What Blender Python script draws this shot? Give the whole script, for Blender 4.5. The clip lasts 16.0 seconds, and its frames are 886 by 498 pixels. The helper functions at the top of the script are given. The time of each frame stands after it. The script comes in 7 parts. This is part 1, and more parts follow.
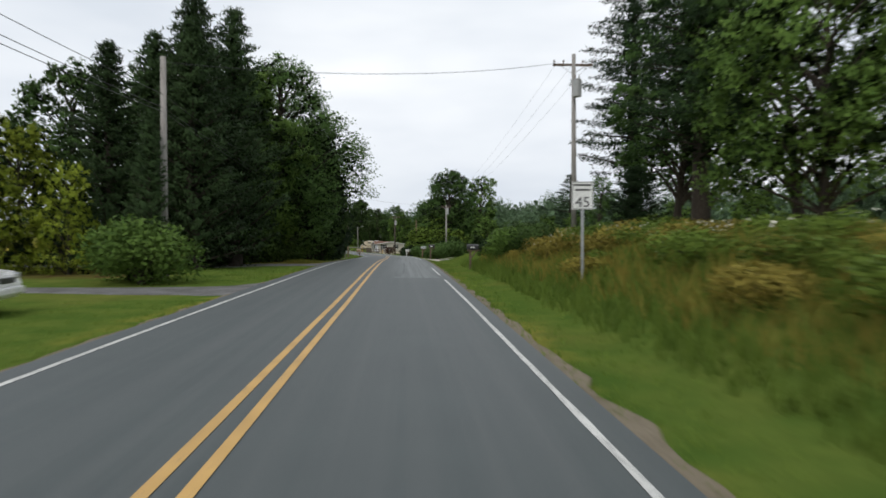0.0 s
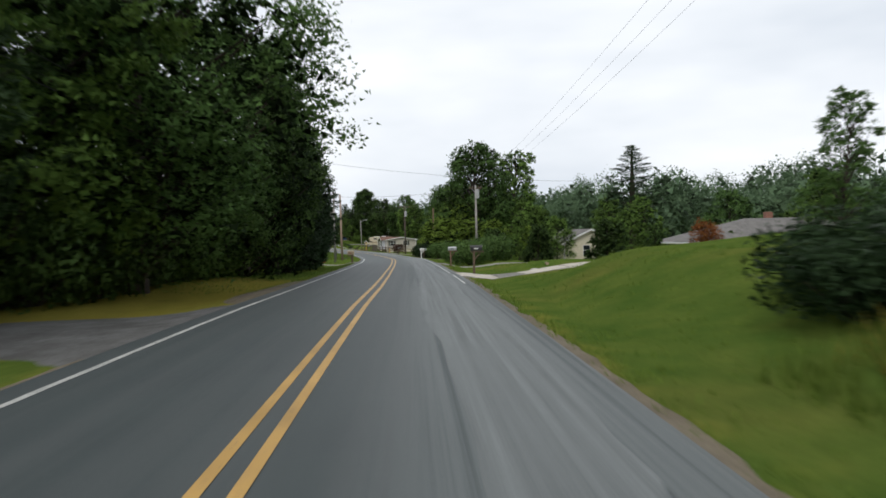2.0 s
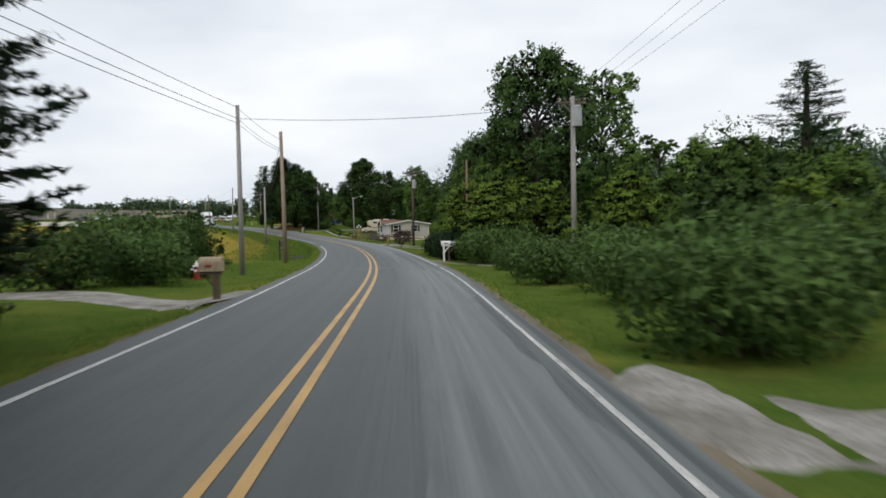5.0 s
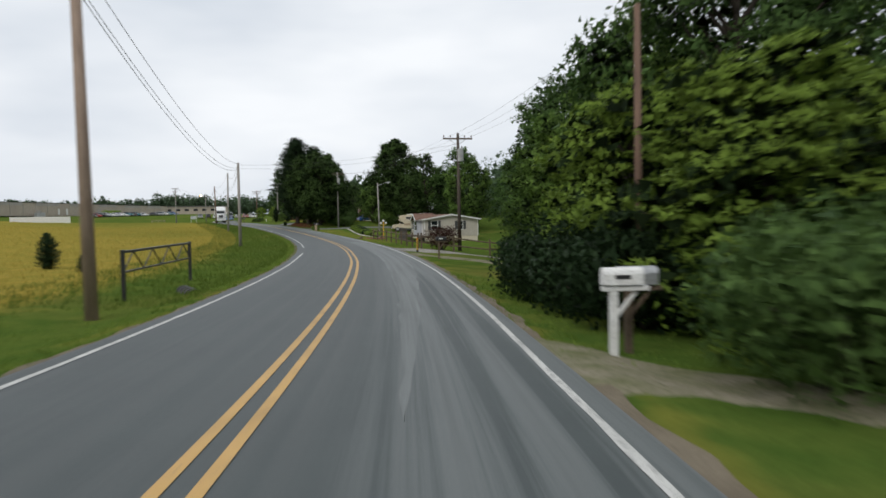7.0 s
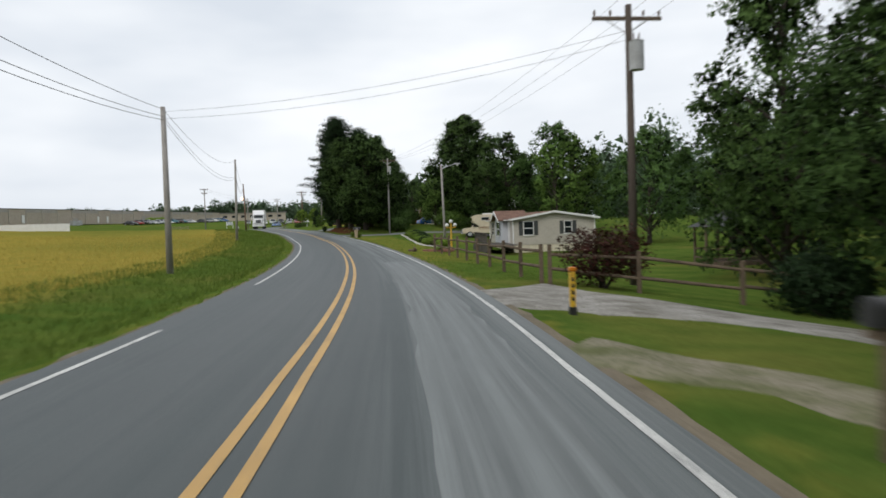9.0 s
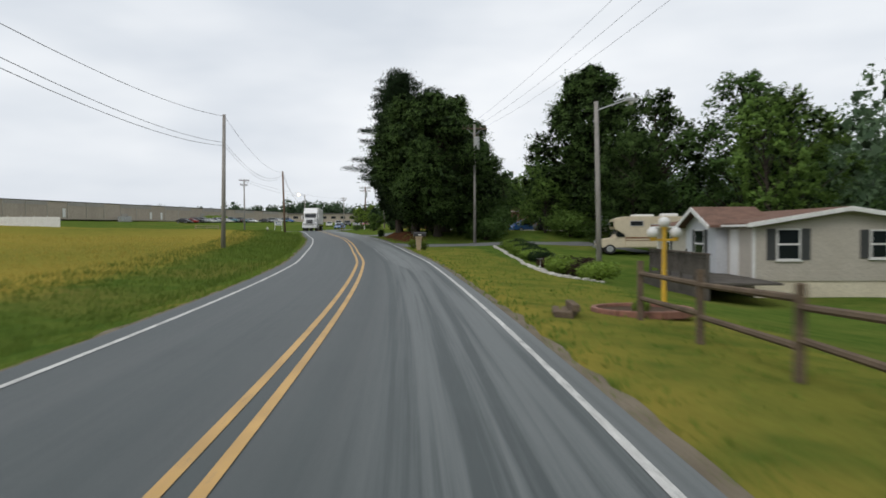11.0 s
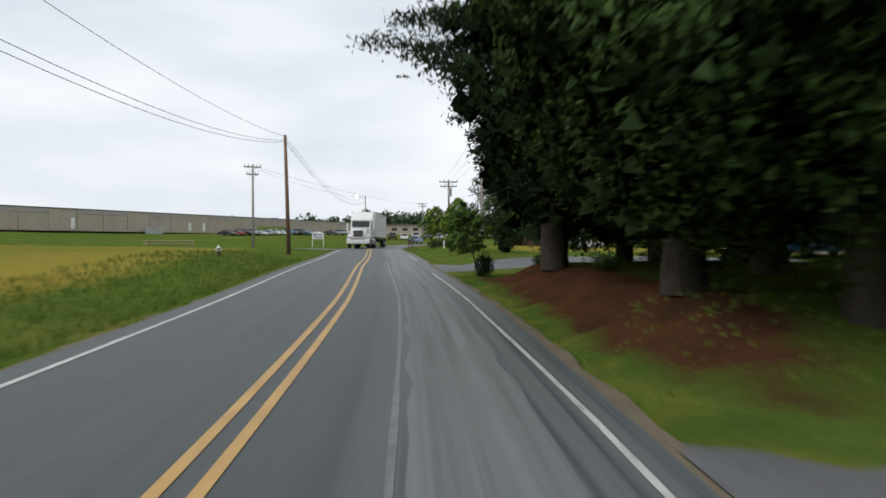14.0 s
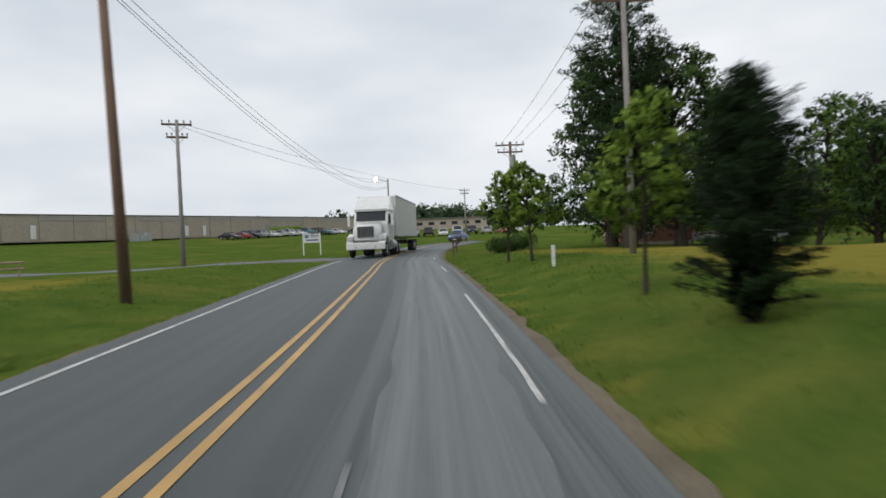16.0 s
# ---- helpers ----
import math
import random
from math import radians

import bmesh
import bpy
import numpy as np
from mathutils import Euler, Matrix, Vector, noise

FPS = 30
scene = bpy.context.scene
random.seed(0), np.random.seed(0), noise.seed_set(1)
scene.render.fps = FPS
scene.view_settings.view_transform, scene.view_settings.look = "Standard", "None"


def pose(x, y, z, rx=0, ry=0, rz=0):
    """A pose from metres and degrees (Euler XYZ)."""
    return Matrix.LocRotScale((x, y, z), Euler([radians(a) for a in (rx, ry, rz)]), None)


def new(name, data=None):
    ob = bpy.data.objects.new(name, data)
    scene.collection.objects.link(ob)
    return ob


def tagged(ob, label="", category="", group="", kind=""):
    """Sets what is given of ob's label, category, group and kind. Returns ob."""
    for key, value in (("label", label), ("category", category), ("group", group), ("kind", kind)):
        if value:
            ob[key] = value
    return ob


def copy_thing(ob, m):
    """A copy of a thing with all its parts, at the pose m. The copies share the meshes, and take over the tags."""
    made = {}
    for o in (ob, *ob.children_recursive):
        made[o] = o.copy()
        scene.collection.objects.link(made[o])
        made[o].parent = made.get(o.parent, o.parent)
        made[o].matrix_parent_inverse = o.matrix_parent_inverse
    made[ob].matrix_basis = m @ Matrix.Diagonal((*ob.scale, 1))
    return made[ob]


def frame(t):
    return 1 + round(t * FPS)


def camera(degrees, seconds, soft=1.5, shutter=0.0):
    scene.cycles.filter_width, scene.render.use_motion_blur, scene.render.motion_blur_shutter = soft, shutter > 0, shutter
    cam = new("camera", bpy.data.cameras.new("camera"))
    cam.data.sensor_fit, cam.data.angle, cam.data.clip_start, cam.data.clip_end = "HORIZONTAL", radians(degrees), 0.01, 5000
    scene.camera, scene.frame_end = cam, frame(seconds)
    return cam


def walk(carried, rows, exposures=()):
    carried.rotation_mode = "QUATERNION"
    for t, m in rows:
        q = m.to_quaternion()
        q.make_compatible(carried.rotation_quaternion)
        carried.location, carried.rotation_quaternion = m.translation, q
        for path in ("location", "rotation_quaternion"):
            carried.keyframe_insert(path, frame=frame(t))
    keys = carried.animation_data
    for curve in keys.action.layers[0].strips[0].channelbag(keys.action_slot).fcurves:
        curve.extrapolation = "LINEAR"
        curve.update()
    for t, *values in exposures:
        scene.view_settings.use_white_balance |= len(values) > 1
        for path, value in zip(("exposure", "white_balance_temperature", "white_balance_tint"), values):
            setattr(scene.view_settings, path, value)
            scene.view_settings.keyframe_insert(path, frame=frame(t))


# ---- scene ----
cam = camera(62.2, 16.0, soft=1.6, shutter=0.4)
EYE = 1.5  # height of the lens over the road
PATH = [  # seconds, x, y, road height, pitch, yaw, roll
    (0, -0.02, 0.14, 0.00, -0.78, -0.08, 0.16),
    (0.5, -0.44, 8.51, 0.05, -0.90, 0.67, -0.26),
    (1, -0.99, 16.71, 0.09, -1.12, 0.91, 0.60),
    (1.5, -1.54, 24.72, 0.11, -1.52, 0.85, 1.27),
    (2, -2.01, 32.68, 0.11, -1.28, 0.75, 1.37),
    (2.5, -2.39, 40.49, 0.11, -1.45, 0.74, 2.53),
    (3, -2.72, 48.17, 0.05, -1.65, 0.85, 2.05),
    (3.5, -3.12, 55.53, -0.05, -2.26, 0.90, 2.40),
    (4, -3.64, 63.10, -0.15, -2.18, 1.00, 1.64),
    (4.2, -3.90, 66.23, -0.20, -2.23, 0.96, 1.29),
    (6.3, -5.96, 99.02, -0.79, -2.52, 3.43, 0.99),
    (6.5, -6.28, 102.10, -0.85, -2.42, 3.84, 0.88),
    (7, -7.14, 110.11, -1.02, -2.51, 4.84, 1.07),
    (7.5, -8.21, 118.07, -1.17, -2.26, 5.86, 0.83),
    (8, -9.43, 125.96, -1.30, -1.89, 7.01, 1.27),
    (8.5, -10.93, 134.03, -1.38, -1.36, 8.49, 1.91),
    (9, -12.60, 142.04, -1.45, -2.02, 9.96, 1.82),
    (9.2, -13.26, 145.14, -1.48, -1.90, 10.59, 1.80),
    (11.3, -22.71, 178.65, -1.54, -1.05, 16.98, 0.48),
    (11.5, -23.81, 181.78, -1.53, -0.70, 17.53, 0.75),
    (12, -26.64, 189.57, -1.50, -0.80, 18.70, 0.74),
    (12.5, -29.58, 197.17, -1.42, -0.37, 19.65, 0.97),
    (13, -32.78, 204.74, -1.33, 0.30, 20.54, 1.47),
    (13.5, -36.01, 212.39, -1.13, 0.28, 21.68, 1.10),
    (14, -39.31, 219.92, -0.97, -0.42, 22.88, 0.19),
    (14.5, -42.82, 227.42, -0.82, -0.46, 24.16, 1.69),
    (15, -46.41, 234.72, -0.67, -0.54, 24.96, 2.56),
    (15.5, -50.10, 241.99, -0.55, -0.54, 25.12, 2.13),
    (16, -53.69, 249.22, -0.43, -0.88, 25.86, 2.57),
]

walk(cam, [(t, pose(x, y, z + EYE, 90 + pitch, roll, yaw)) for t, x, y, z, pitch, yaw, roll in PATH],
     exposures=[(0, 0.04), (2, 0.08), (4, 0.06), (6.5, -0.06), (9, 0.03), (11.5, -0.1), (13, -0.06), (14.5, 0.04), (15.2, 0.02), (16, -0.14)])

# ---- world and sun: a bright overcast sky ----
world = bpy.data.worlds.new("overcast")
scene.world = world
world.use_nodes = True
wt = world.node_tree
wt.nodes.clear()


def wnode(kind, **values):
    n = wt.nodes.new(kind)
    for key, value in values.items():
        n.inputs[key].default_value = value
    return n


SUN_UP, SUN_ROUND = 48.0, 200.0
sky = wnode("ShaderNodeTexSky")
sky.sky_type, sky.sun_disc = "NISHITA", False
sky.sun_elevation, sky.sun_rotation = radians(SUN_UP), radians(SUN_ROUND)
sky.air_density, sky.dust_density = 1.0, 4.0
grey = wnode("ShaderNodeHueSaturation", Saturation=0.12, Value=0.42)
tc = wnode("ShaderNodeTexCoord")
mapping = wnode("ShaderNodeMapping", Scale=(1.6, 1.6, 5.0))
cloud = wnode("ShaderNodeTexNoise", Scale=1.3, Detail=4.0, Roughness=0.5)
ramp = wt.nodes.new("ShaderNodeValToRGB")
ramp.color_ramp.elements[0].position, ramp.color_ramp.elements[0].color = 0.34, (5.5, 5.95, 6.55, 1)
ramp.color_ramp.elements[1].position, ramp.color_ramp.elements[1].color = 0.64, (7.6, 7.85, 8.15, 1)
mix = wt.nodes.new("ShaderNodeMix")
mix.data_type = "RGBA"
mix.inputs["Factor"].default_value = 0.85
back = wnode("ShaderNodeBackground", Strength=0.145)
wout = wt.nodes.new("ShaderNodeOutputWorld")
for a, b in ((sky.outputs["Color"], grey.inputs["Color"]), (tc.outputs["Generated"], mapping.inputs["Vector"]),
             (mapping.outputs["Vector"], cloud.inputs["Vector"]), (cloud.outputs["Fac"], ramp.inputs["Fac"]),
             (grey.outputs["Color"], mix.inputs["A"]), (ramp.outputs["Color"], mix.inputs["B"]),
             (mix.outputs["Result"], back.inputs["Color"]), (back.outputs["Background"], wout.inputs["Surface"])):
    wt.links.new(a, b)

sun = new("sun", bpy.data.lights.new("sun", "SUN"))
sun.data.energy, sun.data.angle, sun.data.color = 1.1, radians(25), (1.0, 0.96, 0.9)
sun.matrix_world = pose(0, 0, 60, 90 - SUN_UP, 0, 180 - SUN_ROUND)

# ---- materials ----


def material(name, rough=0.8, metal=0.0):
    m = bpy.data.materials.new(name)
    m.use_nodes = True
    b = m.node_tree.nodes["Principled BSDF"]
    b.inputs["Roughness"].default_value, b.inputs["Metallic"].default_value = rough, metal
    return m, m.node_tree, b


def node(nt, kind, **values):
    n = nt.nodes.new(kind)
    for key, value in values.items():
        n.inputs[key].default_value = value
    return n


def mixed(nt, factor, a, b):
    """A colour mix; a and b are colours or sockets."""
    m = nt.nodes.new("ShaderNodeMix")
    m.data_type = "RGBA"
    nt.links.new(factor, m.inputs["Factor"])
    for key, v in (("A", a), ("B", b)):
        if isinstance(v, tuple):
            m.inputs[key].default_value = (*v, 1)
        else:
            nt.links.new(v, m.inputs[key])
    return m.outputs["Result"]


def stepped(nt, value, low, high):
    """0 below low, 1 above high."""
    r = node(nt, "ShaderNodeMapRange", **{"From Min": low, "From Max": high})
    nt.links.new(value, r.inputs["Value"])
    return r.outputs["Result"]


def noise_of(nt, scale, detail=4.0, rough=0.55, coord="Object", stretch=None):
    t = nt.nodes.new("ShaderNodeTexCoord")
    n = node(nt, "ShaderNodeTexNoise", Scale=scale, Detail=detail, Roughness=rough)
    out = t.outputs[coord]
    if stretch:
        mp = node(nt, "ShaderNodeMapping", Scale=stretch)
        nt.links.new(out, mp.inputs["Vector"])
        out = mp.outputs["Vector"]
    nt.links.new(out, n.inputs["Vector"])
    return n.outputs["Fac"]


def bumped(nt, b, height, strength, distance=0.02):
    n = node(nt, "ShaderNodeBump", Strength=strength, Distance=distance)
    nt.links.new(height, n.inputs["Height"])
    nt.links.new(n.outputs["Normal"], b.inputs["Normal"])


def surface(name, base, dark, rough=0.8, metal=0.0, coarse=1.5, fine=30.0, bump=0.15, stretch=None, amount=0.7):
    """Two scales of wear: a coarse stain between base and dark, a fine grain in colour and relief."""
    m, nt, b = material(name, rough, metal)
    big = stepped(nt, noise_of(nt, coarse, stretch=stretch), 0.38, 0.68)
    grain = noise_of(nt, fine, 3.0, 0.6, stretch=stretch)
    half = tuple(amount * d + (1 - amount) * c for c, d in zip(base, dark))
    col = mixed(nt, big, base, half)
    col = mixed(nt, stepped(nt, grain, 0.45, 0.8), col, tuple(0.6 * c for c in half))
    nt.links.new(col, b.inputs["Base Color"])
    if rough > 0.87:
        b.inputs["Specular IOR Level"].default_value = 0.08
    if bump:
        bumped(nt, b, grain, bump)
    return m


def leaf_material(name, light, dark, gloss=0.45):
    """Leaves: colour by leaf and by tree, some light let through."""
    m, nt, b = material(name, gloss)
    geo, info = nt.nodes.new("ShaderNodeNewGeometry"), nt.nodes.new("ShaderNodeObjectInfo")
    col = mixed(nt, geo.outputs["Random Per Island"], dark, light)
    hue = node(nt, "ShaderNodeHueSaturation", Saturation=1.0)
    shift = node(nt, "ShaderNodeMapRange", **{"To Min": 0.75, "To Max": 1.25})
    nt.links.new(info.outputs["Random"], shift.inputs["Value"])
    nt.links.new(shift.outputs["Result"], hue.inputs["Value"])
    patch = mixed(nt, stepped(nt, noise_of(nt, 0.6), 0.4, 0.65), col, light)
    nt.links.new(patch, hue.inputs["Color"])
    nt.links.new(hue.outputs["Color"], b.inputs["Base Color"])
    tr = node(nt, "ShaderNodeBsdfTranslucent")
    nt.links.new(hue.outputs["Color"], tr.inputs["Color"])
    ms = node(nt, "ShaderNodeMixShader", Fac=0.3)
    nt.links.new(b.outputs["BSDF"], ms.inputs[1])
    nt.links.new(tr.outputs["BSDF"], ms.inputs[2])
    nt.links.new(ms.outputs["Shader"], nt.nodes["Material Output"].inputs["Surface"])
    b.inputs["Specular IOR Level"].default_value = 0.04
    return m


LEAF = leaf_material("broad leaves", (0.155, 0.25, 0.055), (0.08, 0.15, 0.036))
LEAF_DARK = leaf_material("dark leaves", (0.1, 0.175, 0.05), (0.045, 0.09, 0.026))
LEAF_LIME = leaf_material("young leaves", (0.22, 0.32, 0.055), (0.14, 0.22, 0.04))
LEAF_DEEP = leaf_material("deep green leaves", (0.105, 0.175, 0.05), (0.03, 0.06, 0.018))
LEAF_BRIGHT = leaf_material("bright young leaves", (0.3, 0.36, 0.045), (0.17, 0.24, 0.03))
NEEDLE = leaf_material("needles", (0.03, 0.055, 0.022), (0.015, 0.03, 0.013))
CEDAR = leaf_material("cedar sprays", (0.05, 0.085, 0.032), (0.024, 0.044, 0.018))
FLOWERING = leaf_material("reddish leaves", (0.1, 0.036, 0.032), (0.035, 0.034, 0.017))
RUSSET = leaf_material("russet leaves", (0.065, 0.04, 0.03), (0.025, 0.022, 0.016))
ORANGE = leaf_material("orange-red leaves", (0.3, 0.1, 0.03), (0.12, 0.06, 0.02))
# far leaves are paler and bluer: distance haze is put into their colour
HAZY_LEAF = leaf_material("far foliage paled for haze", (0.115, 0.175, 0.095), (0.07, 0.115, 0.064))
GRASS_BLADE = leaf_material("grass blades", (0.14, 0.2, 0.036), (0.085, 0.14, 0.025))
GRASS_DRY = leaf_material("dry grass blades", (0.33, 0.265, 0.06), (0.2, 0.19, 0.04))
# dark green for the cards inside a crown: inner shade put into the colour
INNER_SHADE = surface("twigs painted shade-dark", (0.03, 0.052, 0.018), (0.018, 0.032, 0.012), 0.95, coarse=2, fine=8, bump=0.5)
BARK = surface("bark", (0.075, 0.062, 0.05), (0.03, 0.026, 0.021), 0.9, coarse=3, fine=18, bump=0.6, stretch=(1, 1, 0.25))

# ---- the line of the road ----
CENTRE = np.array([(0.2, -75, -0.4), (-0.1, -45, -0.3), (-0.6, -30, -0.2), (-1.0, -15, -0.08), (-1.45, 0, 0.0), (-2.22, 14.9, 0.08),
                   (-2.99, 29.9, 0.12), (-3.82, 44.9, 0.08), (-4.69, 59.8, -0.11), (-5.59, 74.8, -0.37), (-6.67, 89.7, -0.63),
                   (-7.97, 104.6, -0.9), (-9.87, 119.5, -1.2), (-12.3, 134.2, -1.38), (-15.3, 148.9, -1.48), (-19.2, 163.3, -1.53),
                   (-23.75, 177.5, -1.54), (-28.8, 191.6, -1.47), (-34.3, 205.5, -1.29), (-40.3, 219.2, -1.0), (-46.8, 232.7, -0.7),
                   (-53.7, 245.9, -0.47), (-60.7, 259.2, -0.27), (-67.5, 271.8, -0.1), (-74.2, 284.2, 0.0),
                   (-82.4, 301.7, 0.1), (-89.6, 320.2, 0.2), (-94.8, 340, 0.4), (-96.6, 361, 0.8), (-95, 395, 1.4), (-85, 455, 2.2), (-70, 500, 2.4)])


def catmull(pts, step):
    """Points at even steps along a smooth curve through pts."""
    out = []
    for i in range(1, len(pts) - 2):
        a, b, c, d = pts[i - 1:i + 3]
        for u in np.linspace(0, 1, 30, endpoint=False):
            out.append(0.5 * (2 * b + (c - a) * u + (2 * a - 5 * b + 4 * c - d) * u * u + (3 * b - a - 3 * c + d) * u ** 3))
    out = np.array(out)
    run = np.r_[0, np.cumsum(np.hypot(*np.diff(out[:, :2], axis=0).T))]
    zero = run[np.argmin(np.hypot(out[:, 0] + 1.45, out[:, 1]))]
    s = np.arange(math.ceil(-zero), math.floor(run[-1] - zero), step)
    return s, np.stack([np.interp(s, run - zero, out[:, k]) for k in range(3)], 1)


LINE_S, LINE = catmull(CENTRE, 0.5)
LINE_T = np.gradient(LINE[:, :2], axis=0)
LINE_T /= np.hypot(*LINE_T.T)[:, None]
S0, S1 = LINE_S[0], LINE_S[-1]


def on_line(s, d):
    """World x, y at s metres along the road and d metres to its right."""
    p = np.array([np.interp(s, LINE_S, LINE[:, k]) for k in range(2)])
    t = np.array([np.interp(s, LINE_S, LINE_T[:, k]) for k in range(2)])
    return p[0] + t[1] * d, p[1] - t[0] * d


def heading(s):
    """Degrees to turn +y into the road's direction at s."""
    t = [np.interp(s, LINE_S, LINE_T[:, k]) for k in range(2)]
    return math.degrees(math.atan2(-t[0], t[1]))


def along(x, y):
    """Stations and offsets of world points (arrays)."""
    x, y = np.asarray(x, float).ravel(), np.asarray(y, float).ravel()
    ss, dd = np.empty(len(x)), np.empty(len(x))
    rough = LINE[::4]
    for i in range(0, len(x), 20000):
        xs, ys = x[i:i + 20000], y[i:i + 20000]
        k = np.argmin((xs[:, None] - rough[None, :, 0]) ** 2 + (ys[:, None] - rough[None, :, 1]) ** 2, 1) * 4
        ex, ey = xs - LINE[k, 0], ys - LINE[k, 1]
        ss[i:i + 20000] = LINE_S[k] + np.clip(ex * LINE_T[k, 0] + ey * LINE_T[k, 1], -30, 30)
        dd[i:i + 20000] = ex * LINE_T[k, 1] - ey * LINE_T[k, 0]
    return ss, dd


def bell(v, a, b, soft):
    """1 between a and b, falling off over soft."""
    return np.clip((v - a) / soft + 1, 0, 1) * np.clip((b - v) / soft + 1, 0, 1)


def ease(v, a, b):
    u = np.clip((v - a) / (b - a), 0, 1)
    return u * u * (3 - 2 * u)


def waves(x, y):
    """Gentle unevenness of the land."""
    return (np.sin(x * 0.21 + 1.3) * np.sin(y * 0.17) + 0.5 * np.sin(x * 0.53 + y * 0.41) + 0.35 * np.sin(y * 0.9 - x * 0.7)) * 0.06


def land(s, d, x, y):
    """Height of the ground at stations s, offsets d (arrays)."""
    z = np.interp(s, LINE_S, LINE[:, 2])
    r, l = np.maximum(d, 0), np.maximum(-d, 0)
    out = np.maximum(np.abs(d) - 3.2, 0)
    h = -0.09 - 0.05 * np.minimum(out, 1.0)
    # right: weedy bank, rising lawn, lawns that fall off to the houses, earth bank under the big trees
    h += bell(s, -40, 38, 7) * 1.35 * ease(r, 4.0, 9.0)
    h += bell(s, 47, 56, 6) * (1.2 * ease(r, 4.2, 8.6) + 0.6 * ease(r, 8.5, 17)) - bell(s, 46, 62, 4) * 0.12 * ease(r, 3.4, 4.2) * (1 - ease(r, 4.4, 5.5))
    h += bell(s, 63, 74, 5) * 0.42 * ease(r, 4.5, 10)
    h -= bell(s, 72, 108, 9) * (0.22 * ease(r, 3.6, 5) * (1 - ease(r, 5.5, 8)) + 0.75 * ease(r, 9, 24))
    h -= bell(s, 112, 215, 15) * (0.12 * ease(r, 3.6, 5) + 1.0 * ease(r, 5, 15))
    h += bell(s, 234.5, 246, 3.5) * (0.7 * ease(r, 3.8, 5.3))
    h += bell(s, 262, 284, 3) * 0.55 * ease(r, 3.7, 5.6) * (1 - 0.5 * ease(r, 10, 25)) + ease(s, 284, 292) * (0.15 * ease(r, 4, 8) - 1.4 * ease(r, 10, 44))
    # left: shallow ditch, field that climbs to the warehouse
    h -= 0.16 * ease(l, 3.6, 5.0) * (1 - ease(l, 5.2, 8)) * bell(s, 55, 246, 8)
    far = ease(l, 9, 112) * ease(s, 105, 200)
    h += far * (3.95 - z) + 0.2 * ease(l, 4, 8) * ease(s, 248, 262) + 0.36 * ease(l, 4, 8.4) * (1 - ease(l, 14, 50)) * ease(s, 244, 260) * (1 - ease(s, 278, 300))
    wide = ease(np.abs(d), 60, 160)
    flat = ease(s, 340, 420) * (1 - ease(r, 0, 40))
    h += flat * 0.5
    return z + h + waves(x, y) * ease(out, 1.5, 6) + wide * ease(r, 60, 220) * 5


def ground_at(x, y):
    s, d = along([x], [y])
    return float(land(s, d, np.array([x]), np.array([y]))[0])


def spot(s, d, dz=0.0):
    """World point on the ground."""
    x, y = on_line(s, d)
    return Vector((x, y, ground_at(x, y) + dz))


def stand(s, d, turn=0.0, dz=0.0):
    """A pose on the ground; turn 0 faces +y along the road."""
    p = spot(s, d, dz)
    return pose(p.x, p.y, p.z, 0, 0, heading(s) + turn)


# ---- mesh helpers ----


def mesh_of(name, verts, faces, mat, smooth=False):
    me = bpy.data.meshes.new(name)
    verts = np.asarray(verts, np.float32)
    if isinstance(faces, np.ndarray):
        n, k = faces.shape
        me.vertices.add(len(verts))
        me.vertices.foreach_set("co", verts.ravel())
        me.loops.add(n * k)
        me.loops.foreach_set("vertex_index", faces.astype(np.int32).ravel())
        me.polygons.add(n)
        me.polygons.foreach_set("loop_start", np.arange(0, n * k, k, dtype=np.int32))
        me.update(calc_edges=True)
    else:
        me.from_pydata(verts.tolist(), [], faces)
    if smooth:
        me.polygons.foreach_set("use_smooth", np.ones(len(me.polygons), bool))
    me.materials.append(mat)
    return me


def part(name, shape, mat, parent=None, label="", smooth=False):
    """Links a bmesh or mesh as one object, under a thing or a part."""
    if isinstance(shape, bmesh.types.BMesh):
        me = bpy.data.meshes.new(name)
        shape.to_mesh(me)
        shape.free()
        me.materials.append(mat)
        if smooth:
            me.polygons.foreach_set("use_smooth", np.ones(len(me.polygons), bool))
    else:
        me = shape
    ob = new(name, me)
    if parent:
        ob.parent = parent
    if label:
        tagged(ob, label)
    return ob


def thing(name, m, label, category, group="", kind=""):
    ob = new(name)
    ob.empty_display_size = 0.2
    ob.matrix_basis = m
    return tagged(ob, label, category, group, kind)


def box(bm, centre, size, bevel=0.0, rot=None):
    r = bmesh.ops.create_cube(bm, size=1.0)
    m = Matrix.Translation(centre) @ (rot or Matrix()) @ Matrix.Diagonal((*size, 1))
    bmesh.ops.transform(bm, matrix=m, verts=r["verts"])
    if bevel:
        edges = list({e for v in r["verts"] for e in v.link_edges})
        bmesh.ops.bevel(bm, geom=edges, offset=bevel, segments=2, affect="EDGES", profile=0.6)
    return bm


def tube(bm, a, b, r0, r1=None, n=10, caps=True):
    a, b = Vector(a), Vector(b)
    way = b - a
    r = bmesh.ops.create_cone(bm, cap_ends=caps, segments=n, radius1=r0, radius2=r0 if r1 is None else r1, depth=way.length)
    m = Matrix.Translation((a + b) / 2) @ way.to_track_quat("Z", "Y").to_matrix().to_4x4()
    bmesh.ops.transform(bm, matrix=m, verts=r["verts"])
    return bm


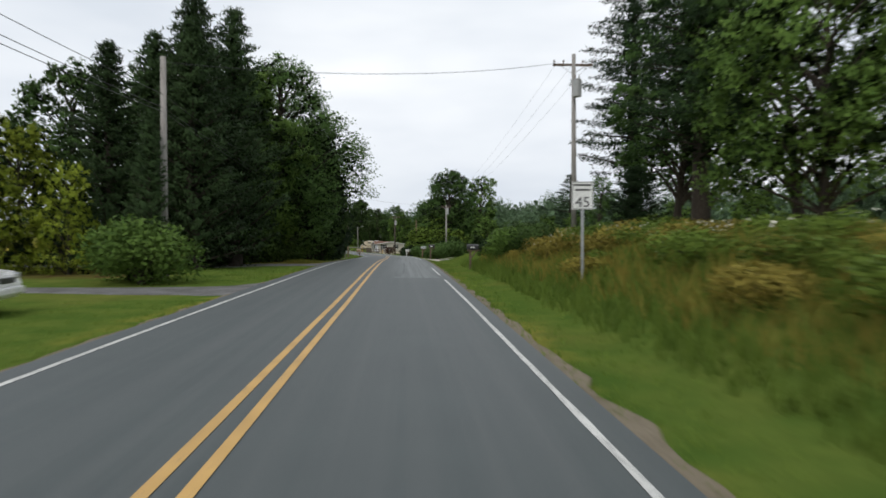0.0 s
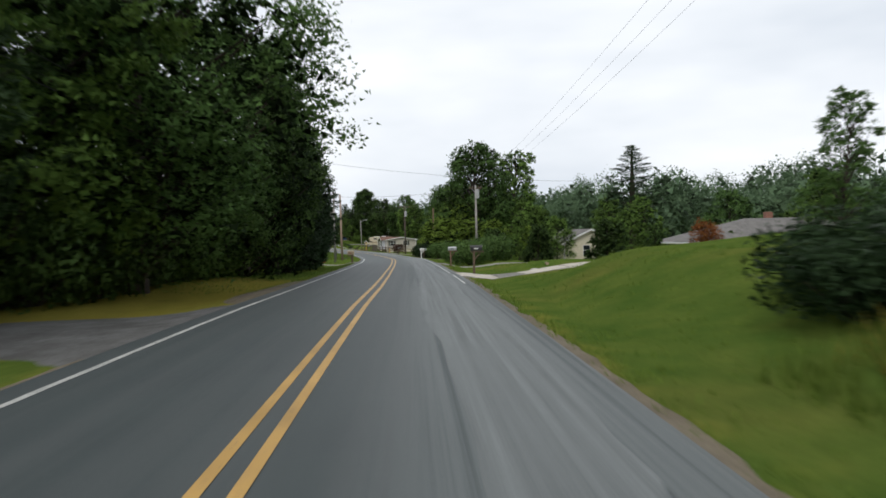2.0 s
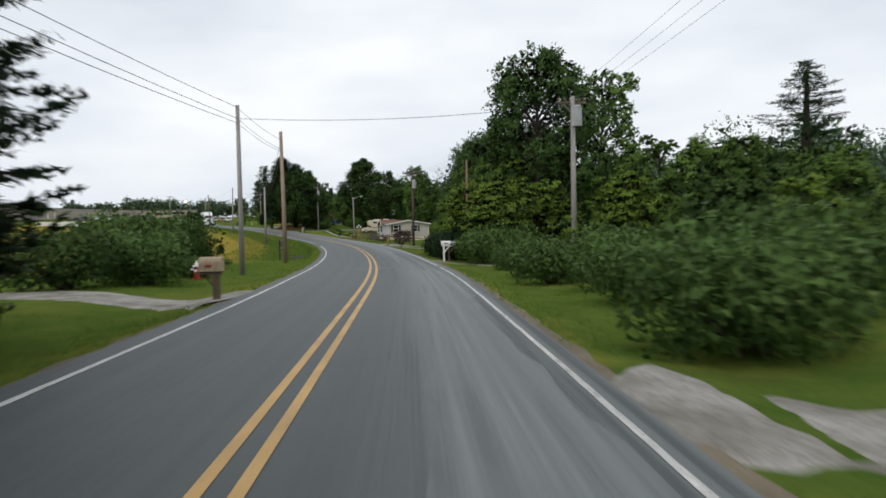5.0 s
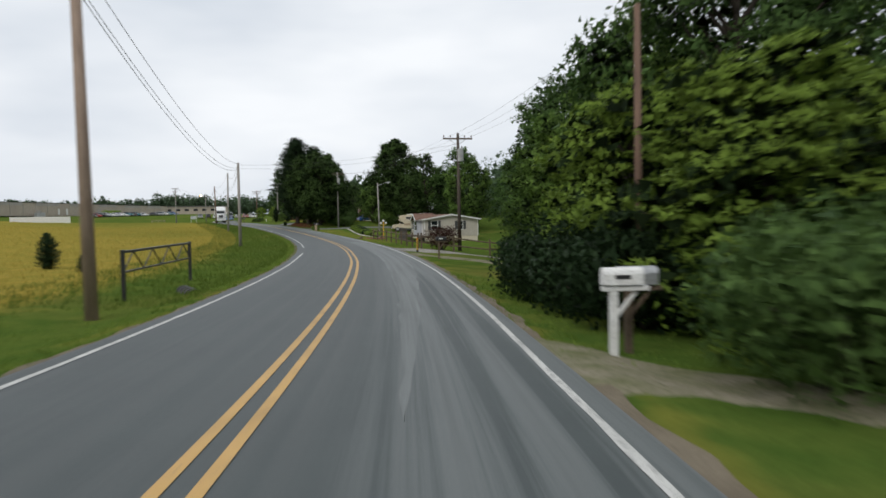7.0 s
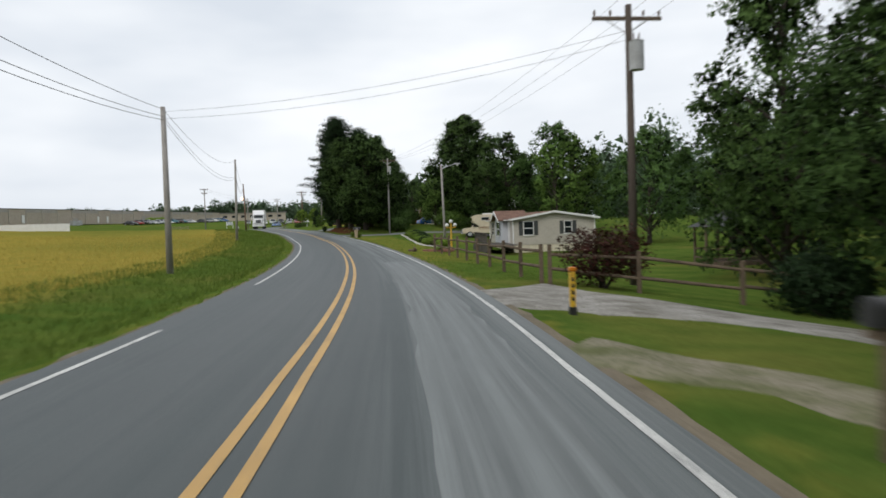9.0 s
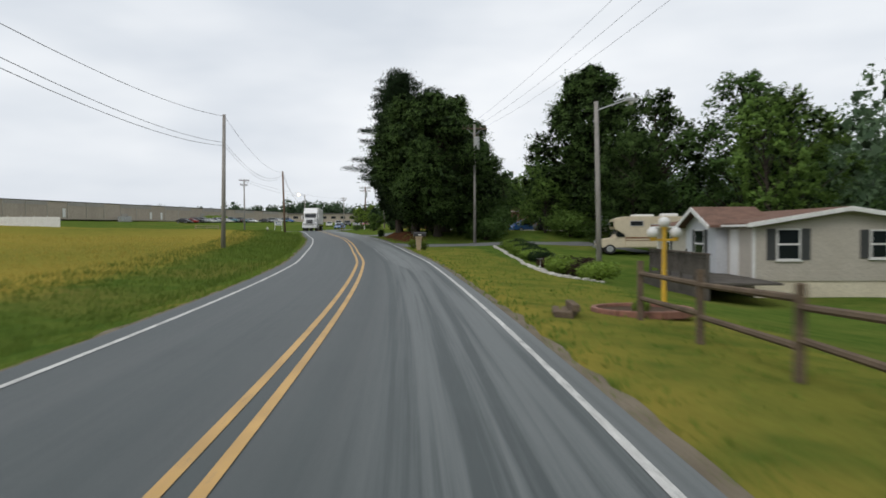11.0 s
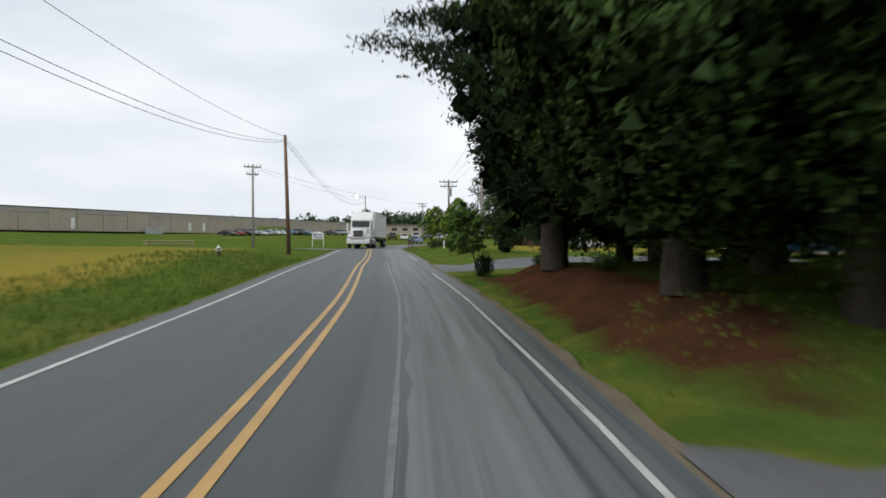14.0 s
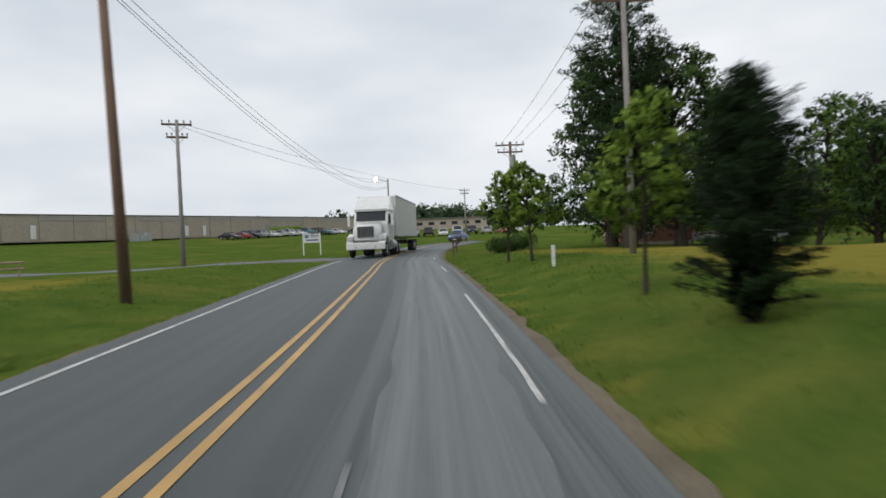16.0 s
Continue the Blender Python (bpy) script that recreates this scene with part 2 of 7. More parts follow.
def slab(bm, outline, x0, x1, inset=0.0):
    """An outline of (y, z) points drawn out from x0 to x1; inset narrows the upper half."""
    top = max(z for _, z in outline)
    low = min(z for _, z in outline)
    rings = []
    for x, sign in ((x0, 1), (x1, -1)):
        rings.append([bm.verts.new((x + sign * inset * max(0, (z - low) / (top - low + 1e-6)) ** 2, y, z)) for y, z in outline])
    n = len(outline)
    bm.faces.new(rings[0])
    bm.faces.new(rings[1][::-1])
    for i in range(n):
        bm.faces.new((rings[0][i], rings[1][i], rings[1][(i + 1) % n], rings[0][(i + 1) % n]))
    bmesh.ops.recalc_face_normals(bm, faces=bm.faces)
    return bm


def B():
    return bmesh.new()


WANDER = ((0, 0.02), (16, 0.04), (24, -0.01), (32, -0.06), (49, -0.05), (56, 0.03), (63, 0.04), (71, -0.01), (110, 0.05), (134, 0.05), (142, 0.01), (150, -0.1),
          (160, -0.04), (191, 0.04), (206, 0.08), (210, 0.0), (216, -0.15), (225, -0.19), (240, -0.17), (249, -0.22), (257, -0.26), (265, -0.17), (290, -0.08), (310, 0.0))


def wander(v):
    """How far the paved strip strays from its line."""
    return float(np.interp(v, [a for a, _ in WANDER], [b for _, b in WANDER]))


def ribbon(name, s_from, s_to, d_from, d_to, mat, lift, step=1.0, cross=2, label="", category="", ragged=0.0):
    """A strip that follows the road, d_from and d_to numbers or functions of s."""
    s = np.arange(s_from, s_to + step * 0.5, step)
    f0 = d_from if callable(d_from) else (lambda v: d_from)
    f1 = d_to if callable(d_to) else (lambda v: d_to)
    verts, uv = [], []
    for i, v in enumerate(s):
        a, b = f0(v), f1(v)
        for k in range(cross):
            d = a + (b - a) * k / (cross - 1)
            if ragged and k in (0, cross - 1):
                d += ragged * (noise.noise((v * 0.9, k * 9.0, d_label(name))) + 0.6 * noise.noise((v * 3.1, k * 5.0, 2.0)))
            x, y = on_line(v, d + wander(v))
            z = np.interp(v, LINE_S, LINE[:, 2]) + lift - 0.012 * max(0, abs(d) - 0.2)
            verts.append((x, y, z))
            uv.append((v, d))
    faces = [(i * cross + k, i * cross + k + 1, (i + 1) * cross + k + 1, (i + 1) * cross + k) for i in range(len(s) - 1) for k in range(cross - 1)]
    me = mesh_of(name, verts, faces, mat, smooth=True)
    layer = me.uv_layers.new(name="sd")
    for loop in me.loops:
        layer.data[loop.index].uv = uv[loop.vertex_index]
    return tagged(new(name, me), label, category, kind="structure")


def d_label(name):
    return float(sum(map(ord, name)) % 17)


# ---- ground ----
def ground_material():
    m, nt, b = material("grass ground", 0.95)
    dry, dirt = nt.nodes.new("ShaderNodeAttribute"), nt.nodes.new("ShaderNodeAttribute")
    dry.attribute_name, dirt.attribute_name = "dry", "earth"
    fine, mid, big = noise_of(nt, 9.0, 6, 0.7), noise_of(nt, 0.9, 5), noise_of(nt, 0.12, 4)
    lawn = mixed(nt, stepped(nt, mid, 0.35, 0.7), (0.062, 0.108, 0.02), (0.11, 0.148, 0.03))
    lawn = mixed(nt, stepped(nt, big, 0.52, 0.85), lawn, (0.19, 0.16, 0.045))
    straw = mixed(nt, stepped(nt, mid, 0.3, 0.75), (0.35, 0.255, 0.055), (0.18, 0.178, 0.033))
    soil = mixed(nt, stepped(nt, mid, 0.3, 0.7), (0.1, 0.044, 0.022), (0.052, 0.03, 0.018))
    add = node(nt, "ShaderNodeMath")
    add.operation = "MULTIPLY_ADD"
    nt.links.new(mid, add.inputs[0])
    add.inputs[1].default_value = 0.7
    nt.links.new(dry.outputs["Fac"], add.inputs[2])
    col = mixed(nt, stepped(nt, add.outputs[0], 0.55, 1.0), lawn, straw)
    add2 = node(nt, "ShaderNodeMath")
    add2.operation = "MULTIPLY_ADD"
    nt.links.new(mid, add2.inputs[0])
    add2.inputs[1].default_value = 0.6
    nt.links.new(dirt.outputs["Fac"], add2.inputs[2])
    col = mixed(nt, stepped(nt, add2.outputs[0], 0.65, 0.9), col, soil)
    dark = node(nt, "ShaderNodeHueSaturation")
    nt.links.new(col, dark.inputs["Color"])
    val = node(nt, "ShaderNodeMapRange", **{"To Min": 0.55, "To Max": 1.3})
    nt.links.new(fine, val.inputs["Value"])
    nt.links.new(val.outputs["Result"], dark.inputs["Value"])
    nt.links.new(dark.outputs["Color"], b.inputs["Base Color"])
    b.inputs["Specular IOR Level"].default_value = 0.0
    bumped(nt, b, fine, 0.7, 0.06)
    return m


def axis(lo, hi, step, ends):
    mid = np.arange(lo, hi + step / 2, step)
    grow = np.array([4, 10, 20, 40, 80, 160, 320, 640, 1300, 2600.0])
    return np.r_[lo - grow[::-1][-ends:], mid, hi + grow[:ends]]


gx, gy = axis(-130, 50, 0.9, 10), axis(-40, 400, 1.25, 10)
X, Y = np.meshgrid(gx, gy)
gs, gd = along(X, Y)
Z = land(gs, gd, X.ravel(), Y.ravel())
Z = Z - ease(np.hypot(X.ravel() + 40, Y.ravel() - 180), 500, 3000) * 20
nx, ny = len(gx), len(gy)
ii = (np.arange(ny - 1)[:, None] * nx + np.arange(nx - 1)[None, :]).ravel()
me = mesh_of("ground", np.stack([X.ravel(), Y.ravel(), Z], 1), np.stack([ii, ii + 1, ii + nx + 1, ii + nx], 1), ground_material(), True)
field = bell(gs, 128, 278, 14) * ease(-gd, 5.8, 10) * (1 - 0.6 * ease(-gd, 45, 85)) * (1 - 0.2 * ease(gs, 215, 245)) * (0.82 + 0.3 * np.sin(X.ravel() * 0.11 + 1.0) * np.sin(Y.ravel() * 0.083))
bank = bell(gs, -40, 36, 6) * ease(gd, 5.0, 7) * (1 - ease(gd, 13, 24)) * 0.5
worn = bell(np.abs(gd), 3.2, 3.5, 0.7) * 0.35 + bell(gs, 46, 68, 4) * bell(-gd, 4.5, 9.5, 1.5) * 0.55 + bell(gs, 180, 222, 10) * bell(gd, 4.0, 8, 2) * 0.36 + bell(gs, 268, 300, 8) * bell(gd, 9, 30, 3) * 0.5
earth = 0.9 * bell(gs, 234, 248, 5) * bell(gd, 4.5, 4.9, 1.5) + 0.25 * bell(gs, 232, 252, 4) * bell(gd, 6, 15, 2) + bell(gs, 30, 95, 6) * bell(-gd, 10, 30, 1.6) * 0.5
for key, val in (("dry", np.clip(field * 0.85 + bank + worn, 0, 1)), ("earth", np.clip(earth, 0, 1))):
    me.attributes.new(key, "FLOAT", "POINT").data.foreach_set("value", val.astype(np.float32))
tagged(new("ground", me), "mown and dry grass land with bare patches", "ground", kind="structure")


# ---- road ----
def asphalt():
    m, nt, b = material("asphalt", 0.62)
    uv = nt.nodes.new("ShaderNodeUVMap")
    uv.uv_map = "sd"
    sep = nt.nodes.new("ShaderNodeSeparateXYZ")
    nt.links.new(uv.outputs["UV"], sep.inputs["Vector"])
    grit, mid = noise_of(nt, 60.0, 4, 0.7), noise_of(nt, 0.8, 5)
    mp = node(nt, "ShaderNodeMapping", Scale=(0.035, 3.2, 1))
    nt.links.new(uv.outputs["UV"], mp.inputs["Vector"])
    streak = node(nt, "ShaderNodeTexNoise", Scale=1.0, Detail=6.0, Roughness=0.62)
    nt.links.new(mp.outputs["Vector"], streak.inputs["Vector"])
    col = mixed(nt, stepped(nt, mid, 0.3, 0.75), (0.049, 0.062, 0.062), (0.039, 0.05, 0.051))
    # pale scraped streaks in the outer half of the right lane
    a = stepped(nt, sep.outputs["Y"], 0.7, 1.5)
    s = node(nt, "ShaderNodeMath")
    s.operation = "MULTIPLY"
    nt.links.new(a, s.inputs[0])
    nt.links.new(stepped(nt, streak.outputs["Fac"], 0.42, 0.56), s.inputs[1])
    far = node(nt, "ShaderNodeMath")
    far.operation = "MULTIPLY"
    nt.links.new(s.outputs[0], far.inputs[0])
    nt.links.new(stepped(nt, sep.outputs["X"], 24, 34), far.inputs[1])
    col = mixed(nt, far.outputs[0], col, (0.15, 0.168, 0.166))
    lane = stepped(nt, streak.outputs["Fac"], 0.4, 0.75)
    col2 = mixed(nt, lane, col, (0.068, 0.077, 0.077))
    dk = node(nt, "ShaderNodeHueSaturation")
    nt.links.new(col2, dk.inputs["Color"])
    val = node(nt, "ShaderNodeMapRange", **{"To Min": 0.65, "To Max": 1.3})
    nt.links.new(grit, val.inputs["Value"])
    nt.links.new(val.outputs["Result"], dk.inputs["Value"])
    nt.links.new(dk.outputs["Color"], b.inputs["Base Color"])
    bumped(nt, b, grit, 0.35, 0.01)
    return m


def worn_paint(name, base, cut):
    m, nt, b = material(name, 0.55)
    n = noise_of(nt, 14.0, 6, 0.7)
    n2 = noise_of(nt, 1.1, 4)
    col = mixed(nt, stepped(nt, n2, 0.35, 0.7), base, tuple(0.72 * c for c in base))
    col = mixed(nt, stepped(nt, n, cut, cut + 0.08), col, (0.09, 0.09, 0.09))
    nt.links.new(col, b.inputs["Base Color"])
    bumped(nt, b, n, 0.2, 0.01)
    return m


ASPHALT = asphalt()
YELLOW = worn_paint("yellow road paint", (0.52, 0.31, 0.085), 0.6)
WHITE = worn_paint("white road paint", (0.58, 0.58, 0.55), 0.53)
GRAVEL = surface("gravel", (0.34, 0.325, 0.3), (0.15, 0.14, 0.115), 0.95, coarse=1.1, fine=14, bump=1.0, amount=0.95)
SHOULDER = surface("grit and earth", (0.2, 0.17, 0.125), (0.12, 0.1, 0.07), 0.95, coarse=1.2, fine=25, bump=0.8)
CONCRETE = surface("concrete drive", (0.55, 0.5, 0.43), (0.36, 0.32, 0.27), 0.85, coarse=0.7, fine=25, bump=0.3)
BROKEN = surface("dirty broken concrete", (0.26, 0.25, 0.23), (0.15, 0.145, 0.13), 0.9, coarse=1.2, fine=16, bump=0.8)
GRAVEL_DARK = surface("dark grey gravel", (0.16, 0.158, 0.155), (0.09, 0.088, 0.082), 0.95, coarse=1.1, fine=14, bump=0.9, amount=0.95)
DIRT_TRACK = surface("grassy dirt track", (0.24, 0.215, 0.16), (0.11, 0.12, 0.05), 0.95, coarse=1.4, fine=12, bump=0.9, amount=0.95)
OLD_TAR = surface("old drive asphalt", (0.14, 0.145, 0.15), (0.09, 0.092, 0.096), 0.8, coarse=0.8, fine=30, bump=0.3)

def streaked(name, pale, dark):
    """Asphalt scraped in long streaks along the road."""
    m, nt, b = material(name, 0.68)
    uv = nt.nodes.new("ShaderNodeUVMap")
    uv.uv_map = "sd"
    cols = []
    for sx, sy, lo, hi in ((0.05, 5.0, 0.4, 0.62), (0.35, 1.4, 0.35, 0.7)):
        mp = node(nt, "ShaderNodeMapping", Scale=(sx, sy, 1))
        nt.links.new(uv.outputs["UV"], mp.inputs["Vector"])
        n = node(nt, "ShaderNodeTexNoise", Scale=1.0, Detail=6.0, Roughness=0.65)
        nt.links.new(mp.outputs["Vector"], n.inputs["Vector"])
        cols.append(stepped(nt, n.outputs["Fac"], lo, hi))
    col = mixed(nt, cols[0], dark, pale)
    col = mixed(nt, cols[1], col, tuple((p + d) / 2 for p, d in zip(pale, dark)))
    grit = noise_of(nt, 60.0, 4, 0.7)
    hs = node(nt, "ShaderNodeHueSaturation")
    nt.links.new(col, hs.inputs["Color"])
    val = node(nt, "ShaderNodeMapRange", **{"To Min": 0.65, "To Max": 1.3})
    nt.links.new(grit, val.inputs["Value"])
    nt.links.new(val.outputs["Result"], hs.inputs["Value"])
    nt.links.new(hs.outputs["Color"], b.inputs["Base Color"])
    bumped(nt, b, grit, 0.35, 0.01)
    return m


OLD_LANE = streaked("worn pale asphalt", (0.18, 0.197, 0.195), (0.09, 0.1, 0.1))
PALE_LINE = worn_paint("pale sealed seam", (0.19, 0.195, 0.2), 0.48)

ribbon("road", S0 + 2, S1 - 2, -3.15, 3.15, ASPHALT, 0.0, 1.0, 13, label="grey two-lane asphalt road with pale scraped streaks", category="road")
for side, d in (("left", -0.13), ("right", 0.13)):
    ribbon("centre_line_" + side, S0 + 3, S1 - 3, d - 0.05, d + 0.05, YELLOW, 0.006, 1.0, 2, label="worn yellow centre line on asphalt", category="road marking")
def edge_at(v):
    return 2.82 + 0.05 * float(bell(v, 124, 136, 6)) - 0.12 * float(ease(v, 228, 240))


for i, (a, b) in enumerate(((S0 + 3, 25.5), (28.5, 36), (57, 64), (66, 110), (112, 226), (226, 251), (263.5, 274), (283.2, 287), (296, 298))):
    ribbon("edge_line_right_%d" % (i + 1), a, b, edge_at, (lambda v, w=0.07 if a < 100 else 0.085 if a < 200 else 0.06: edge_at(v) + w), WHITE, 0.006, 0.5, 2, label="worn white edge line on asphalt", category="road marking", ragged=0.012)
def left_edge(v):
    return -2.65 - 0.13 * float(bell(v, 104, 146, 10)) - 0.05 * float(bell(v, -20, 16, 8))


for i, (a, b) in enumerate(((S0 + 3, 154.5), (164, 300), (312, S1 - 3))):
    ribbon("edge_line_left_%d" % (i + 1), a, b, (lambda v: left_edge(v) - 0.095), left_edge, WHITE, 0.006, 0.5, 2, label="worn white edge line on asphalt", category="road marking", ragged=0.012)
for side, a, b in (("right", 3.02, 3.36), ("left", -3.32, -3.02)):
    ribbon("shoulder_" + side, S0 + 3, S1 - 3, a, b, SHOULDER, -0.03, 0.5, 3, label="thin strip of earth and grit beside the asphalt", category="shoulder", ragged=0.16)
ribbon("lane_strip", 116, 174, 1.3, (lambda v: 1.34 + 1.1 * min(1, (v - 116) / 26) + 0.3 * min(1, max(0, (v - 255) / 20))), OLD_LANE, 0.003, 1.0, 4, label="strip of paler worn asphalt along the lane edge", category="road patch", ragged=0.14)
ribbon("far_lane_strip", 201, 300, (lambda v: 1.34 + 0.5 * max(0, (206 - v) / 5)), (lambda v: 2.4 + 0.3 * min(1, max(0, (v - 255) / 20))), OLD_LANE, 0.003, 1.0, 4, label="strip of paler worn asphalt along the lane edge", category="road patch", ragged=0.14)
ribbon("near_lane_strip", 27, 108, (lambda v: 1.45 + 0.15 * math.sin(v * 0.21)), (lambda v: 2.62 + 0.1 * math.sin(v * 0.33)), OLD_LANE, 0.003, 1.0, 4, label="strip of paler worn asphalt along the lane edge", category="road patch", ragged=0.16)
ribbon("ghost_line", 208, 262, 1.2, 1.25, PALE_LINE, 0.006, 1.5, 2, label="faint pale sealed seam along the lane", category="road marking", ragged=0.02)


def drive(name, stations, mat, lift, label, category="driveway", n=44, square=False):
    """A side drive: stations are (s, d, half width) from the road outwards; square if it leaves the road at a right angle."""
    pts = np.array(stations, float)
    u = np.linspace(0, len(pts) - 1, n)
    s, d, w = (np.interp(u, range(len(pts)), pts[:, k]) for k in range(3))
    xy = np.array([on_line(a, b) for a, b in zip(s, d)])
    t = np.gradient(xy, axis=0)
    t /= np.hypot(*t.T)[:, None]
    verts = []
    for i in range(n):
        for k in (-1, -0.92, -0.5, 0, 0.5, 0.92, 1):
            e = w[i] * k
            if abs(k) == 1:
                e += math.copysign(0.35, k) + 0.16 * noise.noise((i * 0.7, k * 4, lift * 90))
            x, y = on_line(s[i] - e, d[i]) if square else (xy[i, 0] + t[i, 1] * e, xy[i, 1] - t[i, 0] * e)
            sd = along([x], [y])
            if abs(sd[1][0]) < 3.06:
                x, y = on_line(sd[0][0], math.copysign(3.06, stations[0][1]))
                sd = along([x], [y])
            z = land(*sd, np.array([x]), np.array([y]))[0]
            near = np.interp(sd[0][0], LINE_S, LINE[:, 2]) - 0.05
            blend = float(ease(abs(sd[1][0]), 3.1, 4.2))
            verts.append((x, y, z - 0.025 if abs(k) == 1 else near * (1 - blend) + (z + lift) * blend))
    faces = [(i * 7 + k, i * 7 + k + 1, i * 7 + k + 8, i * 7 + k + 7) for i in range(n - 1) for k in range(6)]
    return tagged(new(name, mesh_of(name, verts, faces, mat)), label, category, kind="structure")


drive("drive_1", [(22.4, -3, 2.4), (22.5, -5, 1.5), (22.5, -8, 1.2), (22, -16, 1.1), (21, -30, 1.1)], GRAVEL_DARK, 0.025, "grey gravel drive between grass verges", n=60, square=True)
drive("drive_2", [(46.8, -3, 4.6), (46.6, -5, 3.1), (46.2, -8, 2.3), (45, -16, 1.5), (44, -28, 1.4)], GRAVEL_DARK, 0.025, "wide dark gravel mouth of a shaded drive", n=60, square=True)
drive("shoulder_pull_off", [(57.5, -3.0, 6.2), (57.5, -3.6, 5.4), (57.4, -4.3, 3.6), (57.3, -4.7, 1.8)], SHOULDER, 0.02, "sandy pull-off beside the asphalt", "shoulder", 16, True)
d3 = np.array([(65.0, 3.05, 2.2), (65.1, 4.9, 1.6), (65.7, 7.0, 1.3), (66.7, 9.4, 1.15), (67.4, 11.2, 1.05), (67.9, 12.8, 0.9)])
bed3 = drive("drive_3", d3 + (0, 0, 0.15), GRAVEL, 0.02, "cracked pale concrete drive across the lawn", square=True)
for k, (u0, u1) in enumerate(((0.0, 0.93), (0.95, 1.5), (1.52, 2.45), (2.47, 3.1), (3.12, 3.95), (3.97, 5.0))):   # broken slabs with open joints
    u = np.linspace(u0, u1, 5)
    slab_ = drive("slab", np.stack([np.interp(u, range(6), d3[:, j]) for j in range(3)], 1), CONCRETE if k != 1 else BROKEN, 0.045 + 0.015 * (k % 2), "", "", 8, True)
    tagged(slab_, kind="")
    slab_.parent = bed3
drive("drive_4", [(86, 3.05, 2.2), (84.8, 5, 1.1), (83.5, 9, 0.9), (82, 14, 0.9), (80, 26, 0.9), (78, 40, 0.9)], GRAVEL, 0.025, "narrow pale gravel drive across a lawn")
drive("drive_5", [(98, -3, 2.2), (98.6, -5, 1.1), (100, -8, 0.9), (102, -14, 0.9), (104, -22, 0.9)], GRAVEL, 0.025, "narrow gravel drive beside a mailbox")
drive("drive_6", [(119, 3.05, 1.7), (118.2, 4.4, 0.9), (116.5, 6.4, 0.8), (114, 9.5, 0.8), (111, 14, 0.9), (109, 24, 0.9)], DIRT_TRACK, 0.025, "sandy gravel drive under trees", n=60, square=True)
drive("drive_7", [(151.3, 3.05, 1.1), (150.3, 4.6, 0.6), (146.6, 6.4, 0.5), (143.4, 7.3, 0.45), (140.4, 8.1, 0.42), (136, 9.0, 0.4), (130, 10, 0.35)], DIRT_TRACK, 0.03, "narrow gravel drive beside a mailbox")
drive("drive_8", [(159.6, 3.05, 4.6), (158.4, 4.8, 2.4), (156.2, 7.5, 1.6), (153.4, 10, 1.4), (150, 13.5, 1.4), (146, 17, 1.4)], GRAVEL, 0.025, "wide grey gravel drive at the fence corner")
drive("drive_9", [(227.0, 3.05, 2.9), (227.8, 5, 1.7), (228.8, 8, 1.35), (230, 14, 1.2), (229.4, 18, 1.4), (222, 21, 1.6)], OLD_TAR, 0.022, "old asphalt drive curving to a camper van", n=60, square=True)
drive("drive_10", [(256.3, 3.0, 2.9), (257.2, 4.6, 2.25), (258.7, 7.0, 1.75), (259.2, 9.5, 1.7), (259.4, 13, 1.45), (259.5, 22, 1.5)], OLD_TAR, 0.04, "old asphalt drive beside an earth bank", n=60, square=True)
drive("drive_11", [(307, -3, 4.0), (306, -5.5, 2.2), (302, -9, 1.6), (296, -13, 1.4), (288, -17, 0.9)], OLD_TAR, 0.022, "narrow asphalt side road to the warehouse")

# ---- trees ----


def leaf_cards(centres, outward, size, rng, slim=0.55):
    """One pointed leaf at each centre."""
    n = len(centres)
    a = rng.normal(size=(n, 3)) + outward * 0.4
    a /= np.linalg.norm(a, axis=1)[:, None]
    b = np.cross(a, rng.normal(size=(n, 3)) + outward * 0.8)
    b /= np.linalg.norm(b, axis=1)[:, None] + 1e-9
    b *= np.where((np.cross(a, b) * outward).sum(1) < 0, -1.0, 1.0)[:, None]
    k = (size * rng.uniform(0.6, 1.4, n))[:, None]
    v = np.stack([centres - a * k * 0.6 + b * k * slim, centres - a * k * 0.6 - b * k * slim, centres + a * k * 1.1], 1).reshape(-1, 3)
    return v, np.arange(n * 3).reshape(-1, 3)


def tubes_mesh(name, segs, mat, n=7):
    """Tapered limbs: segs of (a, b, r0, r1), joined in one mesh."""
    verts, faces = [], []
    for a, b, r0, r1 in segs:
        a, b = np.array(a, float), np.array(b, float)
        w = b - a
        w /= np.linalg.norm(w) + 1e-9
        u = np.cross(w, (0.3, 0.9, 0.1))
        u /= np.linalg.norm(u)
        v = np.cross(w, u)
        k = len(verts)
        for p, r in ((a, r0), (b, r1)):
            for j in range(n):
                t = 2 * math.pi * j / n
                verts.append(p + r * (math.cos(t) * u + math.sin(t) * v))
        faces += [(k + j, k + (j + 1) % n, k + n + (j + 1) % n, k + n + j) for j in range(n)]
    return mesh_of(name, verts, faces, mat, True)


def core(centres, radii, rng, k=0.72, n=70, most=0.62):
    """Inner leaves and twigs: large ragged cards inside each lobe; crown_mesh paints them shade-dark."""
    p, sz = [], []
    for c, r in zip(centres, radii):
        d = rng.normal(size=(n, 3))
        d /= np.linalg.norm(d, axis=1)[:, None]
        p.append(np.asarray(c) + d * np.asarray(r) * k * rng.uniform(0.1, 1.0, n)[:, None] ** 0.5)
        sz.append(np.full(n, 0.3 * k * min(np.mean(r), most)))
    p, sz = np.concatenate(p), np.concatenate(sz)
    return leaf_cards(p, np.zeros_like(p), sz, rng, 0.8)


LEAF_NORMALS = {}


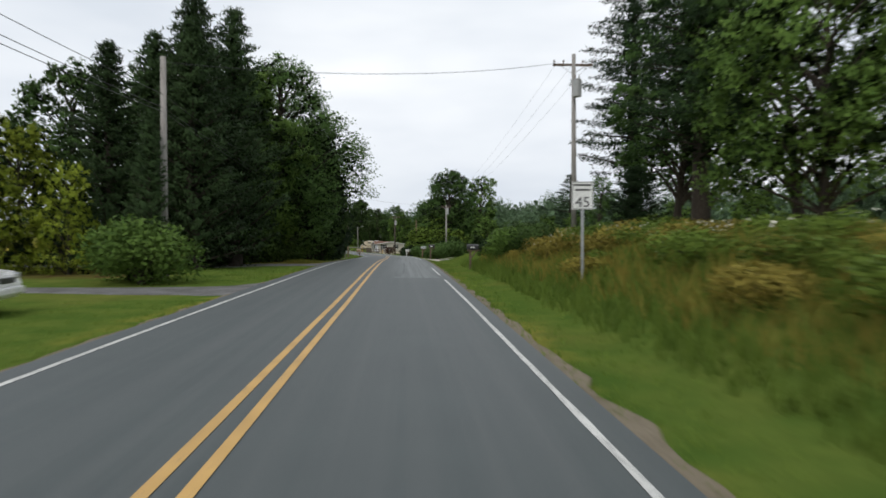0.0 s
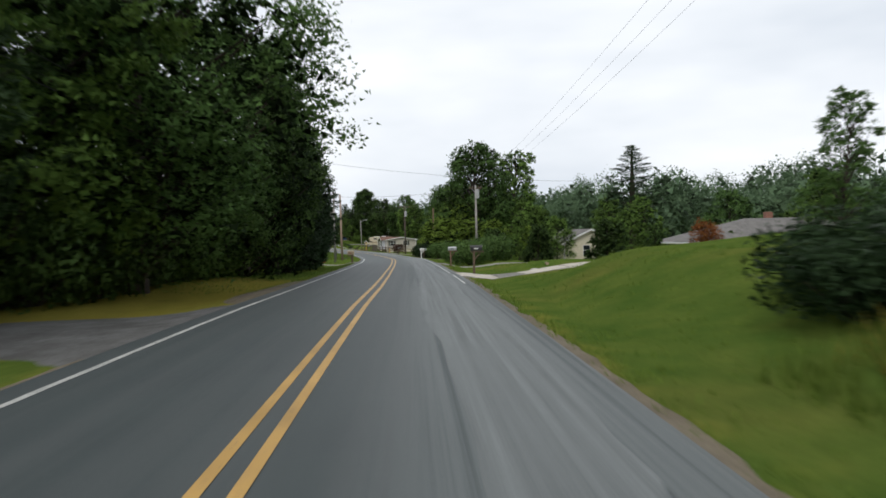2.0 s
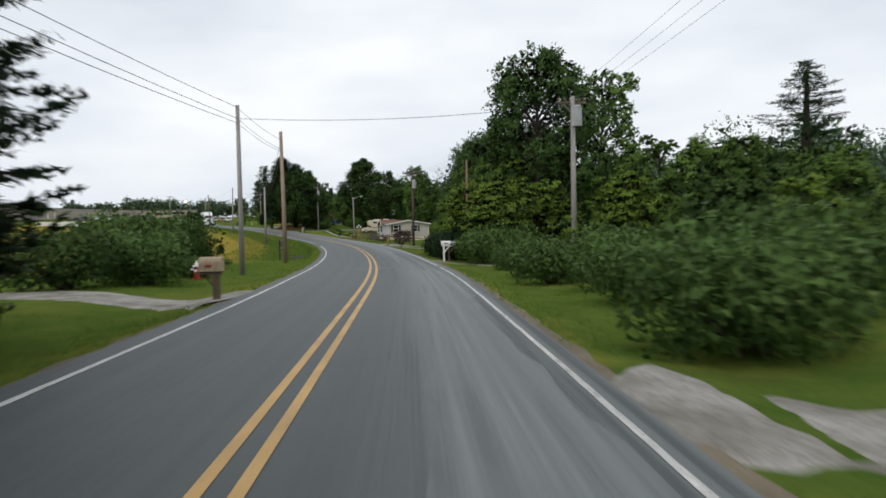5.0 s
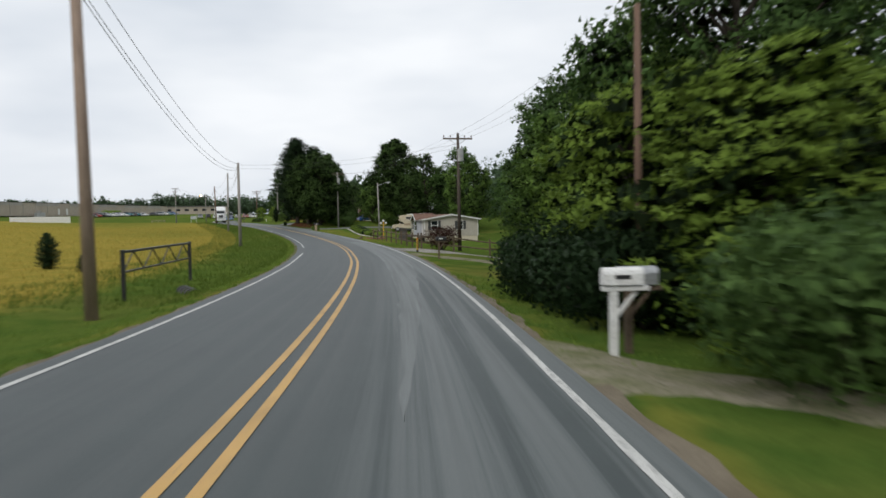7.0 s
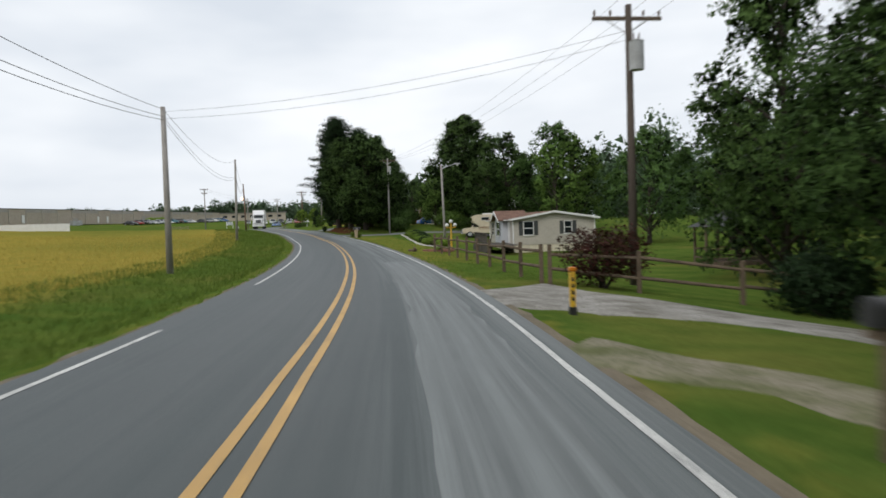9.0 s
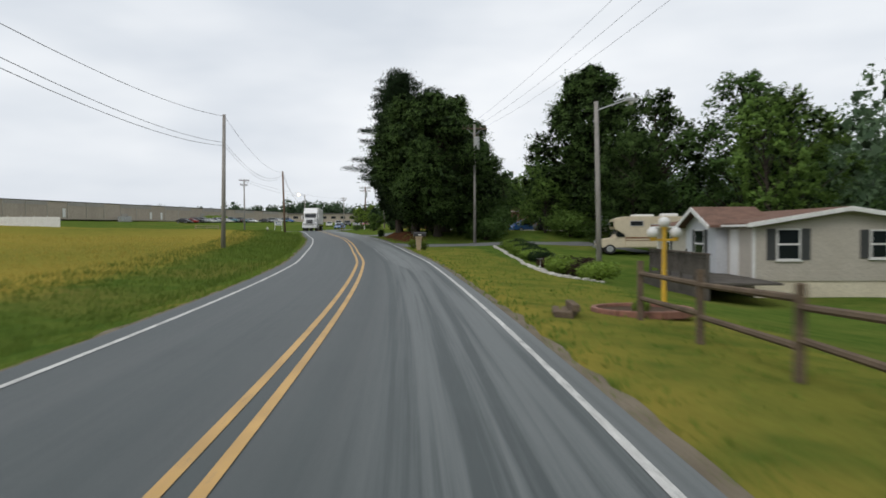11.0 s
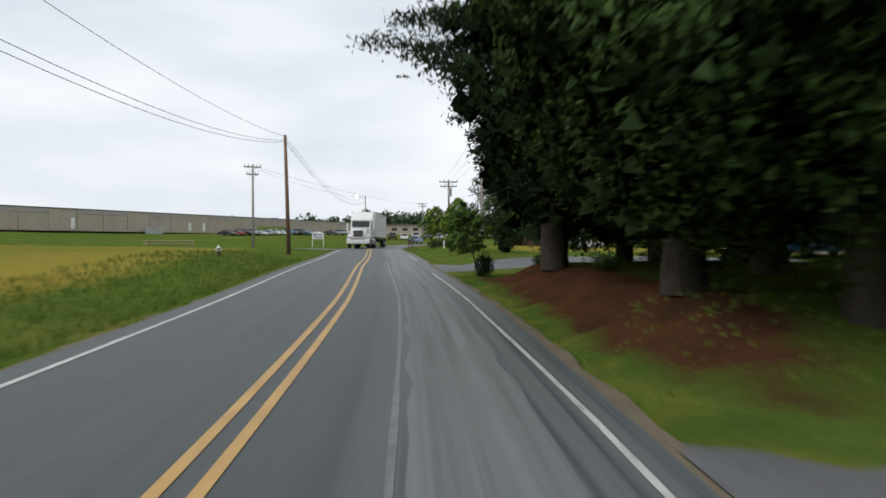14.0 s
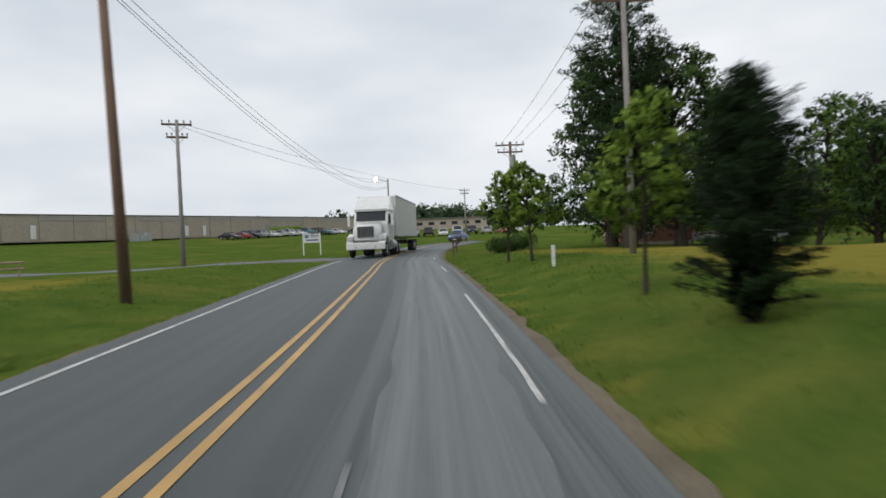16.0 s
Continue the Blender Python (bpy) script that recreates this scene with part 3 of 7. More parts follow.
def rounded(me, outward, rng, loose=0.2):
    """Lets leaves take the light as the rounded mass of their bough does; outward has one row for each leaf."""
    n = outward / (np.linalg.norm(outward, axis=1)[:, None] + 1e-9) + rng.normal(size=outward.shape) * loose
    n /= np.linalg.norm(n, axis=1)[:, None] + 1e-9
    me.polygons.foreach_set("use_smooth", np.ones(len(me.polygons), bool))
    me.normals_split_custom_set_from_vertices(np.repeat(n, 3, 0))
    LEAF_NORMALS[me.name] = n
    return me


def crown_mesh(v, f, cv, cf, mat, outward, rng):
    """Leaves with their own colour round an inner mass whose dark colour paints shade."""
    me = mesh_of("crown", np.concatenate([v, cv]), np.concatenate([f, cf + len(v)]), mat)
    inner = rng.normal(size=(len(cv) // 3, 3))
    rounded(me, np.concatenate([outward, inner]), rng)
    me.materials.append(INNER_SHADE)
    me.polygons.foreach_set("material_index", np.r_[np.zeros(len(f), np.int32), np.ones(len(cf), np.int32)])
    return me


def sprays(c, lr, twigs, per, rng, axis_xy, droop=0.12):
    """Leaf places along twigs that leave a lobe."""
    w = rng.normal(size=(twigs, 3)) + np.array([*(c[:2] - axis_xy), 0.15]) * 0.25
    w /= np.linalg.norm(w, axis=1)[:, None]
    length = rng.uniform(0.85, 1.18, twigs)
    f = rng.uniform(0.0, 1.0, (twigs, per)) ** 0.8 * 0.6 + 0.42
    p = w[:, None, :] * (f * length[:, None])[:, :, None]
    p[:, :, 2] -= droop * (f ** 2)
    p = p + rng.normal(size=p.shape) * 0.1
    return (c + (p * lr)).reshape(-1, 3), np.repeat(w[:, None, :], per, 1).reshape(-1, 3)


def broad_crown(seed, h, r, bare, count, leaf, mat, lobes=16, trunk_r=0.0, droop=0.0, flat=0.8, inner=64, low=1.0, most=0.62):
    """Meshes of a broadleaf tree: trunk with limbs, crown of leafy sprays on uneven lobes."""
    rng = np.random.default_rng(seed)
    tr = trunk_r or 0.013 * h + 0.05
    lean = rng.normal(size=2) * 0.03 * h
    base_z = bare * h
    segs, pts, outs, cs, rs = [], [], [], [], []
    prev, pr = np.zeros(3), tr * 1.35
    for k in range(1, 6):
        f = k / 5
        q = np.array([lean[0] * f, lean[1] * f, h * 0.78 * f])
        segs.append((prev, q, pr, tr * (1 - 0.8 * f)))
        prev, pr = q, tr * (1 - 0.8 * f)
    per = 26
    for i in range(lobes):
        u = ((i + 0.5) / lobes) ** low
        z = base_z + (h - base_z) * (0.1 + 0.8 * u)
        ring = r * math.sin(math.pi * min(1, 0.26 + 0.68 * u)) ** 0.7
        az = i * 2.4 + rng.uniform(-0.6, 0.6)
        rad = ring * rng.uniform(0.3, 0.78)
        c = np.array([math.cos(az) * rad + lean[0] * z / h, math.sin(az) * rad + lean[1] * z / h, z - droop * rad])
        lr = np.array([1, 1, flat]) * r * rng.uniform(0.24, 0.44) * (1.1 - 0.4 * u)
        start = np.array([lean[0] * z / h, lean[1] * z / h, max(base_z * 0.9, z - 0.5 * rad - 0.1 * h)])
        segs.append((start, c, tr * 0.4, tr * 0.08))
        p, o = sprays(c, lr, max(8, int(count / lobes / per)), per, rng, lean * z / h)
        pts.append(p)
        outs.append(o)
        cs.append(c)
        rs.append(lr)
    v, f = leaf_cards(np.concatenate(pts), np.concatenate(outs), leaf, rng)
    out = np.concatenate(outs)
    mid = np.concatenate(pts) - np.array([lean[0], lean[1], 0.45 * h])
    mid /= np.linalg.norm(mid, axis=1)[:, None] + 1e-9
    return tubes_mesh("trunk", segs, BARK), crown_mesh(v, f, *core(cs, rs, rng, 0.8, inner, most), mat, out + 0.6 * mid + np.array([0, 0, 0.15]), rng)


def spire_crown(seed, h, r, bare, branches, per, leaf, mat, power=0.8, rise=0.25, slim=0.35, spread=0.1, solid=0.5, inner=170, most=0.4):
    """Meshes of a conifer: straight trunk, whorls of branches that carry sprays."""
    rng = np.random.default_rng(seed)
    tr = 0.02 * h + 0.05 * min(1, h / 8)
    segs = [((0, 0, 0), (0, 0, h * 0.5), tr * 1.2, tr * 0.7), ((0, 0, h * 0.5), (0, 0, h * 0.98), tr * 0.7, 0.02)]
    pts, outs = [], []
    for i in range(branches):
        u = (i + rng.uniform(0, 1)) / branches
        z = h * (bare + (1 - bare) * u)
        length = r * ((1 - u) ** power + 0.05) * rng.uniform(0.6, 1.25) * (0.75 + 0.25 * min(1, u * 6))
        az = i * 2.39996 + rng.uniform(-0.4, 0.4)
        way = np.array([math.cos(az), math.sin(az), rise * rng.uniform(0.2, 1.5)])
        tip = np.array([0, 0, z]) + way * length
        if i % 3 == 0:
            segs.append(((0, 0, z), tip, tr * 0.25 * (1 - u) + 0.01, 0.008))
        m = max(4, int(per * (0.25 + length / r)))
        f = rng.uniform(0.12, 1, m) ** 0.6
        wide = rng.normal(size=(m, 3)) * np.array([1, 1, 0.45])
        p = np.array([0, 0, z]) + way * (length * f)[:, None] + wide * (spread * r * (0.3 + 0.7 * (1 - f)))[:, None]
        pts.append(p)
        outs.append(np.repeat(way[None, :], m, 0) * 1.8)
    v, f = leaf_cards(np.concatenate(pts), np.concatenate(outs), leaf, rng, slim)
    n = 9
    cs = [np.array([0, 0, h * (bare + (0.94 - bare) * (i + 0.4) / n)]) for i in range(n)]
    rs = [np.array([1, 1, 0]) * (solid * r * ((1 - (i + 0.4) / n) ** power + 0.03)) + np.array([0, 0, h * (1 - bare) / n * 0.9]) for i in range(n)]
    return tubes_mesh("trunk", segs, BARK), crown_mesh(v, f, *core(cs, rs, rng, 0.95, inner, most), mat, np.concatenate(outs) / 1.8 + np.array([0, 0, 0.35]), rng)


def shrub_meshes(seed, h, r, count, leaf, mat, lobes=9):
    rng = np.random.default_rng(seed)
    pts, outs, segs = [], [], []
    for i in range(lobes):
        az, rad = i * 2.4, r * (0.1 + 0.55 * math.sqrt(i / lobes))
        lr = np.array([r * 0.5, r * 0.5, h * rng.uniform(0.32, 0.46)])
        c = np.array([math.cos(az) * rad, math.sin(az) * rad, h * rng.uniform(0.4, 0.62) * (1.1 - 0.35 * rad / r)])
        segs.append(((rng.uniform(-0.08, 0.08), rng.uniform(-0.08, 0.08), -0.05), c, 0.035, 0.01))
        m = count // lobes
        p = rng.normal(size=(m, 3))
        p /= np.linalg.norm(p, axis=1)[:, None]
        p *= rng.uniform(0.65, 1.12, m)[:, None]
        q = c + p * lr
        q[:, 2] = np.maximum(q[:, 2], 0.03)
        pts.append(q)
        outs.append(p)
    v, f = leaf_cards(np.concatenate(pts), np.concatenate(outs), leaf, rng)
    return tubes_mesh("stem", segs, BARK, 5), rounded(mesh_of("foliage", v, f, mat), np.concatenate(outs) + np.array([0, 0, 0.2]), rng)


KINDS = {
    "maple": broad_crown(1, 10, 3.9, 0.1, 21000, 0.085, LEAF, 34),
    "oak": broad_crown(2, 12, 4.8, 0.1, 23000, 0.1, LEAF_DARK, 38),
    "elm": broad_crown(3, 13, 4.0, 0.05, 23000, 0.1, LEAF, 40),
    "airy": broad_crown(13, 14, 4.2, 0.14, 15000, 0.105, LEAF_DARK, 44, 0.2, 0.05, 0.5, 8),
    "thin": broad_crown(4, 9, 2.0, 0.25, 7000, 0.085, LEAF, 20, inner=10),
    "young": broad_crown(5, 4, 1.35, 0.3, 7000, 0.058, LEAF_LIME, 16, 0.055, inner=14),
    "lime": broad_crown(6, 5, 2.8, 0.0, 26000, 0.055, LEAF_LIME, 46, 0.1, 0.16, 0.45, inner=50),
    "great": broad_crown(12, 14, 5.0, 0.1, 52000, 0.078, LEAF_DEEP, 64, 0.31, 0.26, inner=190, low=1.35, most=0.8),
    "tall_maple": broad_crown(18, 16.5, 5.4, 0.04, 38000, 0.088, LEAF_DARK, 56, 0.26, 0.1, inner=80),
    "old_pine": spire_crown(17, 17.5, 5.6, 0.11, 180, 430, 0.115, NEEDLE, 0.45, 0.05, 0.34, 0.15, 0.8, 620, 1.1),
    "wall": broad_crown(15, 12, 4.4, 0.0, 36000, 0.072, LEAF_DEEP, 46, 0.2, 0.15, inner=80, low=1.15),
    "golden": broad_crown(16, 5, 2.6, 0.0, 16000, 0.06, LEAF_BRIGHT, 36, 0.1, 0.1, 0.5, inner=20),
    "holly": broad_crown(14, 4, 1.7, 0.0, 13000, 0.052, LEAF_DEEP, 28, 0.07, inner=50),
    "cedar": spire_crown(7, 11, 2.6, 0.03, 320, 70, 0.11, CEDAR, 0.8, 0.6, 0.3, 0.085, 0.5),
    "cypress": spire_crown(8, 9, 1.9, 0.0, 340, 66, 0.1, NEEDLE, 0.42, 0.6, 0.35, 0.1, 0.7),
    "pine": spire_crown(9, 15, 3.4, 0.26, 150, 130, 0.12, NEEDLE, 0.42, 0.2, 0.25, 0.13, 0.35),
    "spruce": spire_crown(10, 15, 3.0, 0.3, 130, 150, 0.09, NEEDLE, 0.78, 0.35, 0.3, 0.1, 0.08),
    "juniper": spire_crown(11, 4, 1.25, 0.07, 230, 90, 0.05, NEEDLE, 0.68, 0.75, 0.4, 0.15, 0.35),
    "sapling": broad_crown(19, 2.7, 1.0, 0.36, 7000, 0.045, LEAF, 20, 0.035, 0.3, 0.45, 5),
}
SPARE = {"maple": broad_crown(1, 10, 3.9, 0.1, 11500, 0.11, LEAF, 28, inner=44), "oak": broad_crown(2, 12, 4.8, 0.1, 12000, 0.125, LEAF_DARK, 30, inner=44),
         "elm": broad_crown(3, 13, 4.0, 0.05, 12000, 0.125, LEAF, 30, inner=44), "great": broad_crown(12, 14, 5.0, 0.08, 15000, 0.135, LEAF_DEEP, 36, 0.36, 0.25, inner=60),
         "wall": broad_crown(15, 12, 4.4, 0.0, 14000, 0.11, LEAF_DEEP, 40, 0.2, 0.15, inner=60)}
for pair in KINDS.values():
    for me in pair:
        me.use_fake_user = False


def trimmed(trunk, crown, m, s):
    """A tree without the twigs that passing lorries would break off over the road."""
    n = len(crown.vertices)
    co = np.empty(n * 3)
    crown.vertices.foreach_get("co", co)
    co = co.reshape(-1, 3, 3)
    mid = co.mean(1)
    m = np.array(m)
    p = mid @ m[:3, :3].T + m[:3, 3]
    a, b = np.array(on_line(s, 0)), np.array(on_line(s, 1))
    q = np.abs((p[:, :2] - a) @ (b - a))
    up = p[:, 2] - np.interp(s, LINE_S, LINE[:, 2])
    keep = up > 4.9 - 1.9 * np.maximum(0, q - 2.7)
    if keep.all():
        return trunk, crown
    limbs = np.empty(len(trunk.vertices) * 3)
    trunk.vertices.foreach_get("co", limbs)
    limbs = limbs.reshape(-1, 14, 3)
    tip = limbs[:, 7:].mean(1) @ m[:3, :3].T + m[:3, 3]
    stay = tip[:, 2] - np.interp(s, LINE_S, LINE[:, 2]) > 6.2 - 1.9 * np.maximum(0, np.abs((tip[:, :2] - a) @ (b - a)) - 2.7)
    stay[:2] = True
    ring = np.arange(7)
    quads = np.stack([ring, (ring + 1) % 7, 7 + (ring + 1) % 7, 7 + ring], 1)
    trunk = mesh_of("trunk", limbs[stay].reshape(-1, 3), (quads[None] + 14 * np.arange(stay.sum())[:, None, None]).reshape(-1, 4), trunk.materials[0], True)
    kind = np.empty(len(mid), np.int32)
    crown.polygons.foreach_get("material_index", kind)
    me = mesh_of("crown", co[keep].reshape(-1, 3), np.arange(keep.sum() * 3).reshape(-1, 3), crown.materials[0])
    me.materials.append(crown.materials[1])
    me.polygons.foreach_set("material_index", kind[keep])
    return trunk, rounded(me, LEAF_NORMALS[crown.name][keep], np.random.default_rng(1), 0.0)


def tree(kind, s, d, h=None, turn=0, wide=1.0, label="", category="tree", name="tree", xy=None, sink=0.1, group="roadside trees"):
    trunk, crown = SPARE[kind] if kind in SPARE and (abs(d) > (24 if 225 < s < 250 else 16.5) or s > 295) else KINDS[kind]
    full = max(v.co.z for v in crown.vertices)
    k = (h or full) / full
    p = spot(s, d) if xy is None else Vector((*xy, ground_at(*xy)))
    t = thing(name, pose(p.x, p.y, p.z - sink, 0, 0, turn), label or TREE_LABEL[kind], category, group)
    t.scale = (k * wide, k * wide, k)
    if abs(d) < 9.6 and full * k > 4.5:
        trunk, crown = trimmed(trunk, crown, Matrix.LocRotScale(Vector((p.x, p.y, p.z - sink)), Matrix.Rotation(radians(turn), 3, "Z"), Vector((k * wide, k * wide, k))), s)
    part("trunk", trunk, None, t)
    part("crown", crown, None, t)
    return t


TREE_LABEL = {"maple": "leafy green maple with a rounded crown", "oak": "large dark green broadleaf tree with spreading crown", "elm": "tall green broadleaf tree leafy to low down",
              "thin": "slender green tree with a thin crown", "young": "small young tree with bright green leaves", "lime": "low yellow-green tree with wide drooping branches",
              "cedar": "dark green cedar with a ragged pointed top", "cypress": "dense dark evergreen leafy down to the ground", "pine": "tall pine with bare lower trunk",
              "spruce": "tall dark spire-shaped conifer", "juniper": "small dark juniper on a mown lawn", "sapling": "young leaning tree with loose green branches beside a drive", "tall_maple": "tall leafy green tree leaning over the road", "old_pine": "old pine with long dark branches over the road", "wall": "tall dark leafy tree at a wood edge", "golden": "low tree with golden-green new leaves", "holly": "dense rounded dark evergreen on a lawn", "airy": "tall airy green tree with light between its branches", "great": "great old tree with a thick trunk and drooping dark crown"}
TREE_ROWS = [
    # left, from the start: clearing edge, cedars, broadleaf wall, evergreen row
    ("golden", 33, -13.2, 5.2, 0, 0.6), ("golden", 37, -17.2, 7.8, 50, 0.65), ("golden", 32.5, -16.6, 5.6, 90, 0.75), ("elm", 40, -30, 9, 0, 1.0), ("oak", 34, -36, 9, 0, 1.2),
    ("elm", 52, -34, 11, 70, 1.1), ("pine", 60, -44, 13, 0, 1.2), ("elm", 30, -50, 11, 0, 1.2),
    ("cedar", 38.5, -9.4, 13.2, 0, 1.1), ("cedar", 42, -10.2, 16.0, 80, 1.05), ("cedar", 37, -13, 11.5, 160, 1.15), ("cedar", 46, -8.9, 16.2, 210, 1.0), ("cedar", 44, -13, 14, 300, 1.15), ("cedar", 27.3, -7.8, 6.4, 120, 0.75),
    ("elm", 53, -10.2, 13.5, 0, 1.15), ("tall_maple", 58.5, -8.4, 16.5, 70, 1.22), ("wall", 49, -11.4, 15, 30, 1.0), ("wall", 66, -9.6, 13, 130, 1.0), ("wall", 72, -7.7, 14, 200, 0.95), ("wall", 61.5, -10.5, 12, 60, 0.9),
    ("oak", 55, -17, 14, 20, 1.0), ("oak", 73, -18, 13, 260, 1.0), ("elm", 82, -17, 12, 30, 1.0), ("oak", 47, -19, 13, 330, 1.0),
    ("cypress", 76, -6.9, 13, 0, 1.0), ("cypress", 79.5, -6.7, 12, 40, 1.1), ("cypress", 83, -6.6, 10, 90, 1.25), ("cypress", 86.5, -6.5, 10.5, 140, 1.25),
    ("cypress", 90, -6.6, 10, 200, 1.25), ("cypress", 89, -11, 9, 250, 1.3),
    # right: wood on the bank
    ("airy", 37.5, 15.5, 15, 0, 0.95), ("pine", 33, 15, 16, 20, 1.1), ("airy", 29, 17.5, 15, 160, 1.0), ("maple", 24, 15.5, 11, 200, 1.0),
    ("elm", 20, 21, 13, 250, 1.0), ("pine", 44.5, 15.6, 17, 0, 1.0), ("airy", 42, 18.5, 16, 70, 0.95), ("airy", 60, 17.4, 6.4, 50, 0.8), ("juniper", 30, 11, 3.4, 0, 1.4),
    # right: lawns and houses
    ("holly", 84.9, 10.4, 2.9, 0, 1.0), ("holly", 89.3, 16.7, 3.7, 90, 1.15), ("young", 100, 13.0, 3.6, 30, 1.2), ("maple", 103, 16, 5.0, 30, 1.0), ("maple", 96, 19.5, 4.5, 130, 0.9), ("holly", 97, 23.4, 3.8, 40, 0.6), ("holly", 96, 8.6, 3.0, 30, 1.1), ("holly", 95, 29.6, 2.9, 80, 1.1), ("maple", 112, 27, 7, 60, 1.0), ("maple", 125, 29.5, 8.6, 10, 1.0), ("elm", 129, 37, 9.0, 200, 1.1),
    ("oak", 104, 34, 8, 60, 1.1), ("maple", 98, 40, 9, 60, 1.1), ("thin", 118, 16, 8, 60, 1.3), ("maple", 92, 48, 10, 0, 1.2),
    ("oak", 136, 14, 17.5, 0, 1.0), ("elm", 140, 20, 17, 80, 1.0), ("elm", 131, 19, 8.5, 10, 1.0), ("spruce", 137, 38.5, 17, 0, 1.7),
    ("lime", 121.5, 7.2, 5.0, 0, 1.05), ("lime", 126.5, 6.9, 5.2, 70, 1.0), ("lime", 124, 11, 5.8, 130, 1.1), ("lime", 109, 10.6, 4.8, 0, 0.85), ("maple", 107, 15, 6.5, 90, 0.9), ("maple", 113, 16, 7.5, 40, 0.9),
    ("lime", 129.8, 8.2, 5.8, 200, 0.9), ("lime", 136, 11.6, 8.4, 30, 0.9), ("maple", 139.5, 12.8, 10, 250, 0.9), ("elm", 143, 12.8, 13, 110, 0.8), ("elm", 148, 12.4, 11.8, 20, 1.1), ("elm", 144.5, 18, 13, 180, 0.8), ("elm", 152.2, 12.4, 9.6, 130, 1.2), ("tall_maple", 158.0, 14.8, 13, 200, 1.08), ("wall", 167, 22.5, 14, 100, 0.9), ("wall", 172, 18.8, 14, 40, 0.85), ("oak", 184, 24, 11, 10, 1.0), ("maple", 176, 22.5, 9, 100, 0.9),
    # right: behind the mobile home and the camper
    ("great", 236.5, 21.3, 15.0, 40, 1.05), ("wall", 232, 25.5, 12.5, 0, 1.0), ("wall", 229, 21.5, 9.5, 70, 1.0), ("oak", 228, 30, 14, 60, 1.0), ("maple", 234.8, 16.4, 4.8, 0, 1.15), ("maple", 222, 30, 12, 120, 1.0), ("oak", 210, 32, 12, 0, 1.0),
    ("elm", 200, 34, 12, 60, 1.0), ("oak", 190, 36, 12, 120, 1.0), ("maple", 180, 34, 11, 180, 1.0), ("oak", 170, 30, 12, 240, 1.0), ("maple", 160, 28, 11, 0, 1.0), ("oak", 153, 22, 11, 30, 1.0),
    ("elm", 218, 26, 11, 200, 0.9), ("maple", 244, 28, 10, 250, 1.0), ("oak", 252, 36, 12, 40, 1.0),
    # right: big roadside group
    ("great", 236.2, 5.6, 12.0, 0, 1.1), ("great", 233.6, 7.0, 11.4, 210, 1.1), ("great", 239.5, 8.8, 12.6, 120, 1.1), ("old_pine", 243.8, 5.2, 15.6, 60, 0.95), ("old_pine", 245.2, 8.6, 14.2, 150, 0.9), ("great", 246, 11.5, 12, 200, 1.0), ("great", 249.4, 9.0, 12, 270, 1.0), ("great", 252, 14.5, 11, 30, 1.0),
    ("maple", 258, 23.5, 9, 20, 1.0), ("oak", 263, 26.5, 10, 90, 1.0), ("wall", 269, 23, 8, 0, 1.0),
    # right: lawn at the end
    ("young", 280.8, 5.3, 3.3, 0, 1.0), ("young", 283.6, 4.9, 3.4, 90, 0.95), ("young", 268.9, 5.15, 3.4, 200, 0.9), ("juniper", 265.4, 5.27, 3.0, 0, 0.95), ("juniper", 262.5, 7.1, 3.7, 120, 1.05),
    ("great", 306, 14.4, 14, 0, 0.85), ("pine", 302, 14.6, 18, 50, 1.0), ("great", 303, 18, 13.5, 60, 0.9), ("great", 312, 17, 12, 100, 0.8), ("great", 312, 24.5, 13, 30, 0.95), ("elm", 304, 27, 10, 60, 0.9), ("thin", 297, 37, 11, 0, 1.1), ("thin", 284, 37, 11, 70, 1.2),
    ("spruce", 288, 38, 9, 0, 1.4), ("cedar", 286, 44, 9, 0, 1.3), ("oak", 318, 26, 12, 100, 1.0), ("spruce", 300, 44, 14, 0, 1.3), ("pine", 308, 40, 15, 40, 1.1), ("cedar", 297, 48, 12, 0, 1.4), ("great", 314, 36, 12, 20, 0.9), ("cedar", 303, 38, 10, 90, 1.3), ("cedar", 292, 43, 10, 200, 1.4), ("great", 287, 49, 12, 250, 0.9),
    # left field: two little evergreens
    ("juniper", 147, -14.4, 1.9, 0, 1.15), ("juniper", 143.5, -11.6, 0.95, 0, 1.6), ("holly", 123, -10.2, 3.3, 0, 0.8), ("juniper", 130.2, -11.5, 1.7, 0, 1.2),
]
for kind, s, d, h, turn, wide in TREE_ROWS:
    tree(kind, s, d, h, turn, wide)
leaning = tree("sapling", 250.5, 4.15, 2.75)
way = Vector(on_line(250.5, 0)) - Vector(on_line(250.5, 1))
leaning.rotation_euler = (-0.26 * way.y, 0.26 * way.x, 0)


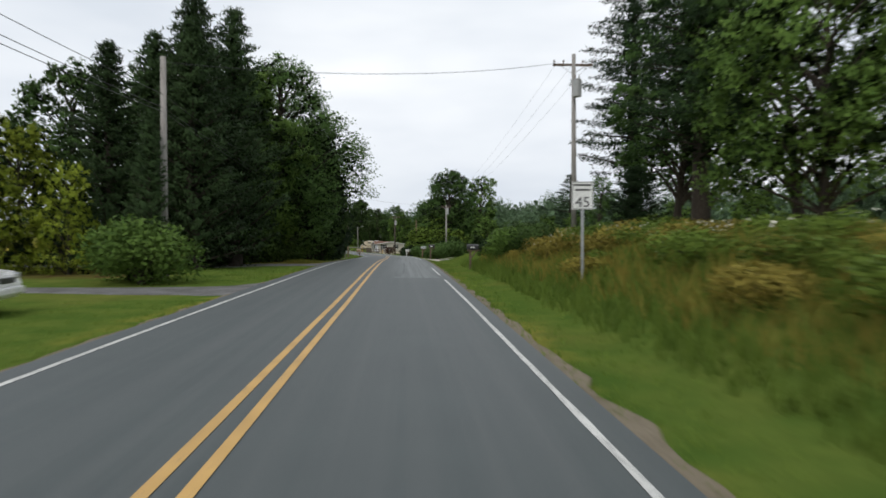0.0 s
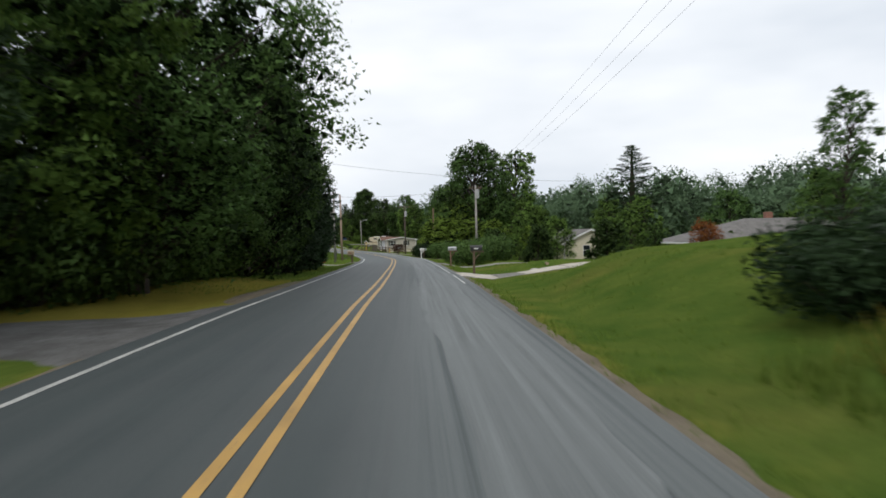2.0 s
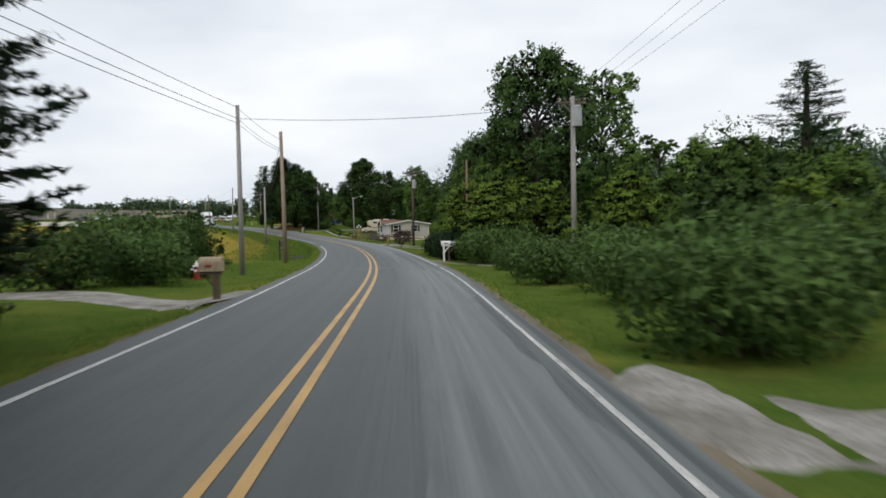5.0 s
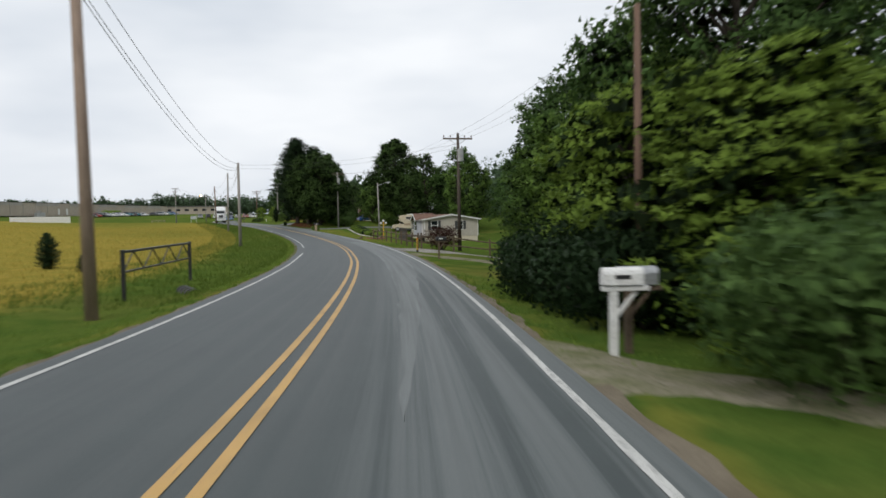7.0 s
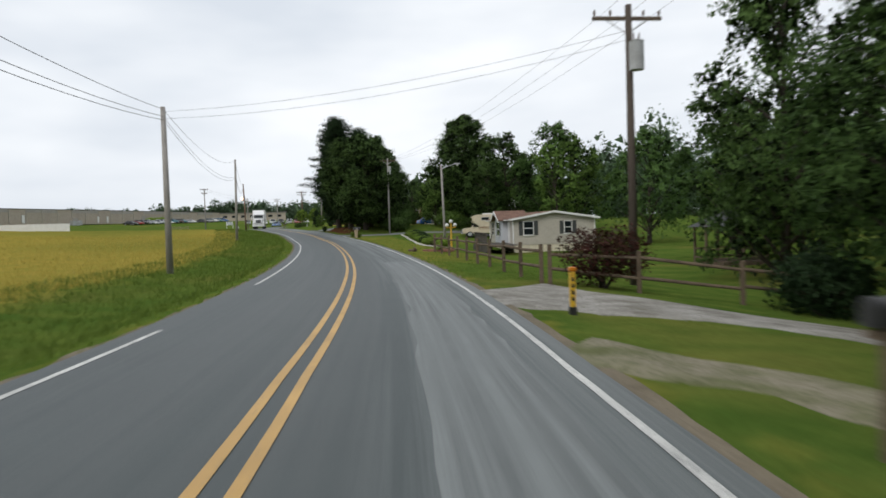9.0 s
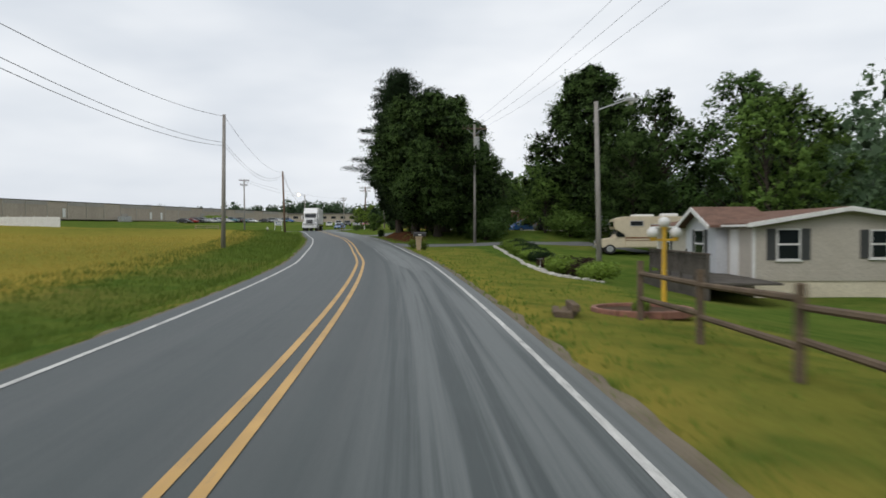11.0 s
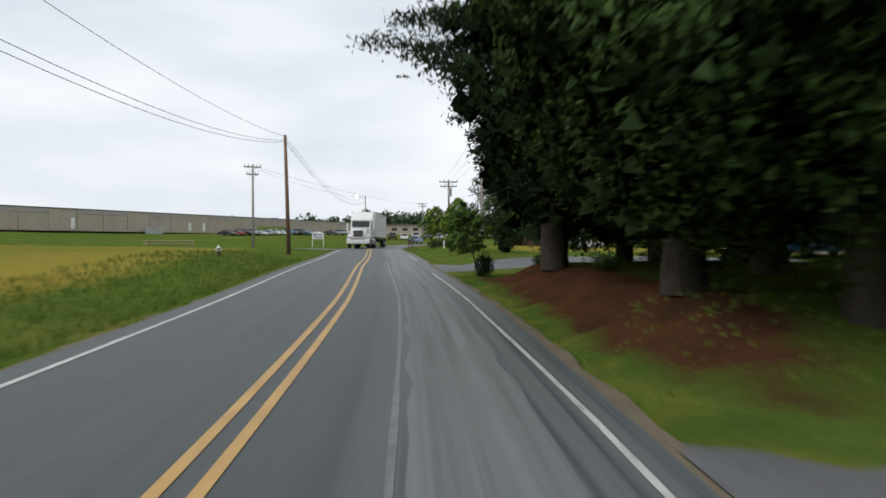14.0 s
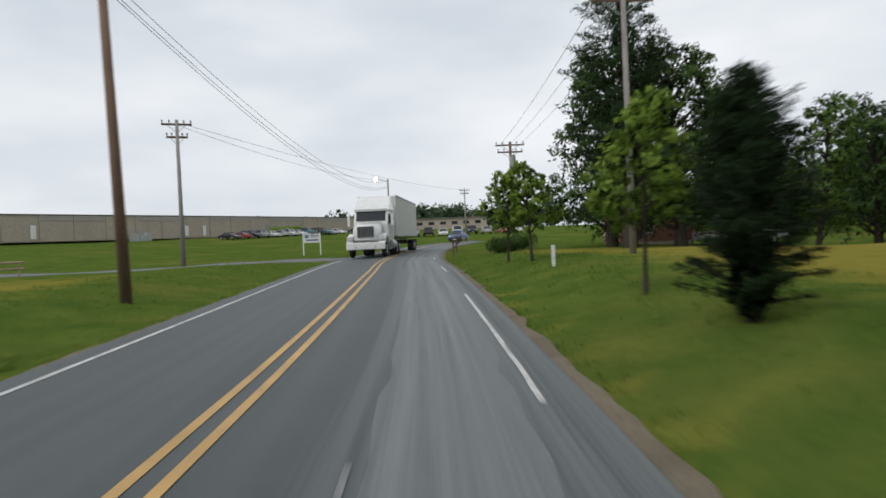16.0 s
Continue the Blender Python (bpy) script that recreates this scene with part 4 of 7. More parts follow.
def far_wood(name, seed, places, label, leaf=0.2, per=1050, most=2.2):
    """Woodland in the distance: one mesh of leafy crowns and trunks."""
    rng = np.random.default_rng(seed)
    pts, outs, cs, rs = [], [], [], []
    for x, y, h, r in places:
        z = ground_at(x, y)
        lob = rng.normal(size=(7, 3))
        lob /= np.linalg.norm(lob, axis=1)[:, None]
        m = per // 7
        for l in lob:
            c = np.array([x, y, z + h * 0.52]) + l * np.array([r * 0.55, r * 0.55, h * 0.3])
            p = rng.normal(size=(m, 3))
            p /= np.linalg.norm(p, axis=1)[:, None]
            pts.append(c + p * np.array([r * 0.55, r * 0.55, h * 0.24]) * rng.uniform(0.7, 1.1, m)[:, None])
            outs.append(p)
        cs.append((x, y, z + h * 0.5))
        rs.append((r * 0.8, r * 0.8, h * 0.47))
    v, f = leaf_cards(np.concatenate(pts), np.concatenate(outs), leaf, rng, 0.7)
    cv, cf = core(cs, rs, rng, 0.98, 120, most)
    me = mesh_of(name, np.concatenate([v, cv]), np.concatenate([f, cf + len(v)]), HAZY_LEAF)
    rounded(me, np.concatenate([np.concatenate(outs) + np.array([0, 0, 0.15]), rng.normal(size=(len(cv) // 3, 3))]), rng)
    return tagged(new(name, me), label, "woodland", kind="stuff")


rng = np.random.default_rng(5)
far_rows = []
for i in range(290):      # wood behind the houses on the right
    s, d = rng.uniform(40, 330) if i % 3 else rng.uniform(70, 200), rng.uniform(46, 130)
    x, y = on_line(s, d)
    far_rows.append((x, y, (rng.uniform(10, 16) + 0.07 * (d - 44)) * (0.72 if s < 150 and d < 70 else 1), rng.uniform(3.8, 5.6)))
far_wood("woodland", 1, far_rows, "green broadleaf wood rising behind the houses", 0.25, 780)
far_rows = []
for i in range(130):      # wood closing the view at the bend and along the horizon
    x, y = rng.uniform(-60, 60), rng.uniform(330, 480)
    far_rows.append((x, y, rng.uniform(10, 17), rng.uniform(3.5, 6)))
for i in range(210):
    x, y = rng.uniform(-520, 20), rng.uniform(560, 640)
    far_rows.append((x, y, rng.uniform(9, 15), rng.uniform(5, 8)))
for i in range(100):
    x, y = rng.uniform(-560, -480), rng.uniform(150, 600)
    far_rows.append((x, y, rng.uniform(9, 14), rng.uniform(5, 8)))
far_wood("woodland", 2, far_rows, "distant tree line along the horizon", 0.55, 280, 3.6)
far_rows = []
for i in range(70):      # left behind the cedars
    s, d = rng.uniform(-40, 100), rng.uniform(-110, -45)
    x, y = on_line(s, d)
    far_rows.append((x, y, rng.uniform(8, 12), rng.uniform(3, 5)))
far_wood("woodland", 3, far_rows, "green wood behind a clearing", 0.28, 520, 3.6)

# ---- materials of made things ----
POLE_GREY = surface("weathered grey pole", (0.34, 0.32, 0.3), (0.2, 0.187, 0.17), 0.9, coarse=1.5, fine=25, bump=0.4, stretch=(1, 1, 0.08))
POLE_BROWN = surface("tarred brown pole", (0.2, 0.12, 0.08), (0.09, 0.06, 0.045), 0.85, coarse=1.2, fine=25, bump=0.4, stretch=(1, 1, 0.08))
POLE_DARK = surface("dark weathered pole", (0.11, 0.09, 0.075), (0.06, 0.05, 0.042), 0.9, coarse=1.5, fine=25, bump=0.4, stretch=(1, 1, 0.08))
POLE_TAN = surface("pale brown pole", (0.36, 0.27, 0.21), (0.22, 0.16, 0.12), 0.9, coarse=1.5, fine=25, bump=0.4, stretch=(1, 1, 0.08))
WOOD_OLD = surface("old grey-brown timber", (0.16, 0.12, 0.085), (0.07, 0.055, 0.042), 0.9, coarse=2, fine=30, bump=0.5)
STEEL = surface("galvanised steel", (0.5, 0.51, 0.52), (0.33, 0.34, 0.35), 0.45, 0.7, coarse=3, fine=40, bump=0.05)
TANK = surface("grey painted can", (0.42, 0.43, 0.43), (0.3, 0.3, 0.29), 0.5, coarse=3, fine=40, bump=0.05)
CERAMIC = surface("brown ceramic", (0.12, 0.08, 0.06), (0.07, 0.05, 0.04), 0.3, coarse=4, fine=30, bump=0)
CABLE = surface("black cable", (0.02, 0.02, 0.022), (0.03, 0.03, 0.03), 0.6, bump=0)
BLACK = surface("black enamel", (0.018, 0.018, 0.02), (0.035, 0.034, 0.033), 0.4, coarse=5, fine=40, bump=0.03)
RUBBER = surface("tyre rubber", (0.02, 0.02, 0.02), (0.035, 0.033, 0.03), 0.85, coarse=5, fine=40, bump=0.1)
WHITE_PAINT = surface("white paint", (0.78, 0.78, 0.76), (0.6, 0.59, 0.56), 0.45, coarse=2.5, fine=30, bump=0.04, amount=0.5)
SIDING_TAN = surface("tan vinyl siding", (0.5, 0.46, 0.4), (0.4, 0.36, 0.3), 0.6, coarse=1.2, fine=20, bump=0.05, amount=0.5)
SIDING_GREY = surface("pale grey vinyl siding", (0.55, 0.57, 0.6), (0.44, 0.45, 0.47), 0.6, coarse=1.2, fine=20, bump=0.05, amount=0.5)
SIDING_CREAM = surface("cream siding", (0.66, 0.6, 0.46), (0.52, 0.46, 0.35), 0.65, coarse=1.2, fine=20, bump=0.05, amount=0.5)
ROOF_BROWN = surface("brown shingles", (0.2, 0.12, 0.09), (0.11, 0.07, 0.055), 0.9, coarse=2, fine=18, bump=0.4)
ROOF_DARK = surface("dark metal coping", (0.06, 0.056, 0.052), (0.04, 0.038, 0.036), 0.6, coarse=2, fine=18, bump=0.05)
ROOF_GREY = surface("grey shingles", (0.2, 0.19, 0.18), (0.12, 0.115, 0.11), 0.9, coarse=2, fine=18, bump=0.4)
BRICK_RED = surface("red brick", (0.28, 0.13, 0.09), (0.16, 0.08, 0.06), 0.85, coarse=2, fine=16, bump=0.3)
SHUTTER = surface("dark shutters", (0.04, 0.045, 0.045), (0.06, 0.06, 0.06), 0.6, bump=0.05)
WALL_TAN = surface("tan metal wall panels", (0.42, 0.36, 0.29), (0.35, 0.295, 0.24), 0.7, coarse=0.3, fine=8, bump=0.05, stretch=(1, 1, 0.3))
WALL_GREY = surface("grey metal wall panels", (0.37, 0.345, 0.31), (0.3, 0.28, 0.255), 0.6, coarse=0.3, fine=8, bump=0.05)
YELLOW_PAINT = surface("yellow paint", (0.66, 0.4, 0.03), (0.45, 0.27, 0.03), 0.5, coarse=3, fine=30, bump=0.05)
RED_PAINT = surface("red paint", (0.42, 0.03, 0.025), (0.26, 0.03, 0.02), 0.45, coarse=3, fine=30, bump=0.05)
TAN_POST = surface("tan boarded post", (0.42, 0.33, 0.22), (0.26, 0.2, 0.13), 0.8, coarse=3, fine=25, bump=0.2)
STONE = surface("pale edging stone", (0.55, 0.53, 0.49), (0.36, 0.34, 0.31), 0.9, coarse=3, fine=20, bump=0.4)
SIGN_BLUE = surface("faded blue print", (0.1, 0.14, 0.3), (0.16, 0.2, 0.34), 0.5, bump=0)
CREAM_PAINT = surface("cream camper paint", (0.62, 0.54, 0.4), (0.5, 0.42, 0.3), 0.4, coarse=2, fine=30, bump=0.03, amount=0.5)
BROWN_STRIPE = surface("brown stripe", (0.2, 0.09, 0.04), (0.14, 0.07, 0.04), 0.45, bump=0)


def glass_material():
    m, nt, b = material("dark glass", 0.06)
    b.inputs["Base Color"].default_value = (0.012, 0.016, 0.018, 1)
    return m


GLASS = glass_material()


def glow(name, colour, power):
    m, nt, b = material(name, 0.4)
    b.inputs["Base Color"].default_value = (*colour, 1)
    b.inputs["Emission Color"].default_value = (*colour, 1)
    b.inputs["Emission Strength"].default_value = power
    return m


LAMP_ON = glow("lit sodium lamp", (1.0, 0.62, 0.3), 9)
LAMP_OFF = surface("lens", (0.7, 0.7, 0.68), (0.55, 0.55, 0.52), 0.2, bump=0)
HEADLIGHT = surface("headlight glass", (0.6, 0.6, 0.6), (0.5, 0.5, 0.5), 0.1, bump=0)
AMBER = surface("amber lens", (0.6, 0.2, 0.02), (0.5, 0.16, 0.02), 0.2, bump=0)


def paint(name, c):
    m, nt, b = material(name, 0.28)
    n = noise_of(nt, 1.5, 4)
    nt.links.new(mixed(nt, stepped(nt, n, 0.35, 0.75), c, tuple(0.82 * v for v in c)), b.inputs["Base Color"])
    b.inputs["Coat Weight"].default_value = 0.5
    b.inputs["Coat Roughness"].default_value = 0.08
    return m


CAR_PAINT = {"white": paint("white car paint", (0.75, 0.75, 0.74)), "silver": paint("silver car paint", (0.4, 0.42, 0.44)), "black": paint("black car paint", (0.015, 0.015, 0.018)),
             "blue": paint("blue car paint", (0.03, 0.12, 0.36)), "red": paint("red car paint", (0.33, 0.03, 0.025)), "teal": paint("teal car paint", (0.04, 0.16, 0.2))}

# ---- utility poles and lines ----
POLE_TOP = {}


def utility_pole(key, s, d, h, mat=POLE_GREY, arms=(), can=0.0, lamp="", lean=0.0, r=0.13, xy=None, label="", turn=0.0):
    """arms: (distance under the top, width); can: the transformer's distance under the top."""
    if xy is None:
        p, head = spot(s, d), heading(s)
    else:
        p, head = Vector((*xy, ground_at(*xy))), 30.0
    m = pose(p.x, p.y, p.z, 0, lean, head + turn)
    t = thing("utility_pole", m, label or "round wooden utility pole beside the road", "utility pole", "utility poles")
    part("pole", tube(B(), (0, 0, -0.4), (0, 0, h), r * 1.15, r * 0.78, 14), mat, t, smooth=True)
    for under, width in arms:
        z = h - under
        arm = part("crossarm", box(B(), (0, r, z), (width, 0.1, 0.12), 0.012), WOOD_OLD, t)
        for x in (-0.47, -0.24, 0.24, 0.47):
            ins = tube(B(), (x * width, r, z + 0.06), (x * width, r, z + 0.15), 0.02, 0.02, 6)
            tube(ins, (x * width, r, z + 0.13), (x * width, r, z + 0.26), 0.055, 0.035, 8)
            part("insulator", ins, CERAMIC, arm)
        for k in (-1, 1):
            part("brace", tube(B(), (k * width * 0.3, r, z - 0.05), (0, r * 0.9, z - 0.5), 0.018, 0.018, 6), STEEL, arm)
    if can:
        z = h - can
        c = part("transformer", tube(B(), (0.1, -r - 0.24, z - 0.45), (0.1, -r - 0.24, z + 0.45), 0.23, 0.23, 16), TANK, t, "grey transformer can", smooth=False)
        part("lid", tube(B(), (0.1, -r - 0.24, z + 0.45), (0.1, -r - 0.24, z + 0.52), 0.25, 0.12, 16), TANK, c)
        for k in (-0.09, 0.09):
            part("bushing", tube(B(), (0.1 + k, -r - 0.24, z + 0.5), (0.1 + k, -r - 0.24, z + 0.72), 0.035, 0.02, 8), CERAMIC, c)
        part("bracket", box(B(), (0.05, -r, z + 0.2), (0.1, 0.2, 0.06), 0.01), STEEL, t)
    if lamp:
        arm = part("lamp_arm", tube(B(), (0, 0, h - 0.35), (-1.2, 0, h + 0.05), 0.03, 0.025, 8), STEEL, t)
        head_ = box(B(), (-1.4, 0, h + 0.05), (0.5, 0.24, 0.12), 0.04)
        part("lamp_head", head_, TANK, arm)
        bulb = bmesh.new()
        # lit lens drawn oversize: the glow around the lamp is put into its size
        bmesh.ops.create_uvsphere(bulb, u_segments=12, v_segments=8, radius=0.26 if lamp == "on" else 0.1, matrix=Matrix.Translation((-1.4, 0, h - 0.05)))
        part("lamp_lens", bulb, LAMP_ON if lamp == "on" else LAMP_OFF, arm, "glowing warm lamp lens" if lamp == "on" else "", smooth=True)
    POLE_TOP[key] = m @ Vector((0, 0, h))
    return t


utility_pole("A", 39.2, 10.6, 10.3, POLE_GREY, [(0.55, 2.2)], 1.9, label="tall grey utility pole with crossarm and transformer")
utility_pole("L", 28.0, -7.5, 8.3, POLE_GREY, label="grey wooden utility pole among cedars")
utility_pole("B", 113, -5.9, 7.7, r=0.11, label="slim grey utility pole at the grass verge")
utility_pole("C", 126.3, -5.2, 8.3, POLE_TAN, label="brown wooden utility pole beside a field", lean=-0.6)
utility_pole("F", 175.4, -7.68, 7.15, label="grey wooden utility pole in a dry field")
utility_pole("I", 224.3, -8.45, 8.6, label="grey wooden utility pole in tall grass", lean=1.0)
utility_pole("J", 0, 0, 8.1, POLE_BROWN, xy=(-68.35, 261.8), label="dark brown wooden utility pole on mown grass", lean=-1.5)
utility_pole("K", 0, 0, 8.6, arms=[(0.25, 1.7), (1.0, 1.2)], r=0.12, xy=(-86.2, 281.3), label="grey utility pole with two crossarms", turn=20)
utility_pole("N", 0, 0, 8.0, POLE_GREY, lamp="on", r=0.11, xy=(-96.1, 322.8), label="utility pole carrying a lit street lamp", turn=10)
utility_pole("R", 0, 0, 8.4, arms=[(0.3, 2.0), (0.9, 1.6)], xy=(-108, 371), label="distant utility pole with two crossarms")
utility_pole("D", 113.3, 9.7, 8.5, POLE_GREY, [(0.3, 1.4)], 1.0, label="grey utility pole with transformer above bushes")
utility_pole("E", 124.9, 6.3, 6.3, POLE_BROWN, r=0.08, label="short brown pole rising out of a bush")
utility_pole("G", 165.3, 9.1, 9.0, POLE_DARK, [(0.4, 2.3)], 1.7, label="dark utility pole with crossarm and transformer")
utility_pole("S", 203.2, 9.4, 7.0, POLE_GREY, lamp="off", r=0.1, lean=1.2, turn=180, label="grey pole with an unlit yard lamp")
utility_pole("M", 230.6, 9.4, 9.1, POLE_GREY, [(0.3, 1.9)], 1.5, r=0.105, label="grey utility pole with crossarm and transformer")
utility_pole("P", 280.4, 8.49, 8.4, POLE_GREY, [(0.3, 2.0)], r=0.1, label="tall slim utility pole with crossarm")
utility_pole("Q", 0, 0, 8.4, POLE_BROWN, [(0.25, 2.3), (0.8, 2.0)], 1.6, xy=(-74.0, 304.0), label="utility pole with double crossarm and transformer")
utility_pole("T", 0, 0, 8.0, POLE_GREY, [(0.3, 2.0)], xy=(-76.0, 345.0), label="distant utility pole on a grass slope")


def wire(a, b, sag, r=0.011, name="power_line"):
    """A hanging cable between two points."""
    a, b = Vector(a), Vector(b)
    n = 18
    pts = [a.lerp(b, i / n) - Vector((0, 0, sag * 4 * (i / n) * (1 - i / n))) for i in range(n + 1)]
    way = (b - a).normalized()
    u = way.cross(Vector((0, 0, 1))).normalized()
    up = u.cross(way)
    verts = [p + r * (math.cos(k * math.pi / 2) * u + math.sin(k * math.pi / 2) * up) for p in pts for k in range(4)]
    faces = [(i * 4 + k, i * 4 + (k + 1) % 4, i * 4 + 4 + (k + 1) % 4, i * 4 + 4 + k) for i in range(n) for k in range(4)]
    me = mesh_of(name, verts, faces, CABLE, True)
    return tagged(new(name, me), "thin black overhead cable between poles", "cable", "overhead cables")


def top(key, under=0.0, side=0.0):
    return POLE_TOP[key] + Vector((side, 0, -under))


BEHIND = Vector((*on_line(-28, -6.5), 8.4))
HANG = {"L": (1.4, 1.9, 2.05), "B": (0.1, 0.6, 0.8), "C": (0.5, 1.1, 1.25), "F": (0.1, 0.4, 0.55), "I": (0.1, 1.8, 2.0), "J": (0.1, 0.35, 0.45), "N": (0.2, 0.9, 1.0)}
for k, sag in enumerate((1.0, 0.9, 1.0)):
    wire(BEHIND - Vector((0, 0, HANG["L"][k])), top("L", HANG["L"][k]), sag * 0.7)
    wire(top("L", HANG["L"][k]), top("B", HANG["B"][k]), sag)
    for a, b in (("C", "F"), ("F", "I"), ("I", "J"), ("J", "N")):
        wire(top(a, HANG[a][k]), top(b, HANG[b][k]), sag + {"C": 0.3, "F": 0.1, "I": 0.45, "J": 0.9}[a] * (k > 0 or a == "J"))
    wire(top("B", HANG["B"][k]), top("C", HANG["C"][k]), 0.15)
wire(top("A", 0.5, -1), top("L", 0.2), 0.5)
wire(top("B", 0.6), top("D", 0.3), 0.35)
wire(top("F", 0.2), top("G", 0.8), 0.45, 0.006)
wire(top("F", 0.5), top("G", 1.1), 0.5, 0.006)
for side in (-0.9, 0.0, 0.9):
    wire(top("A", 0.45, side), top("D", 0.2, side * 0.6), 0.9, 0.006)
    wire(top("D", 0.2, side * 0.6), top("G", 0.3, side), 0.7, 0.006)
    wire(top("G", 0.3, side), top("M", 0.2, side * 0.9), 0.9, 0.006)
    wire(top("M", 0.2, side * 0.9), top("P", 0.2, side), 0.8, 0.006)
    wire(top("P", 0.2, side), top("Q", 0.2, side), 0.3)
wire(top("K", 0.3), top("N", 0.3), 0.6)
wire(top("K", 0.3, 0.5), top("R", 0.3, 0.5), 0.8)

# ---- signs, mailboxes, hydrants ----


def bar(bm, x, z, w, h, y):
    return box(bm, (x, y, z), (w, 0.004, h))


def text_mesh(body, size):
    c = bpy.data.curves.new("text", "FONT")
    c.body, c.size, c.extrude, c.align_x, c.align_y = body, size, 0.002, "CENTER", "CENTER"
    ob = bpy.data.objects.new("text", c)
    me = bpy.data.meshes.new_from_object(ob)
    bpy.data.objects.remove(ob)
    me.transform(Matrix.Rotation(math.pi / 2, 4, "X"))
    return me


def speed_sign():
    t = thing("speed_sign", pose(3.4, 18.0, 1.0, 0, 0, 5), "white speed sign reading 45 on a weedy bank", "road sign")
    t.scale = (0.88, 1, 0.85)
    part("post", box(B(), (0, 0.03, 0.6), (0.07, 0.04, 3.2), 0.006), STEEL, t)
    p = part("panel", box(B(), (0, 0, 1.82), (0.61, 0.012, 0.8), 0.004), WHITE_PAINT, t)
    me = text_mesh("45", 0.42)
    me.materials.append(BLACK)
    n = part("numerals", me, BLACK, p, "black numerals 45")
    n.location = (0, -0.012, 1.62)
    for z, w in ((2.12, 0.5), (1.98, 0.42)):
        part("lettering", bar(B(), 0, z, w, 0.05, -0.009), BLACK, p)
    for x, z, w, h in ((0, 2.2, 0.57, 0.014), (0, 1.44, 0.57, 0.014), (-0.285, 1.82, 0.014, 0.76), (0.285, 1.82, 0.014, 0.76)):
        part("border", bar(B(), x, z, w, h, -0.009), BLACK, p)


speed_sign()


def half_round(bm, length, w, h, z, y0=0.0, x0=0.0):
    """A mailbox body: flat base, round top, along y."""
    out = [(-w / 2, 0), (w / 2, 0), (w / 2, h * 0.55)]
    out += [(w / 2 * math.cos(a), h * 0.55 + h * 0.45 * math.sin(a)) for a in np.linspace(0.2, math.pi - 0.2, 9)] + [(-w / 2, h * 0.55)]
    rings = [[bm.verts.new((x0 + x, y0 + y, z + zz)) for x, zz in out] for y in (-length / 2, length / 2)]
    n = len(out)
    bm.faces.new(rings[0])
    bm.faces.new(rings[1][::-1])
    for i in range(n):
        bm.faces.new((rings[0][i], rings[1][i], rings[1][(i + 1) % n], rings[0][(i + 1) % n]))
    bmesh.ops.recalc_face_normals(bm, faces=bm.faces)
    return bm


def mailbox(s, d, body, post, label, h=1.05, turn=90, thick=0.1, flag=True, arm=True, dz=0.0, size=(0.52, 0.19, 0.25), second=None, taper=False):
    """A mailbox whose door faces the road; turn is the way its long axis is set off from the road."""
    t = thing("mailbox", stand(s, d, turn, dz), label, "mailbox", "mailboxes")
    if taper:      # boarded post that widens upwards
        shaft = tube(B(), (0, 0, -0.2), (0, 0, h), thick * 0.5, thick, 4)
        bmesh.ops.transform(shaft, matrix=Matrix.Translation((0, 0.06, 0)) @ Matrix.Rotation(math.pi / 4, 4, "Z"), verts=shaft.verts)
        part("post", shaft, post, t)
        part("cap", box(B(), (0, 0.06, h - 0.02), (thick * 1.55, thick * 1.7, 0.05), 0.01), post, t)
    else:
        part("post", box(B(), (0, 0.1, h / 2 - 0.15), (thick, thick, h + 0.3), 0.01), post, t)
    if arm:
        part("shelf", box(B(), (0, -0.05, h - 0.05), (thick * 1.2, 0.6, 0.06), 0.008), post, t)
        part("strut", tube(B(), (0, 0.1, h - 0.45), (0, -0.2, h - 0.08), 0.03, 0.03, 6), post, t)
    bx = part("box", half_round(B(), *size, h), body, t)
    part("door", half_round(B(), 0.02, size[1] * 0.96, size[2] * 0.97, h, -size[0] / 2 - 0.012), body, bx)
    part("knob", tube(B(), (0, -size[0] / 2 - 0.06, h + size[2] * 0.8), (0, -size[0] / 2 - 0.02, h + size[2] * 0.8), 0.012, 0.012, 6), STEEL, bx)
    if flag:
        part("flag", box(B(), (size[1] / 2 + 0.012, -0.05, h + 0.14), (0.008, 0.16, 0.05), 0.002), RED_PAINT, bx, "red flag")
    part("lettering", box(B(), (-size[1] / 2 - 0.004, 0, h + 0.1), (0.004, 0.2, 0.05)), WHITE_PAINT if body is BLACK else BLACK, bx)
    if second:
        b2 = part("second_box", half_round(B(), 0.4, 0.17, 0.2, h, 0.0, 0.26), second, t)
        part("door", half_round(B(), 0.02, 0.16, 0.195, h, -0.21, 0.26), second, b2)
    return t


mailbox(35.0, 4.7, BLACK, WOOD_OLD, "black mailbox beside a white one on a wooden post", second=WHITE_PAINT, dz=-0.1)
mailbox(66.2, 4.1, BLACK, WOOD_OLD, "black mailbox on a leaning wooden post", 1.12)
mailbox(80.4, 3.9, STEEL, POLE_BROWN, "dull steel mailbox with red flag on a brown post")
mailbox(97.4, -3.7, TAN_POST, WOOD_OLD, "tan boxed mailbox on a thick wooden post", 0.75, -90, 0.16, size=(0.55, 0.3, 0.36))
t = mailbox(119.3, 4.15, WHITE_PAINT, WHITE_PAINT, "peeling white mailbox on a white post", 0.95, size=(0.5, 0.18, 0.22))
mailbox(119.8, 4.5, STEEL, WOOD_OLD, "dented steel mailbox on a slanted old post", 0.95, flag=False)
mailbox(147.2, 4.4, BLACK, WOOD_OLD, "black mailbox on a thin wooden post", 0.95, thick=0.075, size=(0.5, 0.17, 0.2))
